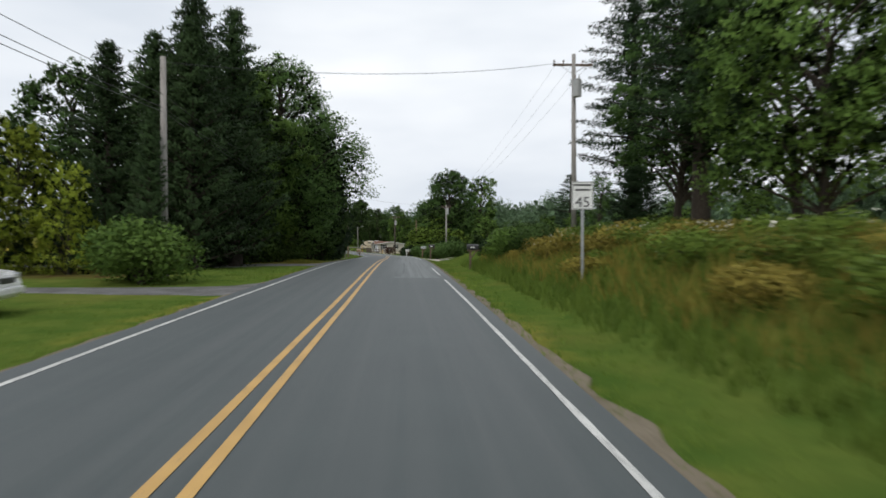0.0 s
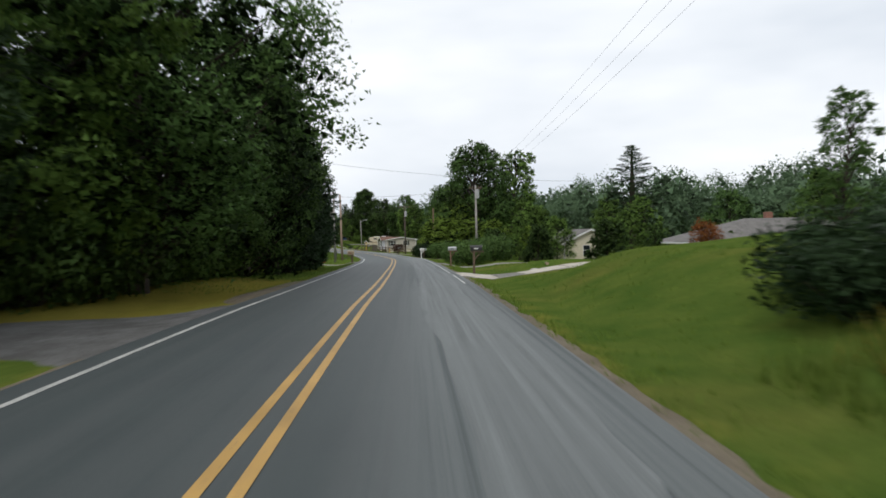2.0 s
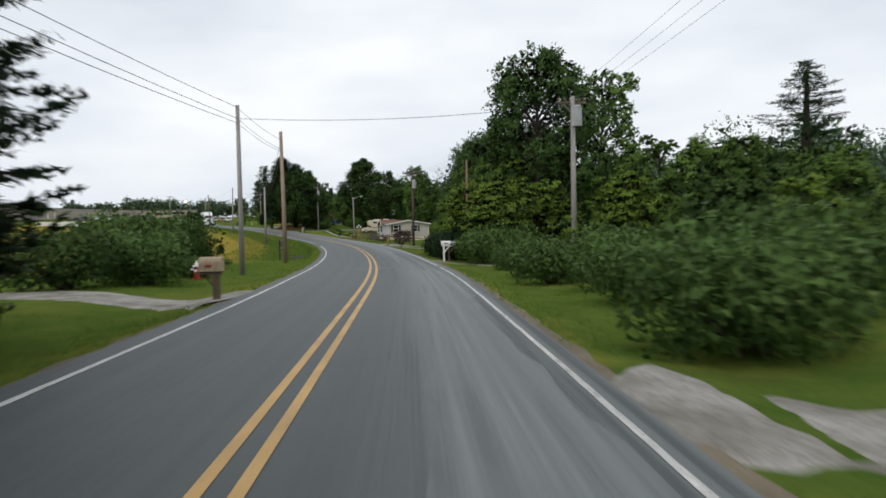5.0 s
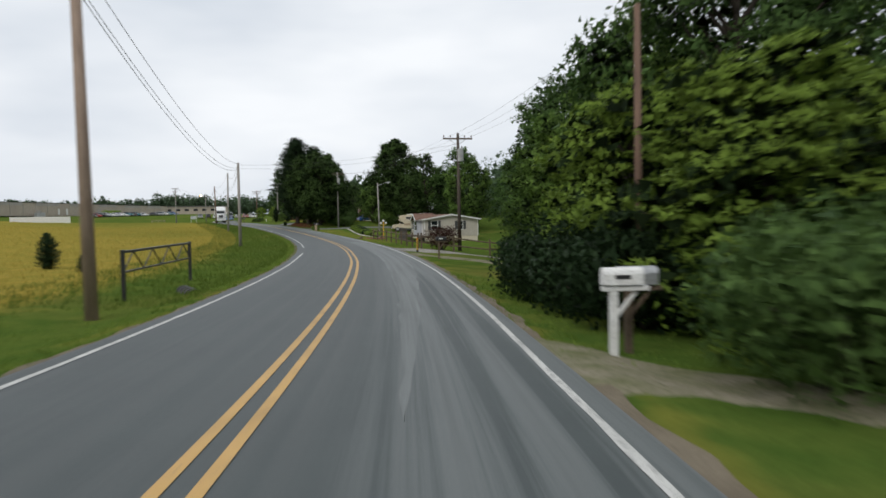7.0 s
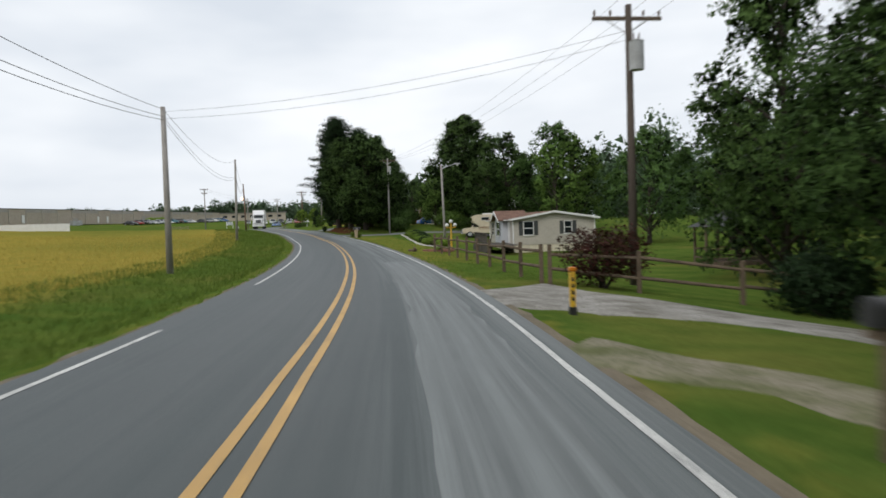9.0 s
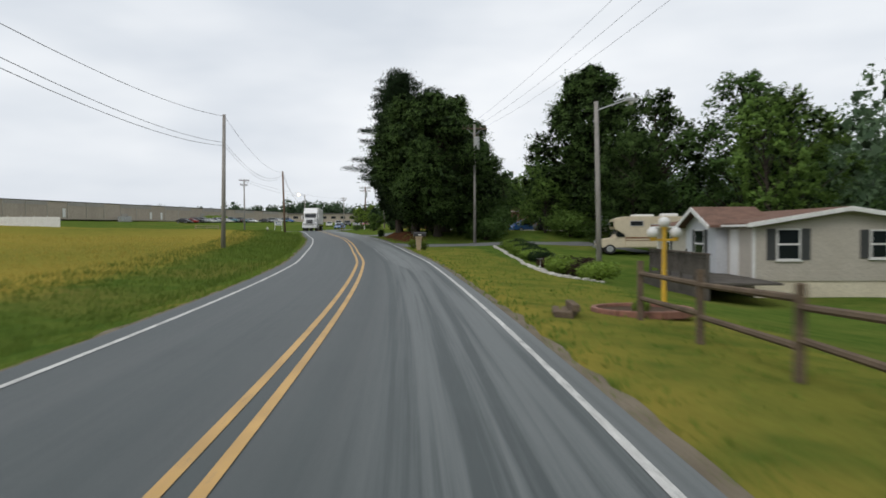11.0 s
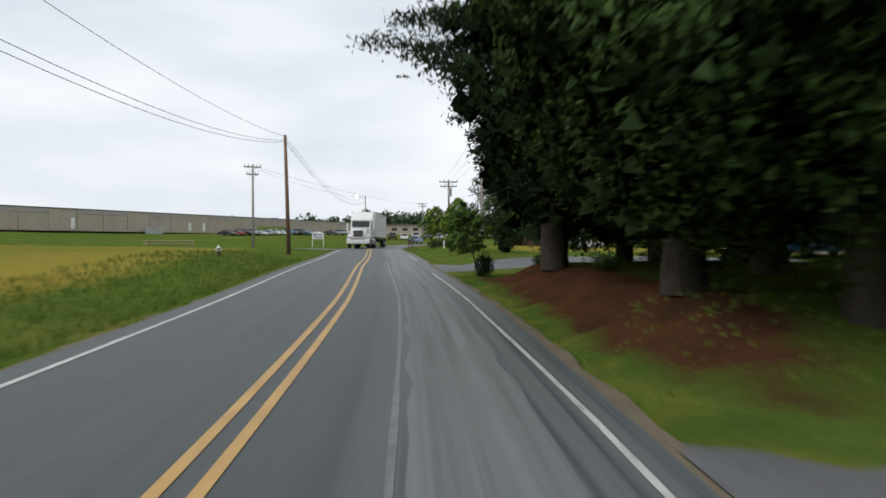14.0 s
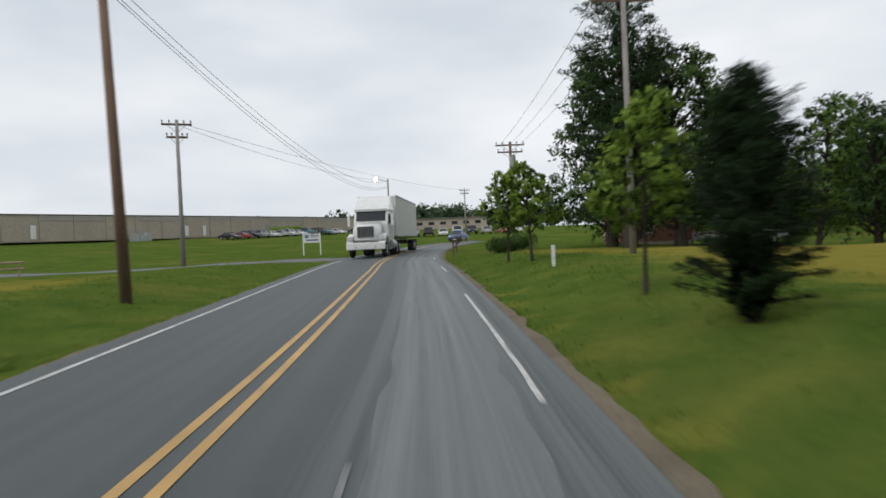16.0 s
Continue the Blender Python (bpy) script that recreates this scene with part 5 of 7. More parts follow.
mailbox(220.2, 3.85, BLACK, TAN_POST, "black mailbox on a wide tan boarded post", 0.84, thick=0.26, arm=False, size=(0.72, 0.24, 0.27), taper=True)
mailbox(300.5, 3.9, BLACK, WOOD_OLD, "black mailbox on a leaning post", 0.95)
mailbox(310, 4.2, BLACK, WOOD_OLD, "black mailbox beside a hedge", 1.0)


def hydrant(s, d, body, cap, label, k=1.0):
    t = thing("hydrant", stand(s, d), label, "fire hydrant", "hydrants")
    t.scale = (k, k, k)
    part("barrel", tube(tube(B(), (0, 0, -0.05), (0, 0, 0.06), 0.17, 0.17, 14), (0, 0, 0.05), (0, 0, 0.5), 0.11, 0.105, 14), body, t)
    bonnet = tube(B(), (0, 0, 0.5), (0, 0, 0.55), 0.15, 0.15, 14)
    tube(bonnet, (0, 0, 0.55), (0, 0, 0.68), 0.13, 0.05, 14)
    tube(bonnet, (0, 0, 0.66), (0, 0, 0.75), 0.03, 0.03, 6)
    part("bonnet", bonnet, cap, t)
    for a, b in (((-0.22, 0, 0.4), (0.22, 0, 0.4)), ((0, -0.22, 0.36), (0, 0, 0.36))):
        part("nozzle", tube(B(), a, b, 0.05, 0.05, 10), cap, t)


hydrant(108.5, -6.9, RED_PAINT, WHITE_PAINT, "red fire hydrant with a white bonnet")
hydrant(262, -7.4, POLE_DARK, WHITE_PAINT, "dark fire hydrant with a white bonnet in grass", 0.75)

# field gate frame, culvert, barrier
t = thing("gate_frame", stand(134, -5.9), "black iron truss frame on two posts", "gate frame")
for y in (-3.6, 3.6):
    part("post", box(B(), (0, y, 0.65), (0.1, 0.1, 1.5), 0.01), BLACK, t)
part("top_rail", box(B(), (0, 0, 1.34), (0.07, 7.2, 0.07), 0.01), BLACK, t)
part("bottom_rail", box(B(), (0, 0, 0.8), (0.05, 7.2, 0.05), 0.01), BLACK, t)
for k in range(8):
    y = -3.6 + 0.9 * k
    part("strut", tube(B(), (0, y, 1.33 if k % 2 else 0.8), (0, y + 0.9, 0.8 if k % 2 else 1.33), 0.02, 0.02, 6), BLACK, t)
t = thing("culvert", stand(132.4, -4.7, 25, -0.08), "dark corrugated culvert pipe end in the ditch", "culvert")
bm = B()
for k in range(8):
    tube(bm, (0, -0.8 + 0.2 * k, 0), (0, -0.65 + 0.2 * k, 0), 0.25 + 0.015 * (k % 2), 0.25 + 0.015 * (k % 2), 16, False)
part("pipe", bm, surface("dark corrugated pipe", (0.05, 0.048, 0.045), (0.03, 0.03, 0.03), 0.7), t)
part("back", tube(B(), (0, 0.75, 0), (0, 0.8, 0), 0.25, 0.25, 16), BLACK, t)

t = thing("sign_board", pose(-89.2, 298.1, ground_at(-89.2, 298.1), 0, 0, 30), "white notice board on two posts with faded print", "sign board")
for x in (-0.68, 0.68):
    part("post", box(B(), (x, 0, 0.85), (0.09, 0.09, 1.9), 0.008), WHITE_PAINT, t)
p = part("panel", box(B(), (0, -0.03, 1.35), (1.3, 0.03, 0.72), 0.005), WHITE_PAINT, t)
for x, z, w, h in ((-0.38, 1.5, 0.3, 0.26), (0.22, 1.58, 0.7, 0.07), (0.22, 1.46, 0.6, 0.06), (0.05, 1.2, 1.0, 0.12)):
    part("print", bar(B(), x, z, w, h, -0.048), SIGN_BLUE, p)

t = thing("pipe_barrier", stand(287.5, -16.5, 50), "low yellowish pipe barrier in the grass", "barrier")
for x in (-2.2, 0, 2.2):
    part("post", tube(B(), (x, 0, -0.2), (x, 0, 0.55), 0.05, 0.05, 8), TAN_POST, t)
for z in (0.25, 0.52):
    part("rail", tube(B(), (-2.4, 0, z), (2.4, 0, z), 0.045, 0.045, 8), TAN_POST, t)

t = thing("marker_post", stand(155.4, 4.2), "yellow marker post with black characters in the grass", "marker post")
part("post", box(B(), (0, 0, 0.35), (0.1, 0.1, 0.9), 0.01), YELLOW_PAINT, t)
part("cap", box(B(), (0, 0, 0.84), (0.13, 0.13, 0.08), 0.02), AMBER, t)
for z in (0.3, 0.42, 0.54, 0.66):
    part("lettering", box(B(), (0, -0.052, z), (0.05, 0.004, 0.07)), BLACK, t)
part("base_collar", box(B(), (0, 0, 0.08), (0.13, 0.13, 0.16), 0.01), BLACK, t)
for s, d, h in ((277.0, 5.25, 0.55),):
    t = thing("white_marker", stand(s, d), "short white marker post in grass", "marker post")
    part("post", box(B(), (0, 0, h / 2 - 0.1), (0.1, 0.03, h + 0.2), 0.006), WHITE_PAINT, t)

# ---- fence at the gravel drive ----


def fence(points, label):
    """Split-rail fence: posts at (s, d), two rough rails in each bay."""
    o = spot(*points[0])
    t = thing("rail_fence", Matrix.Translation(o), label, "fence")
    ps = [spot(*p) - o for p in points]
    rr = random.Random(3)
    for p in ps:
        part("post", box(B(), p + Vector((0, 0, 0.5)), (0.12, 0.12, 1.3), 0.015, Matrix.Rotation(rr.uniform(-0.06, 0.06), 4, "X")), WOOD_OLD, t)
    for a, b in zip(ps, ps[1:]):
        for z in (0.45, 0.92):
            part("rail", tube(B(), a + Vector((0, 0, z + rr.uniform(-0.06, 0.05))), b + Vector((0, 0, z + rr.uniform(-0.06, 0.05))), 0.05, 0.045, 7), WOOD_OLD, t)
    return t


fence([(163.2, 5.5)] + [(163.2 + 2.9 * k, 5.5 + 0.05 * k) for k in range(1, 10)], "weathered split-rail fence along the lawn")
fence([(163.0, 5.7), (161.6, 7.8), (160.6, 10.2), (160, 12.6)], "weathered split-rail fence at the gravel drive")
fence([(160, 14.5), (160, 17.0), (160.2, 19.6)], "weathered split-rail fence beyond the gravel drive")

# ---- shrubs ----
SHRUB = {"green": shrub_meshes(21, 1.6, 1.2, 4200, 0.06, LEAF), "dark": shrub_meshes(22, 1.2, 1.0, 3800, 0.05, LEAF_DEEP), "lime": shrub_meshes(23, 0.7, 0.65, 3000, 0.04, LEAF_LIME),
         "red": shrub_meshes(24, 1.7, 1.1, 3600, 0.05, FLOWERING), "orange": shrub_meshes(27, 1.7, 1.1, 2000, 0.07, ORANGE), "ever": shrub_meshes(28, 1.2, 1.0, 3800, 0.05, NEEDLE), "russet": shrub_meshes(29, 0.7, 0.75, 3000, 0.042, RUSSET), "weed": shrub_meshes(25, 1.0, 0.9, 1300, 0.06, GRASS_BLADE, 7), "dryweed": shrub_meshes(26, 1.0, 0.9, 1300, 0.055, GRASS_DRY, 7)}


def shrub(kind, s, d, h=None, wide=1.0, label="", turn=0):
    stem, foliage = SHRUB[kind]
    full = {"green": 1.6, "dark": 1.2, "lime": 0.7, "red": 1.7, "orange": 1.7, "ever": 1.2, "russet": 0.7, "weed": 1.0, "dryweed": 1.0}[kind]
    k = (h or full) / full
    t = thing("shrub", stand(s, d, turn), label or {"green": "rounded green leafy shrub", "dark": "dark green clipped shrub", "lime": "low yellow-green evergreen shrub", "red": "rounded shrub with reddish flowers", "weed": "coarse weedy growth on the bank", "dryweed": "tall dry flowering weeds on the bank"}[kind], "shrub", "shrubs")
    t.scale = (k * wide, k * wide, k)
    part("stem", stem, None, t)
    part("foliage", foliage, None, t)


rr = random.Random(8)
for s, d, h, w in ((25.8, -7.6, 2.3, 1.15), (27.6, -8.6, 1.9, 1.0), (33, 6.3, 1.5, 1.1), (34.8, 7.3, 1.5, 1.1), (31.6, 7.2, 1.3, 1.1), (89, 6.0, 2.0, 1.1), (92, 8.0, 2.2, 1.1), (96, 6.8, 1.7, 1.1), (100, 7.6, 2.0, 1.1),
                   (104, 6.2, 1.7, 1.1), (108, 6.6, 1.8, 1.0), (117.5, 5.9, 2.0, 1.0), (119, 7.5, 2.4, 1.0), (113.2, 6.4, 1.3, 0.85), (104.5, -7.6, 1.9, 1.0), (106.5, -8.6, 2.0, 1.1), (102.6, -9.5, 2.2, 1.1),
                   (109.5, -7.3, 0.8, 1.3), (111, -7.6, 0.9, 1.2), (116.8, -9.8, 2.9, 0.9), (114.5, -11.2, 3.2, 1.0), (118.4, -11.4, 2.4, 1.0), (122, -8.2, 0.35, 1.6), (233, 18, 2.2, 1.3), (239, 20, 2.0, 1.4), (301, 6.5, 1.0, 1.0), (303, 7.6, 1.0, 1.1), (306, 8.5, 1.2, 1.2)):
    shrub("green" if rr.random() < 0.6 and not 86 < s < 121 else "dark", s, d, h, w, turn=rr.uniform(0, 360))
for s, d, h, w in ((41.6, 6.7, 1.15, 1.3), (43.2, 7.7, 1.2, 1.4), (40.2, 8.0, 1.4, 1.4), (42.2, 9.2, 0.9, 1.5)):
    shrub("ever", s, d, h, w, "dark leafy bush on a grass bank", turn=s * 70)
shrub("red", 162.8, 7.2, 1.9, 1.15)
shrub("orange", 58.1, 11.5, 1.3, 0.75, "orange-red leafed shrub on a lawn")
shrub("weed", 221.3, 3.55, 0.7, 0.5, "tuft of green blades beside a mailbox post")
shrub("weed", 221.0, 4.2, 0.6, 0.6, "tuft of green blades beside a mailbox post")
shrub("dark", 241.4, 5.9, 0.4, 1.3, "low dark shrub on an earth bank")
shrub("dark", 246.8, 5.6, 0.4, 1.2, "low dark shrub on an earth bank")
shrub("ever", 250.6, 4.3, 0.9, 0.5, "narrow dark bush at the foot of a young tree")
for s, d, h in ((232, 10.6, 2.0), (234, 11.6, 2.4), (235.4, 9.6, 1.8)):
    shrub("dark", s, d, h, 1.1, "dark leafy bush beside a utility pole", turn=s * 50)
# undergrowth takes the dark needle leaf: canopy shade put into its colour
for s, d in ((122.5, 5.6), (124.4, 5.2), (126.3, 5.1), (128.4, 5.1), (130.4, 5.7), (132, 6.8), (127.5, 6.4), (130.6, 7.2), (134, 9.4), (149, 10.0), (150.8, 9.4), (151.2, 10.8), (149.4, 11.0), (146.8, 10.3), (144.4, 10.6), (141.8, 11.0), (139, 11.4), (159.4, 11.6), (161, 12.8), (136, 11.4)):
    shrub("ever", s, d + (1.2 if 138 < s < 152 else 0), rr.uniform(1.7, 2.3), 0.9, "dark leafy undergrowth below trees", turn=rr.uniform(0, 360))
BED = np.array([(201.7, 9.0), (202.1, 8.3), (203.4, 7.7), (205.5, 7.65), (210.5, 8.35), (216.8, 9.4), (222, 9.75), (227, 10.1)])


def bed_line(u, off=0.0):
    """A point along the bed's edge, u from 0 to 1, off metres further from the road."""
    run = np.r_[0, np.cumsum(np.hypot(*np.diff(BED, axis=0).T))]
    return float(np.interp(u * run[-1], run, BED[:, 0])), float(np.interp(u * run[-1], run, BED[:, 1])) + off


for i, (u, off, kind, h, w) in enumerate(((0.05, 1.0, "lime", 0.8, 1.2), (0.1, 1.4, "russet", 0.8, 1.0), (0.14, 0.8, "lime", 0.75, 1.2), (0.17, 1.6, "russet", 0.85, 1.05), (0.23, 1.1, "lime", 0.8, 1.1), (0.28, 1.5, "russet", 0.75, 0.95),
                                          (0.4, 1.1, "russet", 0.62, 0.95), (0.47, 1.2, "russet", 0.65, 0.9), (0.63, 1.3, "ever", 0.8, 1.35), (0.68, 1.1, "lime", 0.7, 1.5), (0.73, 1.4, "ever", 0.85, 1.35), (0.78, 1.0, "lime", 0.7, 1.4), (0.82, 1.4, "ever", 0.85, 1.3),
                                          (0.87, 1.0, "lime", 0.7, 1.35), (0.92, 1.3, "ever", 0.8, 1.25), (0.97, 1.0, "lime", 0.65, 1.3))):
    shrub(kind, *bed_line(u, off), h, w, {"lime": "low spreading yellow-green shrub in a stone-edged bed", "russet": "low dark russet shrub in a stone-edged bed", "ever": "low dark evergreen shrub in a stone-edged bed"}[kind], turn=47 * i)
birdbath = thing("bird_bath", stand(*bed_line(0.44, 0.7)), "white bird bath in a shrub bed", "bird bath")
part("foot", tube(B(), (0, 0, -0.05), (0, 0, 0.12), 0.16, 0.1, 12), WHITE_PAINT, birdbath)
part("stem", tube(B(), (0, 0, 0.1), (0, 0, 0.62), 0.07, 0.06, 12), WHITE_PAINT, birdbath)
birdbath.scale = (0.62, 0.62, 0.62)
part("bowl", tube(B(), (0, 0, 0.6), (0, 0, 0.72), 0.12, 0.3, 16), TANK, birdbath)
urn = thing("urn", stand(*bed_line(0.55, 1.2)), "small white urn in a shrub bed", "urn")
urn.scale = (0.62, 0.62, 0.62)
part("body", tube(tube(B(), (0, 0, -0.03), (0, 0, 0.15), 0.1, 0.06, 12), (0, 0, 0.15), (0, 0, 0.4), 0.07, 0.17, 12), WHITE_PAINT, urn)
for i in range(22):   # dense understorey at the foot of the left trees
    shrub("dark" if i % 2 else "green", 49.5 + 1.25 * i, -8.6 - 2.2 * rr.random() - (1.5 if i < 3 else 0), rr.uniform(1.8, 3.0), 0.9, "dark leafy undergrowth below trees", turn=rr.uniform(0, 360))
for i in range(84):   # weeds on the right bank
    s, d = rr.uniform(6, 39), rr.uniform(6.0, 11.5)
    shrub("weed" if i % 2 else "dryweed", s, d, rr.uniform(0.4, 0.95), rr.uniform(0.8, 1.5), turn=rr.uniform(0, 360))
t = thing("bed_edging", Matrix.Translation(spot(208, 7.0)), "pale stones edging a shrub bed", "edging stones")
o = spot(208, 7.0)
for i in range(88):
    p = spot(*bed_line(i / 87, rr.uniform(-0.05, 0.05)), rr.uniform(-0.01, 0.03)) - o
    part("stone", box(B(), p, (rr.uniform(0.2, 0.32), rr.uniform(0.16, 0.26), rr.uniform(0.1, 0.17)), 0.04, Matrix.Rotation(rr.uniform(0, 3), 4, "Z")), STONE, t)
t = thing("flower_bed", Matrix.Translation(spot(190.5, 6.4)), "small flower bed with a red border", "flower bed")
for k in range(14):
    a = 2 * math.pi * k / 14
    part("edging", box(B(), (1.0 * math.cos(a), 0.9 * math.sin(a), 0.07), (0.1, 0.44, 0.16), 0.02, Matrix.Rotation(a, 4, "Z")), BRICK_RED, t)
part("soil", tube(B(), (0, 0, 0), (0, 0, 0.08), 0.95, 0.9, 20), surface("bed soil", (0.09, 0.06, 0.04), (0.05, 0.035, 0.025), 0.95), t)
shrub("lime", 190.3, 6.3, 0.35, 0.6, "yellow flowering plants in a bed")
shrub("dark", 190.9, 6.6, 0.35, 0.45)

t = thing("lantern_post", stand(192.6, 7.7), "gold-painted lamp post with three globes", "lamp post")
part("post", tube(B(), (0, 0, -0.2), (0, 0, 1.9), 0.07, 0.05, 10), YELLOW_PAINT, t)
for x, z in ((-0.28, 1.85), (0.28, 1.85), (0, 2.1)):
    g = B()
    bmesh.ops.create_uvsphere(g, u_segments=12, v_segments=8, radius=0.14, matrix=Matrix.Translation((x, 0, z)))
    part("globe", g, LAMP_OFF, t, smooth=True)
    part("collar", tube(B(), (x, 0, z - 0.2), (x, 0, z - 0.1), 0.05, 0.09, 10), YELLOW_PAINT, t)
part("arm", box(B(), (0, 0, 1.68), (0.62, 0.04, 0.05), 0.01), YELLOW_PAINT, t)
t = thing("log_pile", stand(189.5, 4.5, 70), "small stack of weathered timbers on grass", "timber")
for k in range(4):
    part("timber", box(B(), (0.02 * k, 0.16 * (k % 3) - 0.15, 0.08 + 0.13 * (k // 3)), (1.1, 0.14, 0.13), 0.015, Matrix.Rotation(0.08 * k, 4, "Z")), WOOD_OLD, t)

# ---- houses ----


def gable_roof(bm, x0, x1, y0, y1, z, rise, over=0.35, thick=0.12):
    """A pitched roof with its ridge along x."""
    ym = (y0 + y1) / 2
    k = rise / (ym - y0)
    out = [(y0 - over, z - over * k), (ym, z + rise), (y1 + over, z - over * k), (y1 + over, z - over * k + thick), (ym, z + rise + thick * 1.15), (y0 - over, z - over * k + thick)]
    return slab(bm, out, x0 - over, x1 + over)


def window_part(parent, x, y, z, w, h, axis_="y", shutters=False, sign=1):
    """A window on a wall facing sign * axis: frame, pane, sill, bars."""
    def at(u, v, dx, dy, dz, off):
        return ((x + u, y + sign * off, z + v), (dx, dy, dz)) if axis_ == "y" else ((x + sign * off, y + u, z + v), (dy, dx, dz))
    f = part("window", box(B(), *at(0, 0, w, 0.05, h, 0.02), 0.006), WHITE_PAINT, parent)
    for v in (-h / 4 + 0.01, h / 4 - 0.01):
        part("pane", box(B(), *at(0, v, w - 0.12, 0.03, h / 2 - 0.09, 0.035)), GLASS, f)
    part("sill", box(B(), *at(0, -h / 2 - 0.03, w + 0.12, 0.1, 0.05, 0.04), 0.006), WHITE_PAINT, f)
    if shutters:
        for k in (-1, 1):
            part("shutter", box(B(), *at(k * (w / 2 + 0.2), 0, 0.34, 0.05, h, 0.02), 0.006), SHUTTER, f)
    return f


def house(name, m, length, width, wall_h, rise, siding, roofing, label, skirt=0.0, windows=(), boards=(), gable_front=None):
    """Ridge along x, front at +y, base at z 0; windows: (side, u, z, w, h, shutters)."""
    t = thing(name, m, label, "house", "houses")
    L, W, H0 = length / 2, width / 2, skirt
    wall = B()
    out = [(-W, H0), (W, H0), (W, H0 + wall_h), (0, H0 + wall_h + rise), (-W, H0 + wall_h)]
    slab(wall, out, -L, L)
    part("wall", wall, siding, t)
    if skirt:
        part("foundation", box(B(), (0, 0, skirt / 2 - 0.2), (length - 0.06, width - 0.06, skirt + 0.4)), SIDING_CREAM if siding is SIDING_TAN else CONCRETE, t)
    rf = B()
    gable_roof(rf, -L, L, -W, W, H0 + wall_h, rise)
    r = part("roof", rf, roofing, t)
    for x in (-L - 0.36, L + 0.36):
        for k in (-1, 1):
            a, b = Vector((x, k * (W + 0.36), H0 + wall_h - 0.36 * rise / W + 0.03)), Vector((x, 0, H0 + wall_h + rise + 0.05))
            mid, way = (a + b) / 2, b - a
            part("bargeboard", box(B(), mid, (0.05, way.length, 0.17), 0.006, Matrix.Rotation(math.atan2(way.z, way.y), 4, "X")), WHITE_PAINT, r)
    for y in (-W - 0.37, W + 0.37):
        part("gutter", box(B(), (0, y, H0 + wall_h - 0.36 * rise / W + 0.02), (length + 0.7, 0.09, 0.09), 0.02), WHITE_PAINT, r)
    for x in (-L, L):
        for y in (-W, W):
            part("corner_trim", box(B(), (x, y, H0 + wall_h / 2), (0.1, 0.1, wall_h - 0.02), 0.006), WHITE_PAINT, t)
    for side, u, z, w, h, sh in windows:
        if side in "fb":
            window_part(t, u, W if side == "f" else -W, H0 + z, w, h, "y", sh, 1 if side == "f" else -1)
        else:
            window_part(t, L if side == "r" else -L, u, H0 + z, w, h, "x", sh, 1 if side == "r" else -1)
    n = int(wall_h / 0.2)
    for side in boards:
        for k in range(n):
            z = H0 + 0.1 + 0.2 * k
            tilt = Matrix.Rotation(-0.06 if side == "f" else 0.06, 4, "X" if side == "f" else "Y")
            if side == "f":
                part("siding_board", box(B(), (0, W + 0.008, z), (length - 0.12, 0.012, 0.205), 0, tilt), siding, t)
            else:
                part("siding_board", box(B(), ((L + 0.008) * (1 if side == "r" else -1), 0, z), (0.012, width - 0.12, 0.205), 0, tilt if side == "r" else Matrix.Rotation(-0.06, 4, "Y")), siding, t)
    if gable_front:
        u, gw, gd, gr = gable_front
        g = B()
        o2 = [(u - gw / 2, H0), (u + gw / 2, H0), (u + gw / 2, H0 + wall_h), (u, H0 + wall_h + gr), (u - gw / 2, H0 + wall_h)]
        ring = [[g.verts.new((x, y, z)) for x, z in o2] for y in (W - 0.5, W + gd)]
        g.faces.new(ring[0]); g.faces.new(ring[1][::-1])
        for i in range(5):
            g.faces.new((ring[0][i], ring[1][i], ring[1][(i + 1) % 5], ring[0][(i + 1) % 5]))
        bmesh.ops.recalc_face_normals(g, faces=g.faces)
        part("porch_gable", g, SIDING_GREY, t)
        rg = B()
        gable_roof(rg, -1.6, gd + 0.1, -gw / 2, gw / 2, 0, gr, 0.3)
        bmesh.ops.transform(rg, matrix=Matrix.Translation((u, W, H0 + wall_h)) @ Matrix.Rotation(math.pi / 2, 4, "Z"), verts=rg.verts)
        r2 = part("gable_roof", rg, roofing, t)
        for k in (-1, 1):
            a, b = Vector((u + k * (gw / 2 + 0.3), W + gd + 0.42, H0 + wall_h - 0.3 * gr / (gw / 2))), Vector((u, W + gd + 0.42, H0 + wall_h + gr + 0.03))
            way = b - a
            part("bargeboard", box(B(), (a + b) / 2, (way.length, 0.05, 0.18), 0.006, Matrix.Rotation(-math.atan2(way.z, way.x), 4, "Y")), WHITE_PAINT, r2)
        window_part(t, u, W + gd, H0 + 1.35, 1.25, 1.25, "y", True)
        part("gable_vent", box(B(), (u, W + gd + 0.02, H0 + wall_h + gr * 0.45), (0.36, 0.04, 0.4), 0.02), WHITE_PAINT, t)
    return t


home = house("mobile_home", stand(208.1, 19.4, 82), 13.8, 7.0, 2.15, 0.55, SIDING_TAN, ROOF_BROWN, "tan double-wide mobile home with brown shingle roof", 0.5,
             [("f", 4.7, 1.35, 0.6, 1.2, True), ("l", 2.2, 1.4, 0.9, 1.2, True), ("l", -1.2, 1.4, 0.7, 1.1, True)], "fl", (-2.1, 4.2, 0.5, 0.7))
part("door", box(B(), (-5.0, 3.53, 1.5), (0.9, 0.08, 1.95), 0.01), WHITE_PAINT, home)
DECK_WOOD = surface("weathered deck timber", (0.12, 0.108, 0.095), (0.05, 0.046, 0.04), 0.9, coarse=2, fine=25, bump=0.4)
deck = thing("deck", stand(205.0, 14.0, 82), "weathered grey timber deck with railings and steps", "deck")
part("floor", box(B(), (-2.0, 0, 0.72), (8.0, 2.6, 0.08), 0.01), DECK_WOOD, deck)
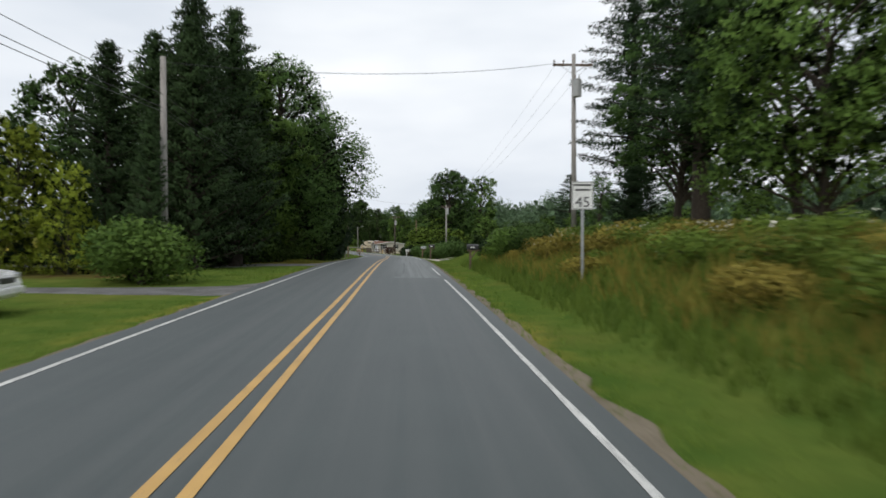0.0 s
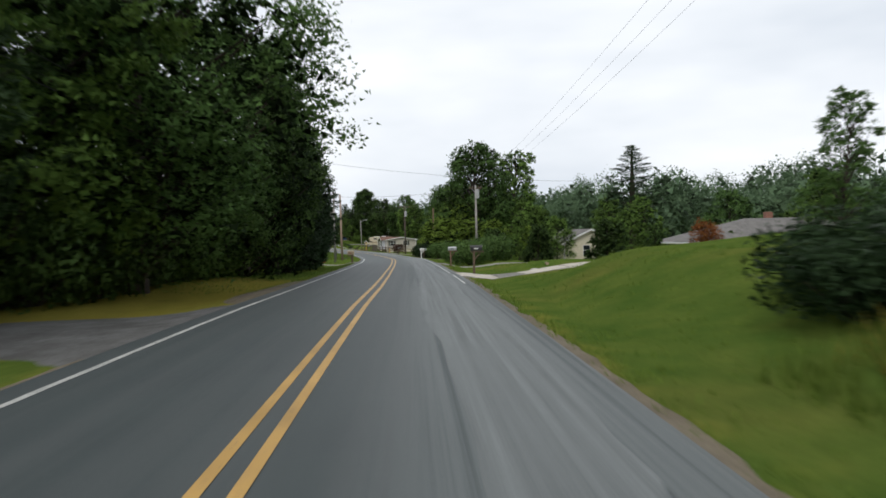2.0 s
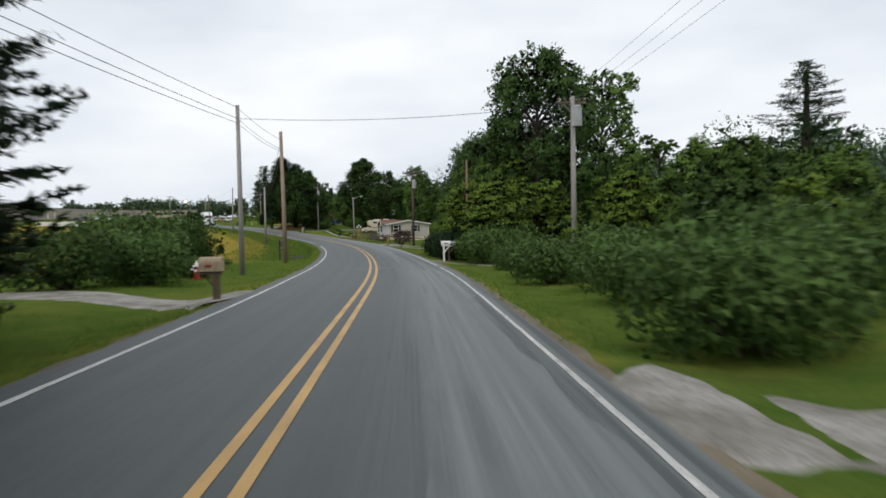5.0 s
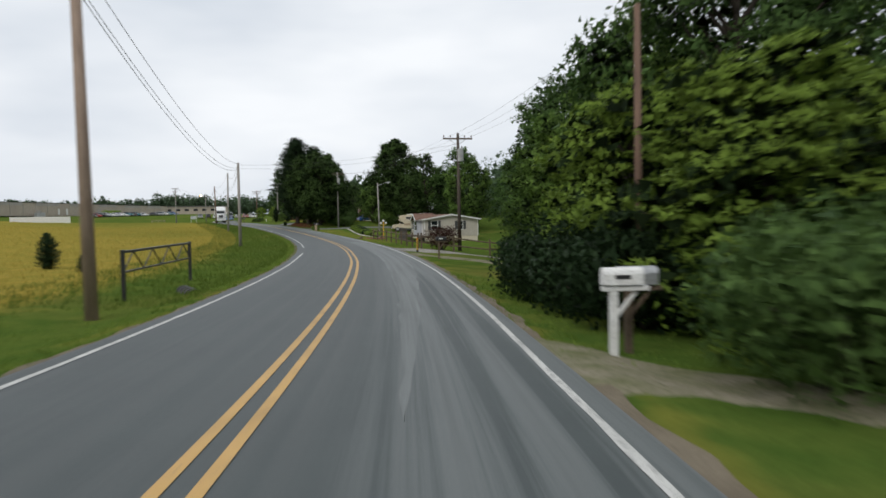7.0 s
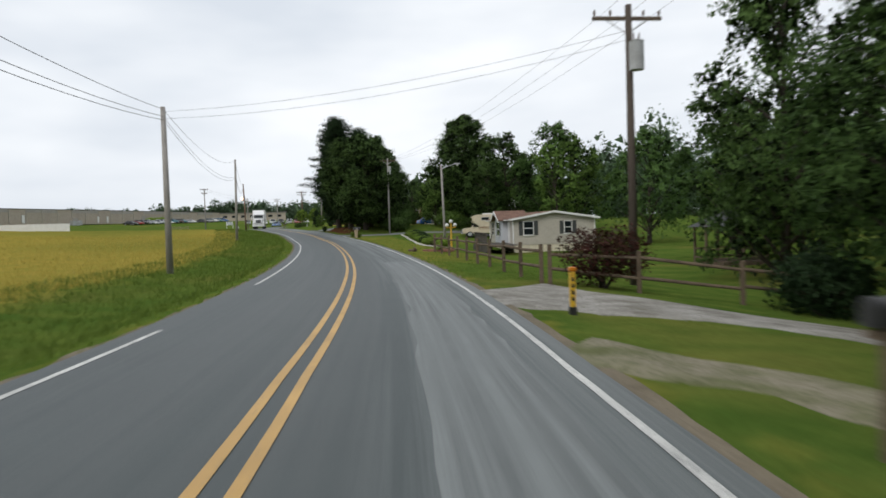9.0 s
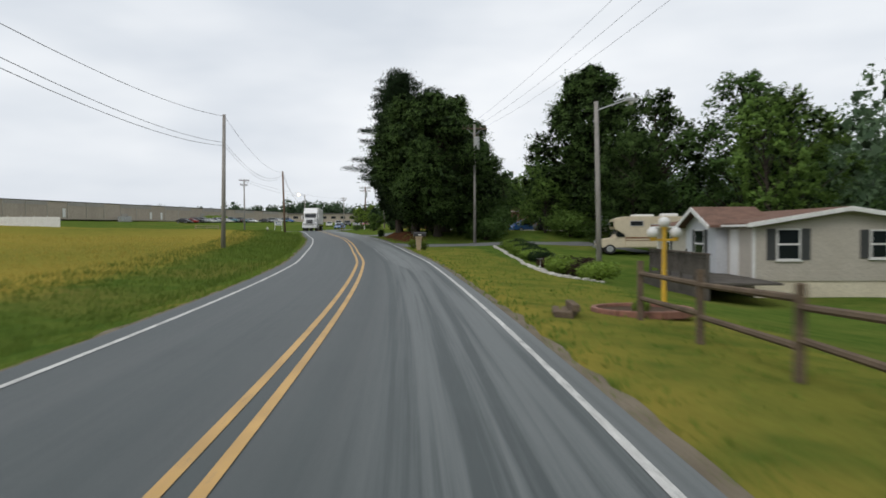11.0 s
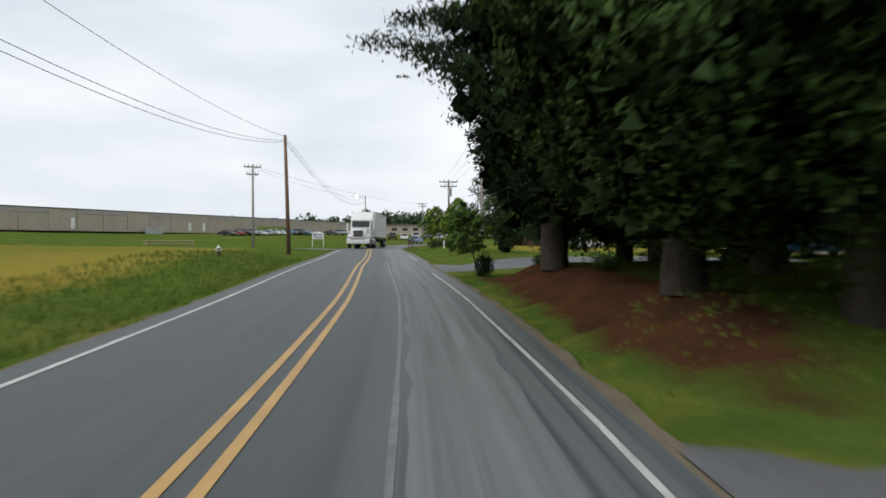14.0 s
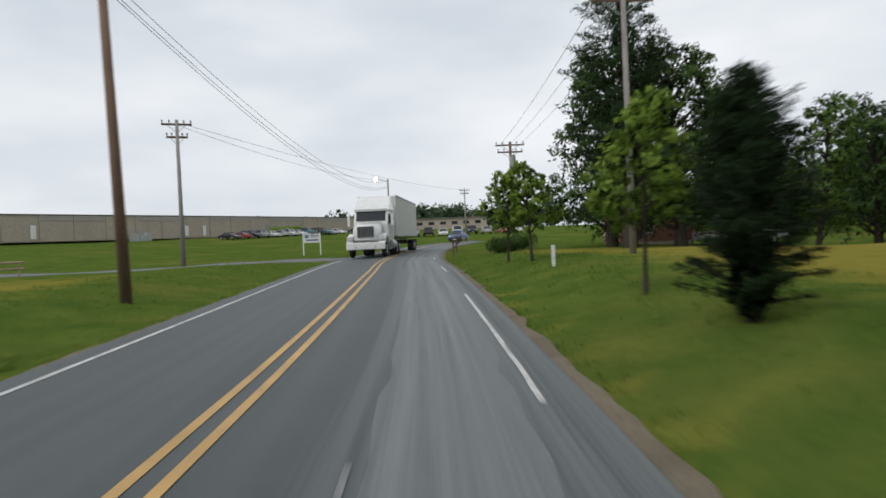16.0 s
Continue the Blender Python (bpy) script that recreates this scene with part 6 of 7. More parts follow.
for k in range(31):
    part("skirting_board", box(B(), (-5.85 + 0.295 * k, 1.3, 0.3), (0.27, 0.03, 0.8 - 0.04 * (k % 3))), DECK_WOOD, deck)
for x in (-6.0, -4.4, -2.8, -1.2, 0.4, 1.95):
    part("post", box(B(), (x, 1.25, 0.85), (0.1, 0.1, 1.8), 0.01), DECK_WOOD, deck)
for z in (0.98, 1.66):
    part("railing", box(B(), (-2.0, 1.25, z), (8.0, 0.05, 0.1), 0.01), DECK_WOOD, deck)
part("hand_rail", box(B(), (-2.0, 1.25, 1.75), (8.1, 0.18, 0.05), 0.01), POLE_DARK, deck)
for k in range(45):
    part("baluster", box(B(), (-5.9 + 0.175 * k, 1.25, 1.32), (0.045, 0.045, 0.62)), DECK_WOOD, deck)
for k in range(4):
    part("step", box(B(), (2.2 + 0.28 * k, 0.3, 0.6 - 0.17 * k), (0.3, 1.3, 0.05), 0.006), DECK_WOOD, deck)
for y in (-0.35, 0.95):
    part("stringer", box(B(), (2.65, y, 0.3), (1.5, 0.05, 0.24), 0.006, Matrix.Rotation(0.54, 4, "Y")), DECK_WOOD, deck)
    part("stair_rail", box(B(), (2.65, y, 1.3), (1.6, 0.06, 0.08), 0.006, Matrix.Rotation(0.54, 4, "Y")), DECK_WOOD, deck)
    part("stair_post", box(B(), (3.25, y, 0.45), (0.09, 0.09, 1.1), 0.008), DECK_WOOD, deck)

house("cream_house", stand(118, 22.7, 96), 7.5, 6.4, 2.3, 1.4, SIDING_CREAM, ROOF_GREY, "cream gabled house with a grey roof behind trees", 0.3,
      [("l", 0.5, 1.4, 0.9, 1.2, False), ("l", -2.0, 1.4, 0.8, 1.2, False), ("b", 0.5, 1.4, 0.9, 1.2, False), ("b", -2.2, 1.4, 0.9, 1.2, False)], "l")
porch_house = thing("porch_house", stand(97.8, 36.6, 2, -0.85), "white house with a railed corner porch under a grey hipped roof", "house", "houses")
part("wall", box(B(), (0.2, 0, 1.5), (13.6, 8.0, 2.9)), WHITE_PAINT, porch_house)
hip = B()
eave = [hip.verts.new(p) for p in ((-11.4, -4.7, 2.72), (7.6, -4.7, 2.72), (7.6, 4.7, 2.72), (-11.4, 4.7, 2.72))]
edge = [hip.verts.new((v.co.x, v.co.y, 2.86)) for v in eave]
ridge = [hip.verts.new(p) for p in ((-4.6, 0, 4.85), (2.8, 0, 4.85))]
hip.faces.new(eave[::-1])
for i in range(4):
    hip.faces.new((eave[i], eave[(i + 1) % 4], edge[(i + 1) % 4], edge[i]))
for ring in ((edge[0], edge[1], ridge[1], ridge[0]), (edge[1], edge[2], ridge[1]), (edge[2], edge[3], ridge[0], ridge[1]), (edge[3], edge[0], ridge[0])):
    hip.faces.new(ring)
bmesh.ops.recalc_face_normals(hip, faces=hip.faces)
roof_ = part("roof", hip, ROOF_GREY, porch_house)
for (a0, b0) in (((-11.45, -4.75), (7.65, -4.75)), ((-11.45, -4.75), (-11.45, 4.75))):
    part("gutter", box(B(), ((a0[0] + b0[0]) / 2, (a0[1] + b0[1]) / 2, 2.78), (max(0.1, b0[0] - a0[0]), max(0.1, b0[1] - a0[1]), 0.14), 0.02), WHITE_PAINT, roof_)
part("chimney", box(B(), (-2.0, 0.4, 4.9), (0.6, 0.6, 1.0), 0.02), BRICK_RED, roof_)
for x in (-4.2, -0.6, 3.6):
    window_part(porch_house, x, -4.0, 1.75, 0.95, 1.35, "y", False, -1)
for y in (-2.2, 1.4):
    window_part(porch_house, -6.6, y, 1.75, 0.95, 1.35, "x", False, -1)
part("porch_floor", box(B(), (-8.9, 0, 0.25), (4.4, 8.2, 0.6), 0.02), CONCRETE, porch_house)
for x, y in ((-11.0, -4.0), (-11.0, -2.0), (-11.0, 0.0), (-11.0, 2.0), (-11.0, 4.0), (-9.2, -4.0), (-7.4, -4.0)):
    part("porch_post", box(B(), (x, y, 1.64), (0.14, 0.14, 2.2), 0.012), WHITE_PAINT, porch_house)
for z in (0.75, 1.25):
    part("porch_rail", box(B(), (-11.0, 0, z), (0.06, 7.9, 0.08), 0.008), WHITE_PAINT, porch_house)
    part("porch_rail", box(B(), (-9.2, -4.0, z), (3.5, 0.06, 0.08), 0.008), WHITE_PAINT, porch_house)
for k in range(20):
    part("baluster", box(B(), (-11.0, -3.8 + 0.4 * k, 1.0), (0.04, 0.04, 0.5)), WHITE_PAINT, porch_house)
house("siding_house", stand(246, 27, 90), 9, 7, 2.5, 1.4, SIDING_GREY, ROOF_GREY, "pale grey sided house half hidden by shrubs", 0.4, [("f", -2, 1.4, 0.9, 1.2, True), ("f", 2, 1.4, 0.9, 1.2, True), ("l", 0, 1.4, 0.9, 1.2, False)], "")
house("brick_house", stand(272.5, 31, 90), 13, 8, 2.6, 1.8, BRICK_RED, ROOF_BROWN, "red brick house behind trees", 0.3, [("f", -4, 1.4, 1.1, 1.3, False), ("f", 0, 1.4, 1.1, 1.3, False), ("f", 4, 1.4, 1.1, 1.3, False), ("l", 0, 1.4, 0.9, 1.2, False)], "")
house("far_brick_house", stand(323, 20.5, 80), 10, 7, 2.5, 1.5, BRICK_RED, ROOF_GREY, "low brick house behind lawn trees", 0.2, [("f", -2.5, 1.3, 1.0, 1.2, False), ("f", 2.5, 1.3, 1.0, 1.2, False), ("l", 0, 1.3, 0.9, 1.2, False)], "")

gz = thing("gazebo", stand(182, 22.2, 20), "six-sided dark timber gazebo on a lawn, roof coloured shade-dark", "gazebo")
for k in range(6):
    a = math.pi / 3 * k
    x, y = 2.0 * math.cos(a), 2.0 * math.sin(a)
    x2, y2 = 2.0 * math.cos(a + math.pi / 3), 2.0 * math.sin(a + math.pi / 3)
    part("post", box(B(), (x, y, 1.1), (0.12, 0.12, 2.3), 0.012), WOOD_OLD, gz)
    for z in (0.35, 0.85):
        part("rail", tube(B(), (x, y, z), (x2, y2, z), 0.04, 0.04, 6), WOOD_OLD, gz)
part("floor", tube(B(), (0, 0, -0.1), (0, 0, 0.15), 2.15, 2.15, 6), WOOD_OLD, gz)
# deep shade under the trees is put into the roof's dark colour
part("roof", tube(B(), (0, 0, 2.15), (0, 0, 3.1), 2.5, 0.12, 6), SHUTTER, gz)
part("finial", tube(B(), (0, 0, 3.08), (0, 0, 3.4), 0.09, 0.02, 8), WOOD_OLD, gz)

# ---- vehicles ----


def wheel(parent, x, y, r, w=0.22, rim=STEEL):
    s = 1 if x > 0 else -1
    tyre = tube(B(), (x - w / 2, y, r), (x + w / 2, y, r), r, r, 24)
    edges = [e for e in tyre.edges if len(e.link_faces) == 2 and e.calc_face_angle(0) > 1]
    bmesh.ops.bevel(tyre, geom=edges, offset=r * 0.14, segments=2, affect="EDGES")
    wh = part("wheel", tyre, RUBBER, parent)
    part("rim", tube(B(), (x + s * (w / 2 - 0.03), y, r), (x + s * (w / 2 + 0.012), y, r), r * 0.62, r * 0.55, 20), rim, wh)
    part("hub", tube(B(), (x + s * w / 2, y, r), (x + s * (w / 2 + 0.03), y, r), r * 0.2, r * 0.16, 10), TANK, wh)


CAR_SHAPE = {
    # half-length outline (y, z) of the body, of the cabin; front at +y
    "sedan": ([(-2.3, 0.3), (2.25, 0.28), (2.32, 0.5), (2.2, 0.68), (1.1, 0.88), (-1.5, 0.92), (-2.3, 0.86), (-2.38, 0.55)], [(1.2, 0.86), (0.35, 1.38), (-0.75, 1.42), (-1.75, 0.9)], 1.78, 0.31),
    "suv": ([(-2.25, 0.4), (2.25, 0.36), (2.3, 0.6), (2.2, 0.9), (1.15, 1.05), (-2.2, 1.08), (-2.3, 0.7)], [(1.2, 1.02), (0.5, 1.62), (-1.9, 1.68), (-2.2, 1.05)], 1.85, 0.36),
    "pickup": ([(-2.8, 0.5), (2.6, 0.45), (2.7, 0.7), (2.6, 1.0), (1.3, 1.1), (-2.8, 1.08), (-2.85, 0.7)], [(1.3, 1.08), (0.7, 1.72), (-0.55, 1.74), (-0.75, 1.08)], 1.9, 0.38),
}


def car(m, colour, shape, label):
    body, cabin, w, r = CAR_SHAPE[shape]
    t = thing("pickup_truck" if shape == "pickup" else "car", m, label, "pickup truck" if shape == "pickup" else "car", "parked vehicles")
    pm = CAR_PAINT[colour]
    bm = slab(B(), body, -w / 2, w / 2, 0.06)
    bmesh.ops.bevel(bm, geom=[e for e in bm.edges], offset=0.05, segments=2, affect="EDGES")
    part("body", bm, pm, t)
    low = slab(B(), cabin, -w / 2 + 0.06, w / 2 - 0.06, 0.22)
    g = part("glasshouse", low, GLASS, t, "dark window glass")
    (y0, _), (y1, z1), (y2, z2), (y3, _) = cabin
    part("roof", box(B(), (0, (y1 + y2) / 2, (z1 + z2) / 2), (w - 0.5, y1 - y2 + 0.12, 0.06), 0.025), pm, g)
    for k in (-1, 1):
        for a, b in ((cabin[0], cabin[1]), (cabin[3], cabin[2])):
            part("pillar", tube(B(), (k * (w / 2 - 0.09), a[0], a[1]), (k * (w / 2 - 0.27), b[0], b[1]), 0.045, 0.045, 6), pm, g)
        part("pillar", tube(B(), (k * (w / 2 - 0.07), (y1 + y2) / 2, cabin[0][1]), (k * (w / 2 - 0.26), (y1 + y2) / 2, z1), 0.04, 0.04, 6), pm, g)
        front, rear = max(y for y, _ in body), min(y for y, _ in body)
        hz = body[3][1] - 0.08
        part("headlight", box(B(), (k * (w / 2 - 0.3), front - 0.1, hz), (0.36, 0.16, 0.13), 0.03), HEADLIGHT, t)
        part("tail_light", box(B(), (k * (w / 2 - 0.2), rear + 0.04, hz + 0.08), (0.24, 0.1, 0.16), 0.03), RED_PAINT, t)
        part("mirror", box(B(), (k * (w / 2 + 0.07), cabin[0][0] - 0.25, cabin[0][1] + 0.1), (0.16, 0.08, 0.12), 0.03), pm, t)
    part("grille", box(B(), (0, max(y for y, _ in body) - 0.04, body[3][1] - 0.16), (w * 0.45, 0.08, 0.12), 0.015), BLACK, t)
    part("bumper", box(B(), (0, max(y for y, _ in body) - 0.02, body[0][1] + 0.12), (w * 0.94, 0.14, 0.16), 0.04), TANK if shape == "pickup" else pm, t)
    part("number_plate", box(B(), (0, max(y for y, _ in body) + 0.055, body[0][1] + 0.13), (0.32, 0.012, 0.11), 0.003), WHITE_PAINT, t)
    if shape == "pickup":
        part("load_bed", box(B(), (0, -1.8, 1.06), (w - 0.22, 1.85, 0.06)), BLACK, t)
    for x in (-w / 2 + 0.1, w / 2 - 0.1):
        for y in (body[0][0] * 0.62, body[1][0] * 0.63):
            wheel(t, x, y, r)
    return t


car(stand(15.2, -8.95, -80), "white", "suv", "white car nosing out of a grassy drive")
work_truck = car(stand(304.5, 22.3, -88), "white", "pickup", "white pickup truck with a ladder rack, parked on grass")
rack = part("ladder_rack", tube(B(), (-0.8, -2.7, 1.95), (-0.8, 0.9, 1.95), 0.03, 0.03, 6), STEEL, work_truck)
part("side_rail", tube(B(), (0.8, -2.7, 1.95), (0.8, 0.9, 1.95), 0.03, 0.03, 6), STEEL, rack)
for y in (-2.6, -0.9):
    for x in (-0.8, 0.8):
        part("upright", tube(B(), (x, y, 1.0), (x, y, 1.95), 0.03, 0.03, 6), STEEL, rack)
    part("cross_bar", tube(B(), (-0.8, y, 1.96), (0.8, y, 1.96), 0.03, 0.03, 6), STEEL, rack)
part("ladder", box(B(), (-0.35, -0.9, 2.03), (0.4, 4.4, 0.08), 0.02), RED_PAINT, rack)
part("pipe", tube(B(), (0.3, -2.9, 2.05), (0.3, 1.4, 2.05), 0.06, 0.06, 8), WHITE_PAINT, rack)
car(stand(311.2, 42.6, -88), "red", "sedan", "red car parked under a carport")
carport = thing("carport", stand(311, 42.0, -88), "open carport on tan posts under dark trees", "carport")
for x in (-1.7, 1.7):
    for y in (-3.0, -1.6, 3.0):
        part("post", box(B(), (x, y, 1.05), (0.24, 0.24, 2.2), 0.015), TAN_POST, carport)
part("roof", box(B(), (0, 0, 2.2), (4.0, 6.8, 0.1), 0.02), ROOF_GREY, carport)
car(stand(247, 22, -95), "black", "suv", "dark car parked under trees")
car(stand(262, 24, -85), "blue", "sedan", "dark blue car parked on a shaded yard")
bs = along([-95.2], [343.0])[0][0]
car(stand(float(bs), -1.4, 180, 0.1), "blue", "sedan", "blue car on the far bend of the road")

first = {}
lot = [((-155.3, 362), (-153.6, 397), 13), ((-117.6, 369), (-101, 377.5), 8), ((-152.8, 405), (-151.5, 419), 5)]
looks = ["black", "red", "black", "silver", "white", "silver", "white", "white", "teal", "black", "teal", "silver", "white", "silver", "black", "white", "white", "black", "silver", "red", "white", "black", "silver", "white", "teal", "blue"]
shapes = ["sedan", "sedan", "suv", "suv", "sedan", "sedan", "suv", "sedan", "pickup", "suv", "suv", "sedan", "sedan", "suv", "suv", "sedan", "pickup", "suv", "sedan", "sedan", "suv", "sedan", "suv", "suv", "sedan", "suv"]
i = 0
for (ax, ay), (bx, by), n in lot:
    for k in range(n):
        x, y = ax + (bx - ax) * k / (n - 1), ay + (by - ay) * k / (n - 1)
        m = pose(x, y, ground_at(x, y) - 0.02, 0, 0, (208 if x > -120 else 272) + (k * 37) % 9 - 4 + (180 if k % 4 == 1 else 0))
        key = (looks[i], shapes[i])
        if key in first:
            copy_thing(first[key], m)
        else:
            first[key] = car(m, *key, "%s %s parked in a row" % (key[0], {"sedan": "saloon car", "suv": "estate car", "pickup": "pickup truck"}[key[1]]))
        i += 1


def camper(m):
    t = thing("camper_van", m, "cream camper van with brown stripes, parked on a drive", "camper van")
    w = 2.3
    bm = slab(B(), [(-3.6, 0.55), (1.5, 0.5), (1.5, 1.5), (2.2, 1.95), (2.25, 2.7), (1.6, 2.95), (-3.5, 2.95), (-3.65, 2.7)], -w / 2, w / 2)
    bmesh.ops.bevel(bm, geom=list(bm.edges), offset=0.06, segments=2, affect="EDGES")
    part("body", bm, CREAM_PAINT, t)
    nose = slab(B(), [(1.4, 0.5), (3.2, 0.5), (3.3, 0.8), (3.2, 1.15), (2.2, 1.28), (1.75, 1.95), (1.4, 1.95)], -0.98, 0.98, 0.05)
    bmesh.ops.bevel(nose, geom=list(nose.edges), offset=0.05, segments=2, affect="EDGES")
    part("cab", nose, CREAM_PAINT, t)
    part("windscreen", box(B(), (0, 2.02, 1.62), (1.6, 0.05, 0.72), 0.02, Matrix.Rotation(-0.55, 4, "X")), GLASS, t)
    part("overcab_window", box(B(), (0, 2.24, 2.35), (1.5, 0.05, 0.4), 0.02), GLASS, t)
    part("grille", box(B(), (0, 3.27, 0.95), (1.1, 0.06, 0.26), 0.01), BLACK, t)
    part("bumper", box(B(), (0, 3.34, 0.55), (1.9, 0.12, 0.18), 0.03), STEEL, t)
    part("roof_unit", box(B(), (0, -1.6, 3.06), (0.9, 1.1, 0.26), 0.08), WHITE_PAINT, t)
    part("roof_box", box(B(), (0, 0.2, 3.03), (1.2, 1.4, 0.18), 0.06), WHITE_PAINT, t)
    for k in (-1, 1):
        x = k * (w / 2 + 0.004)
        part("stripe", box(B(), (x, -1.0, 1.28), (0.012, 5.0, 0.12)), BROWN_STRIPE, t)
        part("stripe", box(B(), (x, -1.0, 1.08), (0.012, 5.0, 0.05)), BROWN_STRIPE, t)
        for y, z, a, b in ((0.75, 2.4, 0.9, 0.42), (-0.7, 2.05, 1.1, 0.6), (-2.5, 2.1, 0.6, 0.5)):
            wp = part("window", box(B(), (x, y, z), (0.03, a, b), 0.01), STEEL, t)
            part("pane", box(B(), (x + k * 0.012, y, z), (0.02, a - 0.1, b - 0.1)), BROWN_STRIPE if y < 0 else GLASS, wp)
        part("cab_window", box(B(), (k * 0.985, 1.72, 1.6), (0.02, 0.6, 0.5), 0.01), GLASS, t)
        part("headlight", tube(B(), (k * 0.75, 3.26, 0.95), (k * 0.75, 3.33, 0.95), 0.11, 0.1, 14), HEADLIGHT, t)
        part("mirror", box(B(), (k * 1.2, 2.1, 1.55), (0.16, 0.06, 0.3), 0.02), BLACK, t)
        for y in (2.5, -1.9):
            wheel(t, k * 0.9, y, 0.41, 0.24)
    return t


van = camper(pose(-21.8, 226.2, ground_at(-22.8, 226.0) + 0.02, 0, 0, 102))
van.scale = (1.0, 1.0, 0.86)


def semi_truck(m):
    t = thing("semi_truck", m, "white semi truck with a long white box trailer", "truck")
    wp = CAR_PAINT["white"]
    hood = slab(B(), [(0.6, 1.0), (2.9, 0.95), (3.0, 1.25), (2.85, 1.95), (0.6, 2.25)], -0.85, 0.85, 0.12)
    bmesh.ops.bevel(hood, geom=list(hood.edges), offset=0.09, segments=3, affect="EDGES")
    part("hood", hood, wp, t, smooth=True)
    cab = slab(B(), [(-1.9, 0.95), (0.75, 0.95), (0.75, 2.2), (0.35, 3.0), (-1.9, 3.0)], -1.15, 1.15, 0.06)
    bmesh.ops.bevel(cab, geom=list(cab.edges), offset=0.06, segments=2, affect="EDGES")
    part("cab", cab, wp, t)
    fair = slab(B(), [(-1.9, 2.95), (0.25, 2.95), (-0.2, 3.35), (-1.2, 3.95), (-1.9, 4.0)], -1.2, 1.2, 0.1)
    bmesh.ops.bevel(fair, geom=list(fair.edges), offset=0.06, segments=2, affect="EDGES")
    part("roof_fairing", fair, wp, t)
    part("windscreen", box(B(), (0, 0.6, 2.62), (1.9, 0.04, 0.66), 0.02, Matrix.Rotation(0.46, 4, "X")), GLASS, t)
    part("sun_visor", box(B(), (0, 0.5, 3.08), (2.15, 0.26, 0.1), 0.02, Matrix.Rotation(-0.3, 4, "X")), wp, t)
    gr = part("grille", box(B(), (0, 2.98, 1.58), (1.06, 0.06, 0.72), 0.02), STEEL, t)
    for k in range(10):
        part("slat", box(B(), (-0.45 + 0.1 * k, 3.02, 1.58), (0.07, 0.03, 0.62)), BLACK, gr)
    part("bumper", box(B(), (0, 3.08, 0.72), (2.42, 0.22, 0.44), 0.06), wp, t)
    part("number_plate", box(B(), (0, 3.2, 0.74), (0.32, 0.012, 0.16)), WHITE_PAINT, t)
    for k in (-1, 1):
        fd = slab(B(), [(0.9, 0.85), (1.15, 1.3), (1.9, 1.5), (2.7, 1.3), (3.02, 0.9), (2.6, 0.9), (2.4, 1.2), (1.5, 1.2), (1.3, 0.85)], k * 0.8, k * 1.2)
        part("fender", fd, wp, t)
        part("headlight", box(B(), (k * 0.98, 2.98, 1.2), (0.4, 0.14, 0.24), 0.04), HEADLIGHT, t)
        part("fog_lamp", tube(B(), (k * 0.6, 3.18, 0.66), (k * 0.6, 3.21, 0.66), 0.08, 0.07, 12), HEADLIGHT, t)
        mr = part("mirror", box(B(), (k * 1.42, 0.8, 2.35), (0.16, 0.12, 0.75), 0.04), wp, t)
        part("bracket", tube(B(), (k * 1.12, 0.6, 2.65), (k * 1.42, 0.75, 2.65), 0.02, 0.02, 6), STEEL, mr)
        part("side_window", box(B(), (k * 1.14, 0.05, 2.45), (0.03, 0.8, 0.65), 0.01), GLASS, t)
        part("fuel_tank", tube(B(), (k * 1.0, -2.0, 0.75), (k * 1.0, -0.3, 0.75), 0.33, 0.33, 16), STEEL, t)
        part("exhaust_stack", tube(B(), (k * 1.02, -2.05, 1.2), (k * 1.02, -2.05, 3.9), 0.07, 0.07, 10), STEEL, t)
        wheel(t, k * 1.02, 2.05, 0.5, 0.28)
        for y in (-3.2, -4.5, -15.2, -16.5):
            wheel(t, k * 0.92, y, 0.5, 0.52)
    part("chassis", box(B(), (0, -2.2, 0.85), (0.8, 8.0, 0.22), 0.02), BLACK, t)
    tr = part("trailer", box(B(), (0, -9.8, 2.68), (2.58, 14.6, 2.78), 0.03), WHITE_PAINT, t, "white ribbed box trailer")
    for k in range(24):
        for x in (-1.3, 1.3):
            part("rib", box(B(), (x, -2.9 - 0.6 * k, 2.7), (0.02, 0.05, 2.6)), WHITE_PAINT, tr)
    for z in (1.3, 4.06):
        for x in (-1.3, 1.3):
            part("rail", box(B(), (x, -9.8, z), (0.05, 14.6, 0.1), 0.01), STEEL, tr)
    part("floor_beam", box(B(), (0, -9.8, 1.15), (1.1, 14.0, 0.18)), BLACK, tr)
    part("bogie", box(B(), (0, -15.9, 0.85), (1.2, 3.0, 0.35), 0.03), BLACK, tr)
    for k in (-1, 1):
        part("landing_leg", box(B(), (k * 0.9, -5.8, 0.75), (0.12, 0.12, 0.95), 0.01), STEEL, tr)
        part("mud_flap", box(B(), (k * 0.9, -17.3, 0.6), (0.6, 0.03, 0.8)), RUBBER, tr)
    return t


semi_truck(stand(305.5, -1.35, 177, 0.1))

# ---- warehouse and yard ----
WALL_X, WALL_Y0, BAY, BAYS = -168.0, 277.6, 6.6, 26
wlen = BAY * BAYS
wm = pose(WALL_X, WALL_Y0, 3.55, 0, 0, 90)
t = thing("warehouse", wm, "long low tan warehouse with a grey band under a flat roof", "warehouse")
part("wall", box(B(), (wlen / 2, 30, 2.1), (wlen, 60, 4.6)), WALL_TAN, t)
for k in range(BAYS):
    part("panel", box(B(), (BAY * (k + 0.5), -0.04, 1.55), (BAY - 0.3, 0.1, 3.3)), WALL_TAN, t)
    if k % 3 != 1:
        part("upper_panel", box(B(), (BAY * (k + 0.5), -0.05, 3.82), (BAY - 0.2, 0.12, 0.86)), WALL_GREY, t)
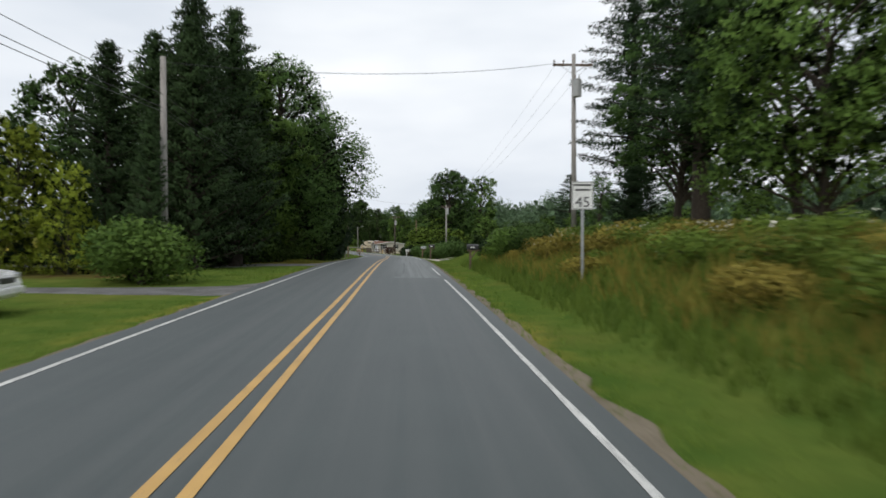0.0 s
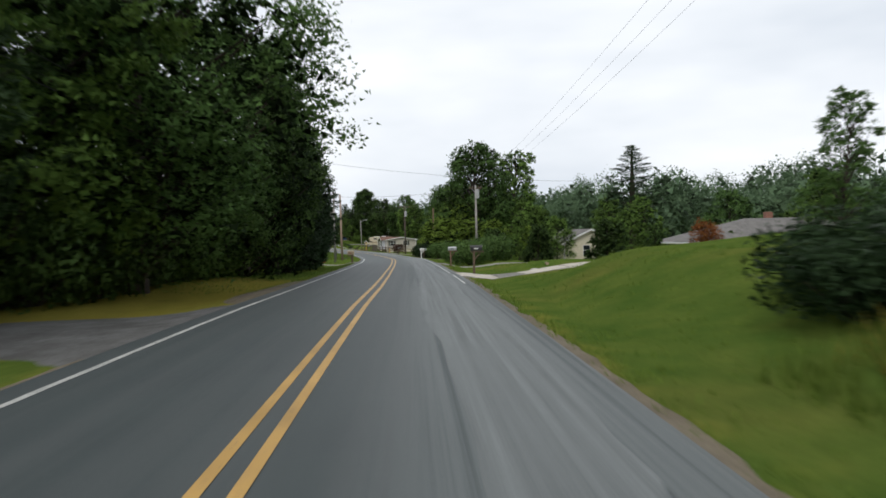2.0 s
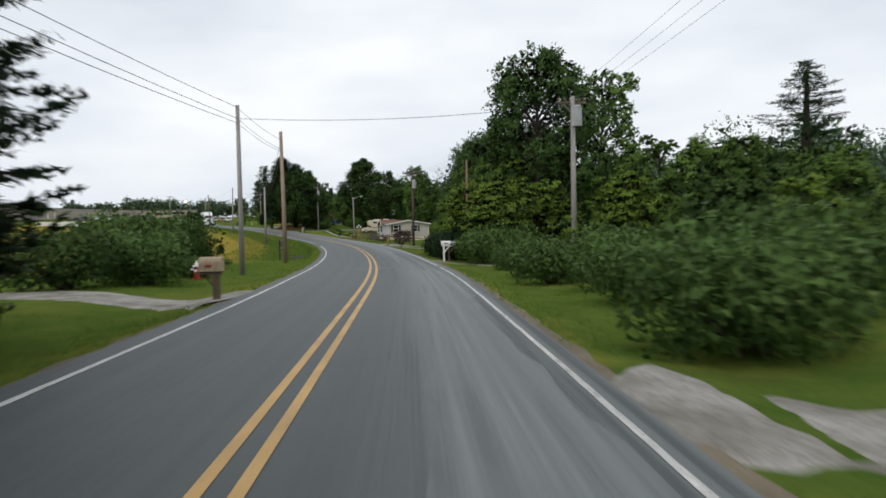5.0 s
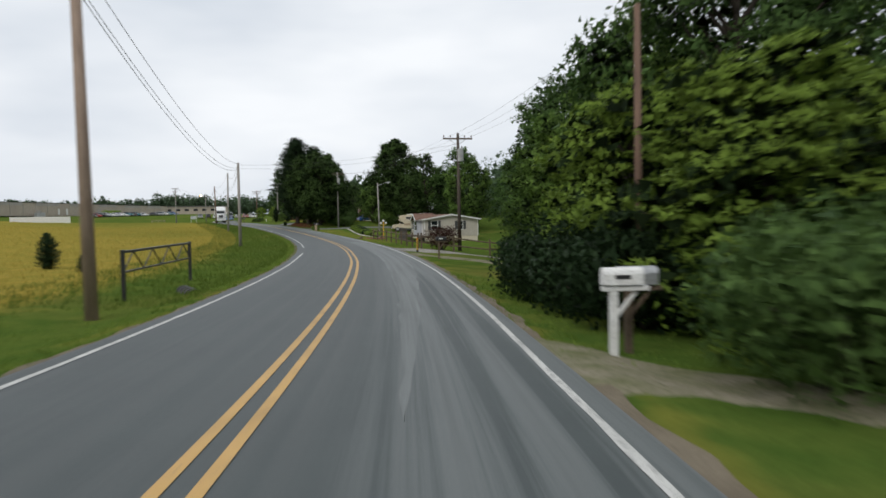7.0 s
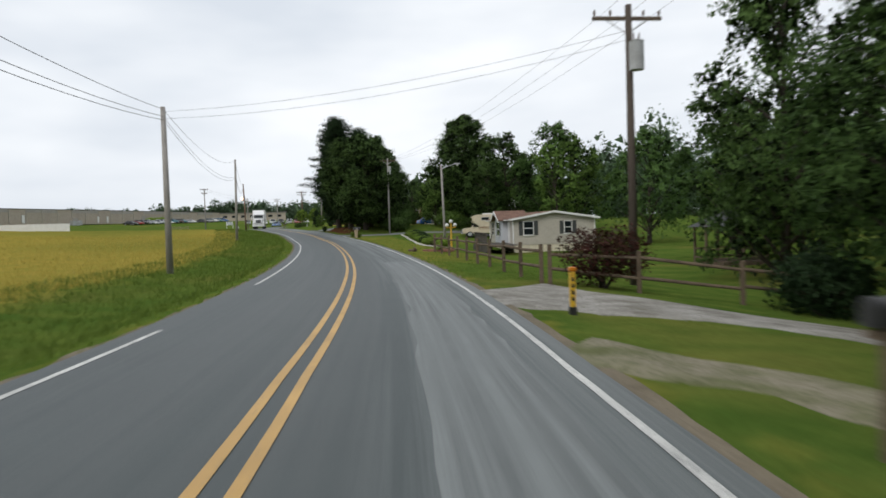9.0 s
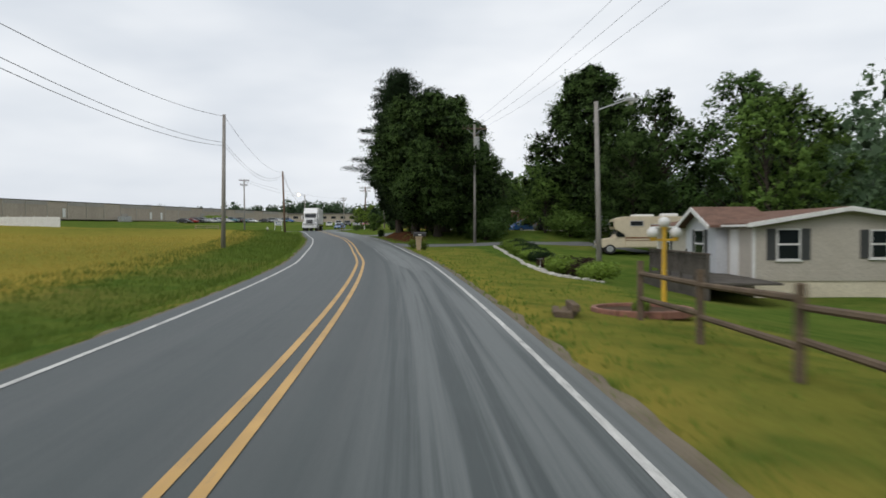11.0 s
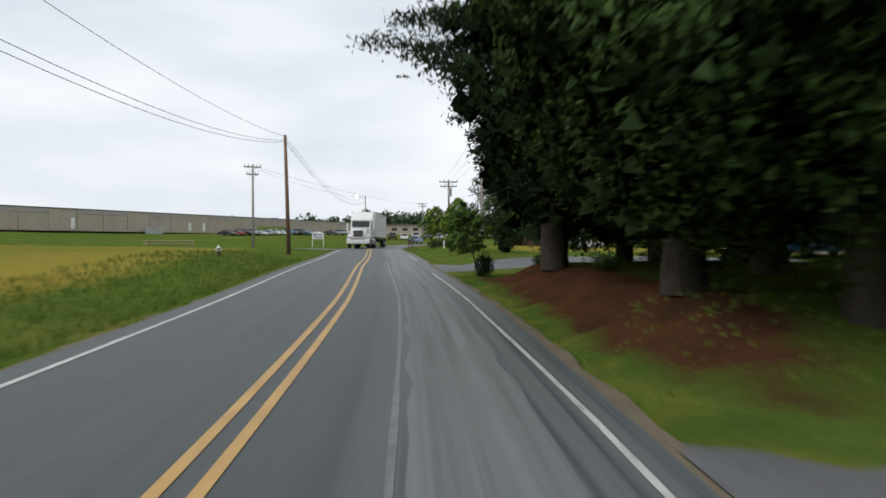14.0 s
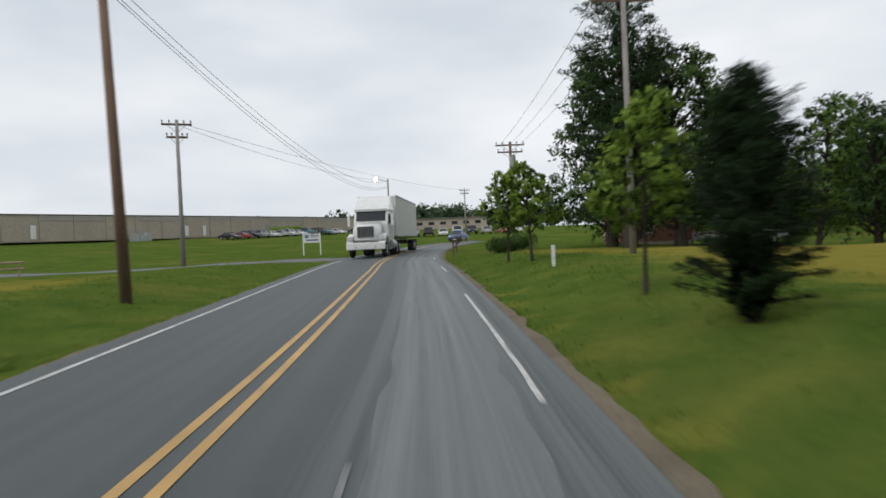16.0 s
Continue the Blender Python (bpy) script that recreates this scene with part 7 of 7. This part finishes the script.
for k in range(BAYS + 1):
    part("downpipe", box(B(), (BAY * k, -0.14, 2.05), (0.12, 0.12, 4.0), 0.02), SIDING_TAN, t)
part("roof_edge", box(B(), (wlen / 2, 30, 4.42), (wlen + 0.4, 60.4, 0.16), 0.02), ROOF_DARK, t)
for u, w, h, mt in ((51.6, 1.0, 2.3, WHITE_PAINT), (74.2, 2.6, 1.4, WALL_GREY), (85.6, 0.9, 2.1, WHITE_PAINT), (90.6, 0.9, 2.1, WHITE_PAINT), (112, 2.4, 2.4, WALL_GREY)):
    part("door", box(B(), (u, -0.16, h / 2 + 0.3), (w, 0.1, h), 0.02), mt, t)
bx_ = thing("transformer_box", pose(-166.2, 349.6, ground_at(-166.2, 349.6), 0, 0, 90), "pale grey cabinets against a warehouse wall", "cabinet")
for x, w, h in ((-1.3, 1.5, 1.5), (0.4, 1.7, 1.3), (1.9, 1.1, 1.6)):
    part("body", box(B(), (x, 0, h / 2), (w, 1.0, h), 0.03), TANK, bx_)
t = thing("office_block", Matrix.Translation((-205, 522, ground_at(-205, 522))) @ Matrix.Rotation(0.5, 4, "Z"), "low grey building beyond the parked cars", "building")
part("wall", box(B(), (0, 0, 2.2), (70, 20, 4.6)), WALL_TAN, t)
part("roof_edge", box(B(), (0, 0, 4.6), (71, 21, 0.4), 0.03), ROOF_GREY, t)
for k in range(14):
    part("window", box(B(), (-31 + 4.8 * k, -10.03, 2.6), (2.4, 0.1, 1.2), 0.02), GLASS, t)

yard = Vector((-93.5, 250))
ym = pose(yard.x, yard.y, ground_at(*yard), 0, 0, 31)
t = thing("white_fence", ym, "white panel fence in front of a yard", "fence")
for k in range(7):
    part("panel", box(B(), (-8.3 + 1.5 * k - 1.5, 0, 0.65), (1.42, 0.05, 1.3), 0.01), WHITE_PAINT, t)
    part("post", box(B(), (-9.05 + 1.5 * k - 1.5, 0, 0.7), (0.09, 0.09, 1.5), 0.01), WHITE_PAINT, t)
t = thing("store_shed", pose(*on_line(226, -52.5), ground_at(*on_line(226, -52.5)), 0, 0, 31), "low shed with a dark front and white end", "shed")
part("wall", box(B(), (0, 0, 0.6), (4.0, 2.4, 1.3), 0.02), WOOD_OLD, t)
part("end_wall", box(B(), (2.1, 0, 0.6), (0.2, 2.5, 1.3), 0.02), WHITE_PAINT, t)
part("roof", box(B(), (0, 0, 1.3), (4.6, 2.9, 0.14), 0.02, Matrix.Rotation(0.06, 4, "Y")), STEEL, t)
t = thing("cabinet", pose(*on_line(226.5, -56.5), ground_at(*on_line(226.5, -56.5)), 0, 0, 31), "dark utility cabinet at the yard fence", "utility cabinet")
part("body", box(B(), (0, 0, 0.75), (1.0, 0.9, 1.5), 0.02), BLACK, t)
part("lid", box(B(), (0, 0, 1.53), (1.1, 1.0, 0.08), 0.02), TANK, t)
for x, y, h in ((-163, 386, 2.4), (-162.6, 389.5, 2.0), (-162.8, 393, 2.2)):
    p = along([x], [y])
    tt_ = thing("shrub", pose(x, y, ground_at(x, y)), "yellow-green bush at a car park", "shrub", "shrubs")
    tt_.scale = (3.0, 3.0, 3.2)
    part("stem", SHRUB["lime"][0], None, tt_)
    part("foliage", SHRUB["lime"][1], None, tt_)

# ---- worn patches on the road ----
PALE = surface("pale road patch", (0.3, 0.3, 0.29), (0.2, 0.2, 0.2), 0.85, coarse=2, fine=25, bump=0.2)
ribbon("patch_1", 26.6, 27.3, 1.1, 2.75, OLD_LANE, 0.004, 0.2, 3, label="pale scrape across the lane", category="road patch", ragged=0.05)
ribbon("patch_2", 109.75, 109.95, -0.9, 0.8, PALE, 0.009, 0.08, 5, label="pale sealed crack across both lanes", category="road patch", ragged=0.03)

# ---- grass ----


def grass(name, seed, n, place, height, width, mat, label, blades=3):
    """Tufts of blades: place(rng, n) gives stations and offsets."""
    rng = np.random.default_rng(seed)
    s, d = place(rng, n)
    xy = np.array([on_line(a, b) for a, b in zip(s, d)])
    ss, dd = along(xy[:, 0], xy[:, 1])
    z = land(ss, dd, xy[:, 0], xy[:, 1])
    base = np.repeat(np.stack([xy[:, 0], xy[:, 1], z - 0.02], 1), blades, 0)
    m = len(base)
    base[:, :2] += rng.normal(size=(m, 2)) * 0.07
    az = rng.uniform(0, 2 * math.pi, m)
    side = np.stack([np.cos(az), np.sin(az), np.zeros(m)], 1) * (width * rng.uniform(0.6, 1.4, m))[:, None]
    h = height * rng.uniform(0.45, 1.25, m)
    tip = base + np.stack([rng.normal(size=m) * h * 0.3, rng.normal(size=m) * h * 0.3, h], 1)
    v = np.stack([base - side, base + side, tip], 1).reshape(-1, 3)
    f = np.arange(m * 3).reshape(-1, 3)
    return tagged(new(name, mesh_of(name, v, f, mat)), label, "grass", kind="stuff")


def verge(rng, n):
    s = rng.uniform(0, 300, n)
    d = (3.25 + 6 * rng.power(0.55, n)) * np.where(rng.uniform(size=n) < 0.5, -1, 1)
    bad = np.zeros(n, bool)
    for a, b, side in ((18.5, 26.5, -1), (41, 58, -1), (62, 69.5, 1), (83, 88.5, 1), (136, 142, 1), (96, 101, -1), (111, 118.5, 1), (142, 164, 1), (224, 231, 1), (236, 262, 1), (303, 312, -1)):
        bad |= (s > a) & (s < b) & (np.sign(d) == side)
    return s[~bad], d[~bad]


def strip(s0, s1, d0, d1, power=1.0):
    def place(rng, n):
        return rng.uniform(s0, s1, n), d0 + (d1 - d0) * rng.power(power, n)
    return place


grass("verge_grass", 31, 34000, verge, 0.1, 0.016, GRASS_BLADE, "short green grass along the verge")
grass("field_grass", 32, 20000, strip(124, 250, -8.5, -48, 0.75), 0.24, 0.012, GRASS_DRY, "tall dry yellow grass in the field")
grass("field_grass", 33, 13000, strip(128, 268, -3.9, -11, 0.75), 0.2, 0.014, GRASS_BLADE, "tall green grass at the field edge")
grass("bank_weeds", 34, 5500, strip(0, 40, 5.4, 13), 0.45, 0.022, GRASS_DRY, "tall dry weeds on the bank")
grass("bank_weeds", 35, 9000, strip(0, 40, 4.6, 12), 0.4, 0.022, GRASS_BLADE, "tall green weeds on the bank")


def bloom(rng, n):
    k = rng.integers(0, 14, n)
    c = np.random.default_rng(4).uniform((8, 6.5), (38, 11), (14, 2))
    return c[k, 0] + rng.normal(size=n) * 0.9, c[k, 1] + rng.normal(size=n) * 0.5


PETAL = surface("white flower heads", (0.7, 0.68, 0.58), (0.5, 0.48, 0.38), 0.9, bump=0)
rng = np.random.default_rng(36)
bs_, bd_ = bloom(rng, 480)
bxy = np.array([on_line(a, b) for a, b in zip(bs_, bd_)])
bz = land(*along(bxy[:, 0], bxy[:, 1]), bxy[:, 0], bxy[:, 1]) + rng.uniform(0.35, 0.7, len(bs_))
fv, ff = leaf_cards(np.stack([bxy[:, 0], bxy[:, 1], bz], 1), np.zeros((len(bs_), 3)), 0.042, rng, 0.9)
tagged(new("white_flowers", mesh_of("white_flowers", fv, ff, PETAL)), "white flower heads among bank weeds", "flowers", kind="stuff")

slate = thing("flat_stone", stand(67.0, 6.9, 70), "flat pale stone lying in the lawn", "stone")
part("slab", box(B(), (0, 0, 0.03), (0.6, 0.26, 0.1), 0.03), STONE, slate)
log_ = thing("log", stand(70.5, 8.2, 80), "short sawn log lying on a lawn", "log")
part("wood", tube(B(), (-0.35, 0, 0.06), (0.4, 0.06, 0.06), 0.085, 0.07, 12), TAN_POST, log_)
wire(spot(75.7, -9, 7.3), spot(76.5, 33, 7.0), 1.9, 0.006, "service_line")
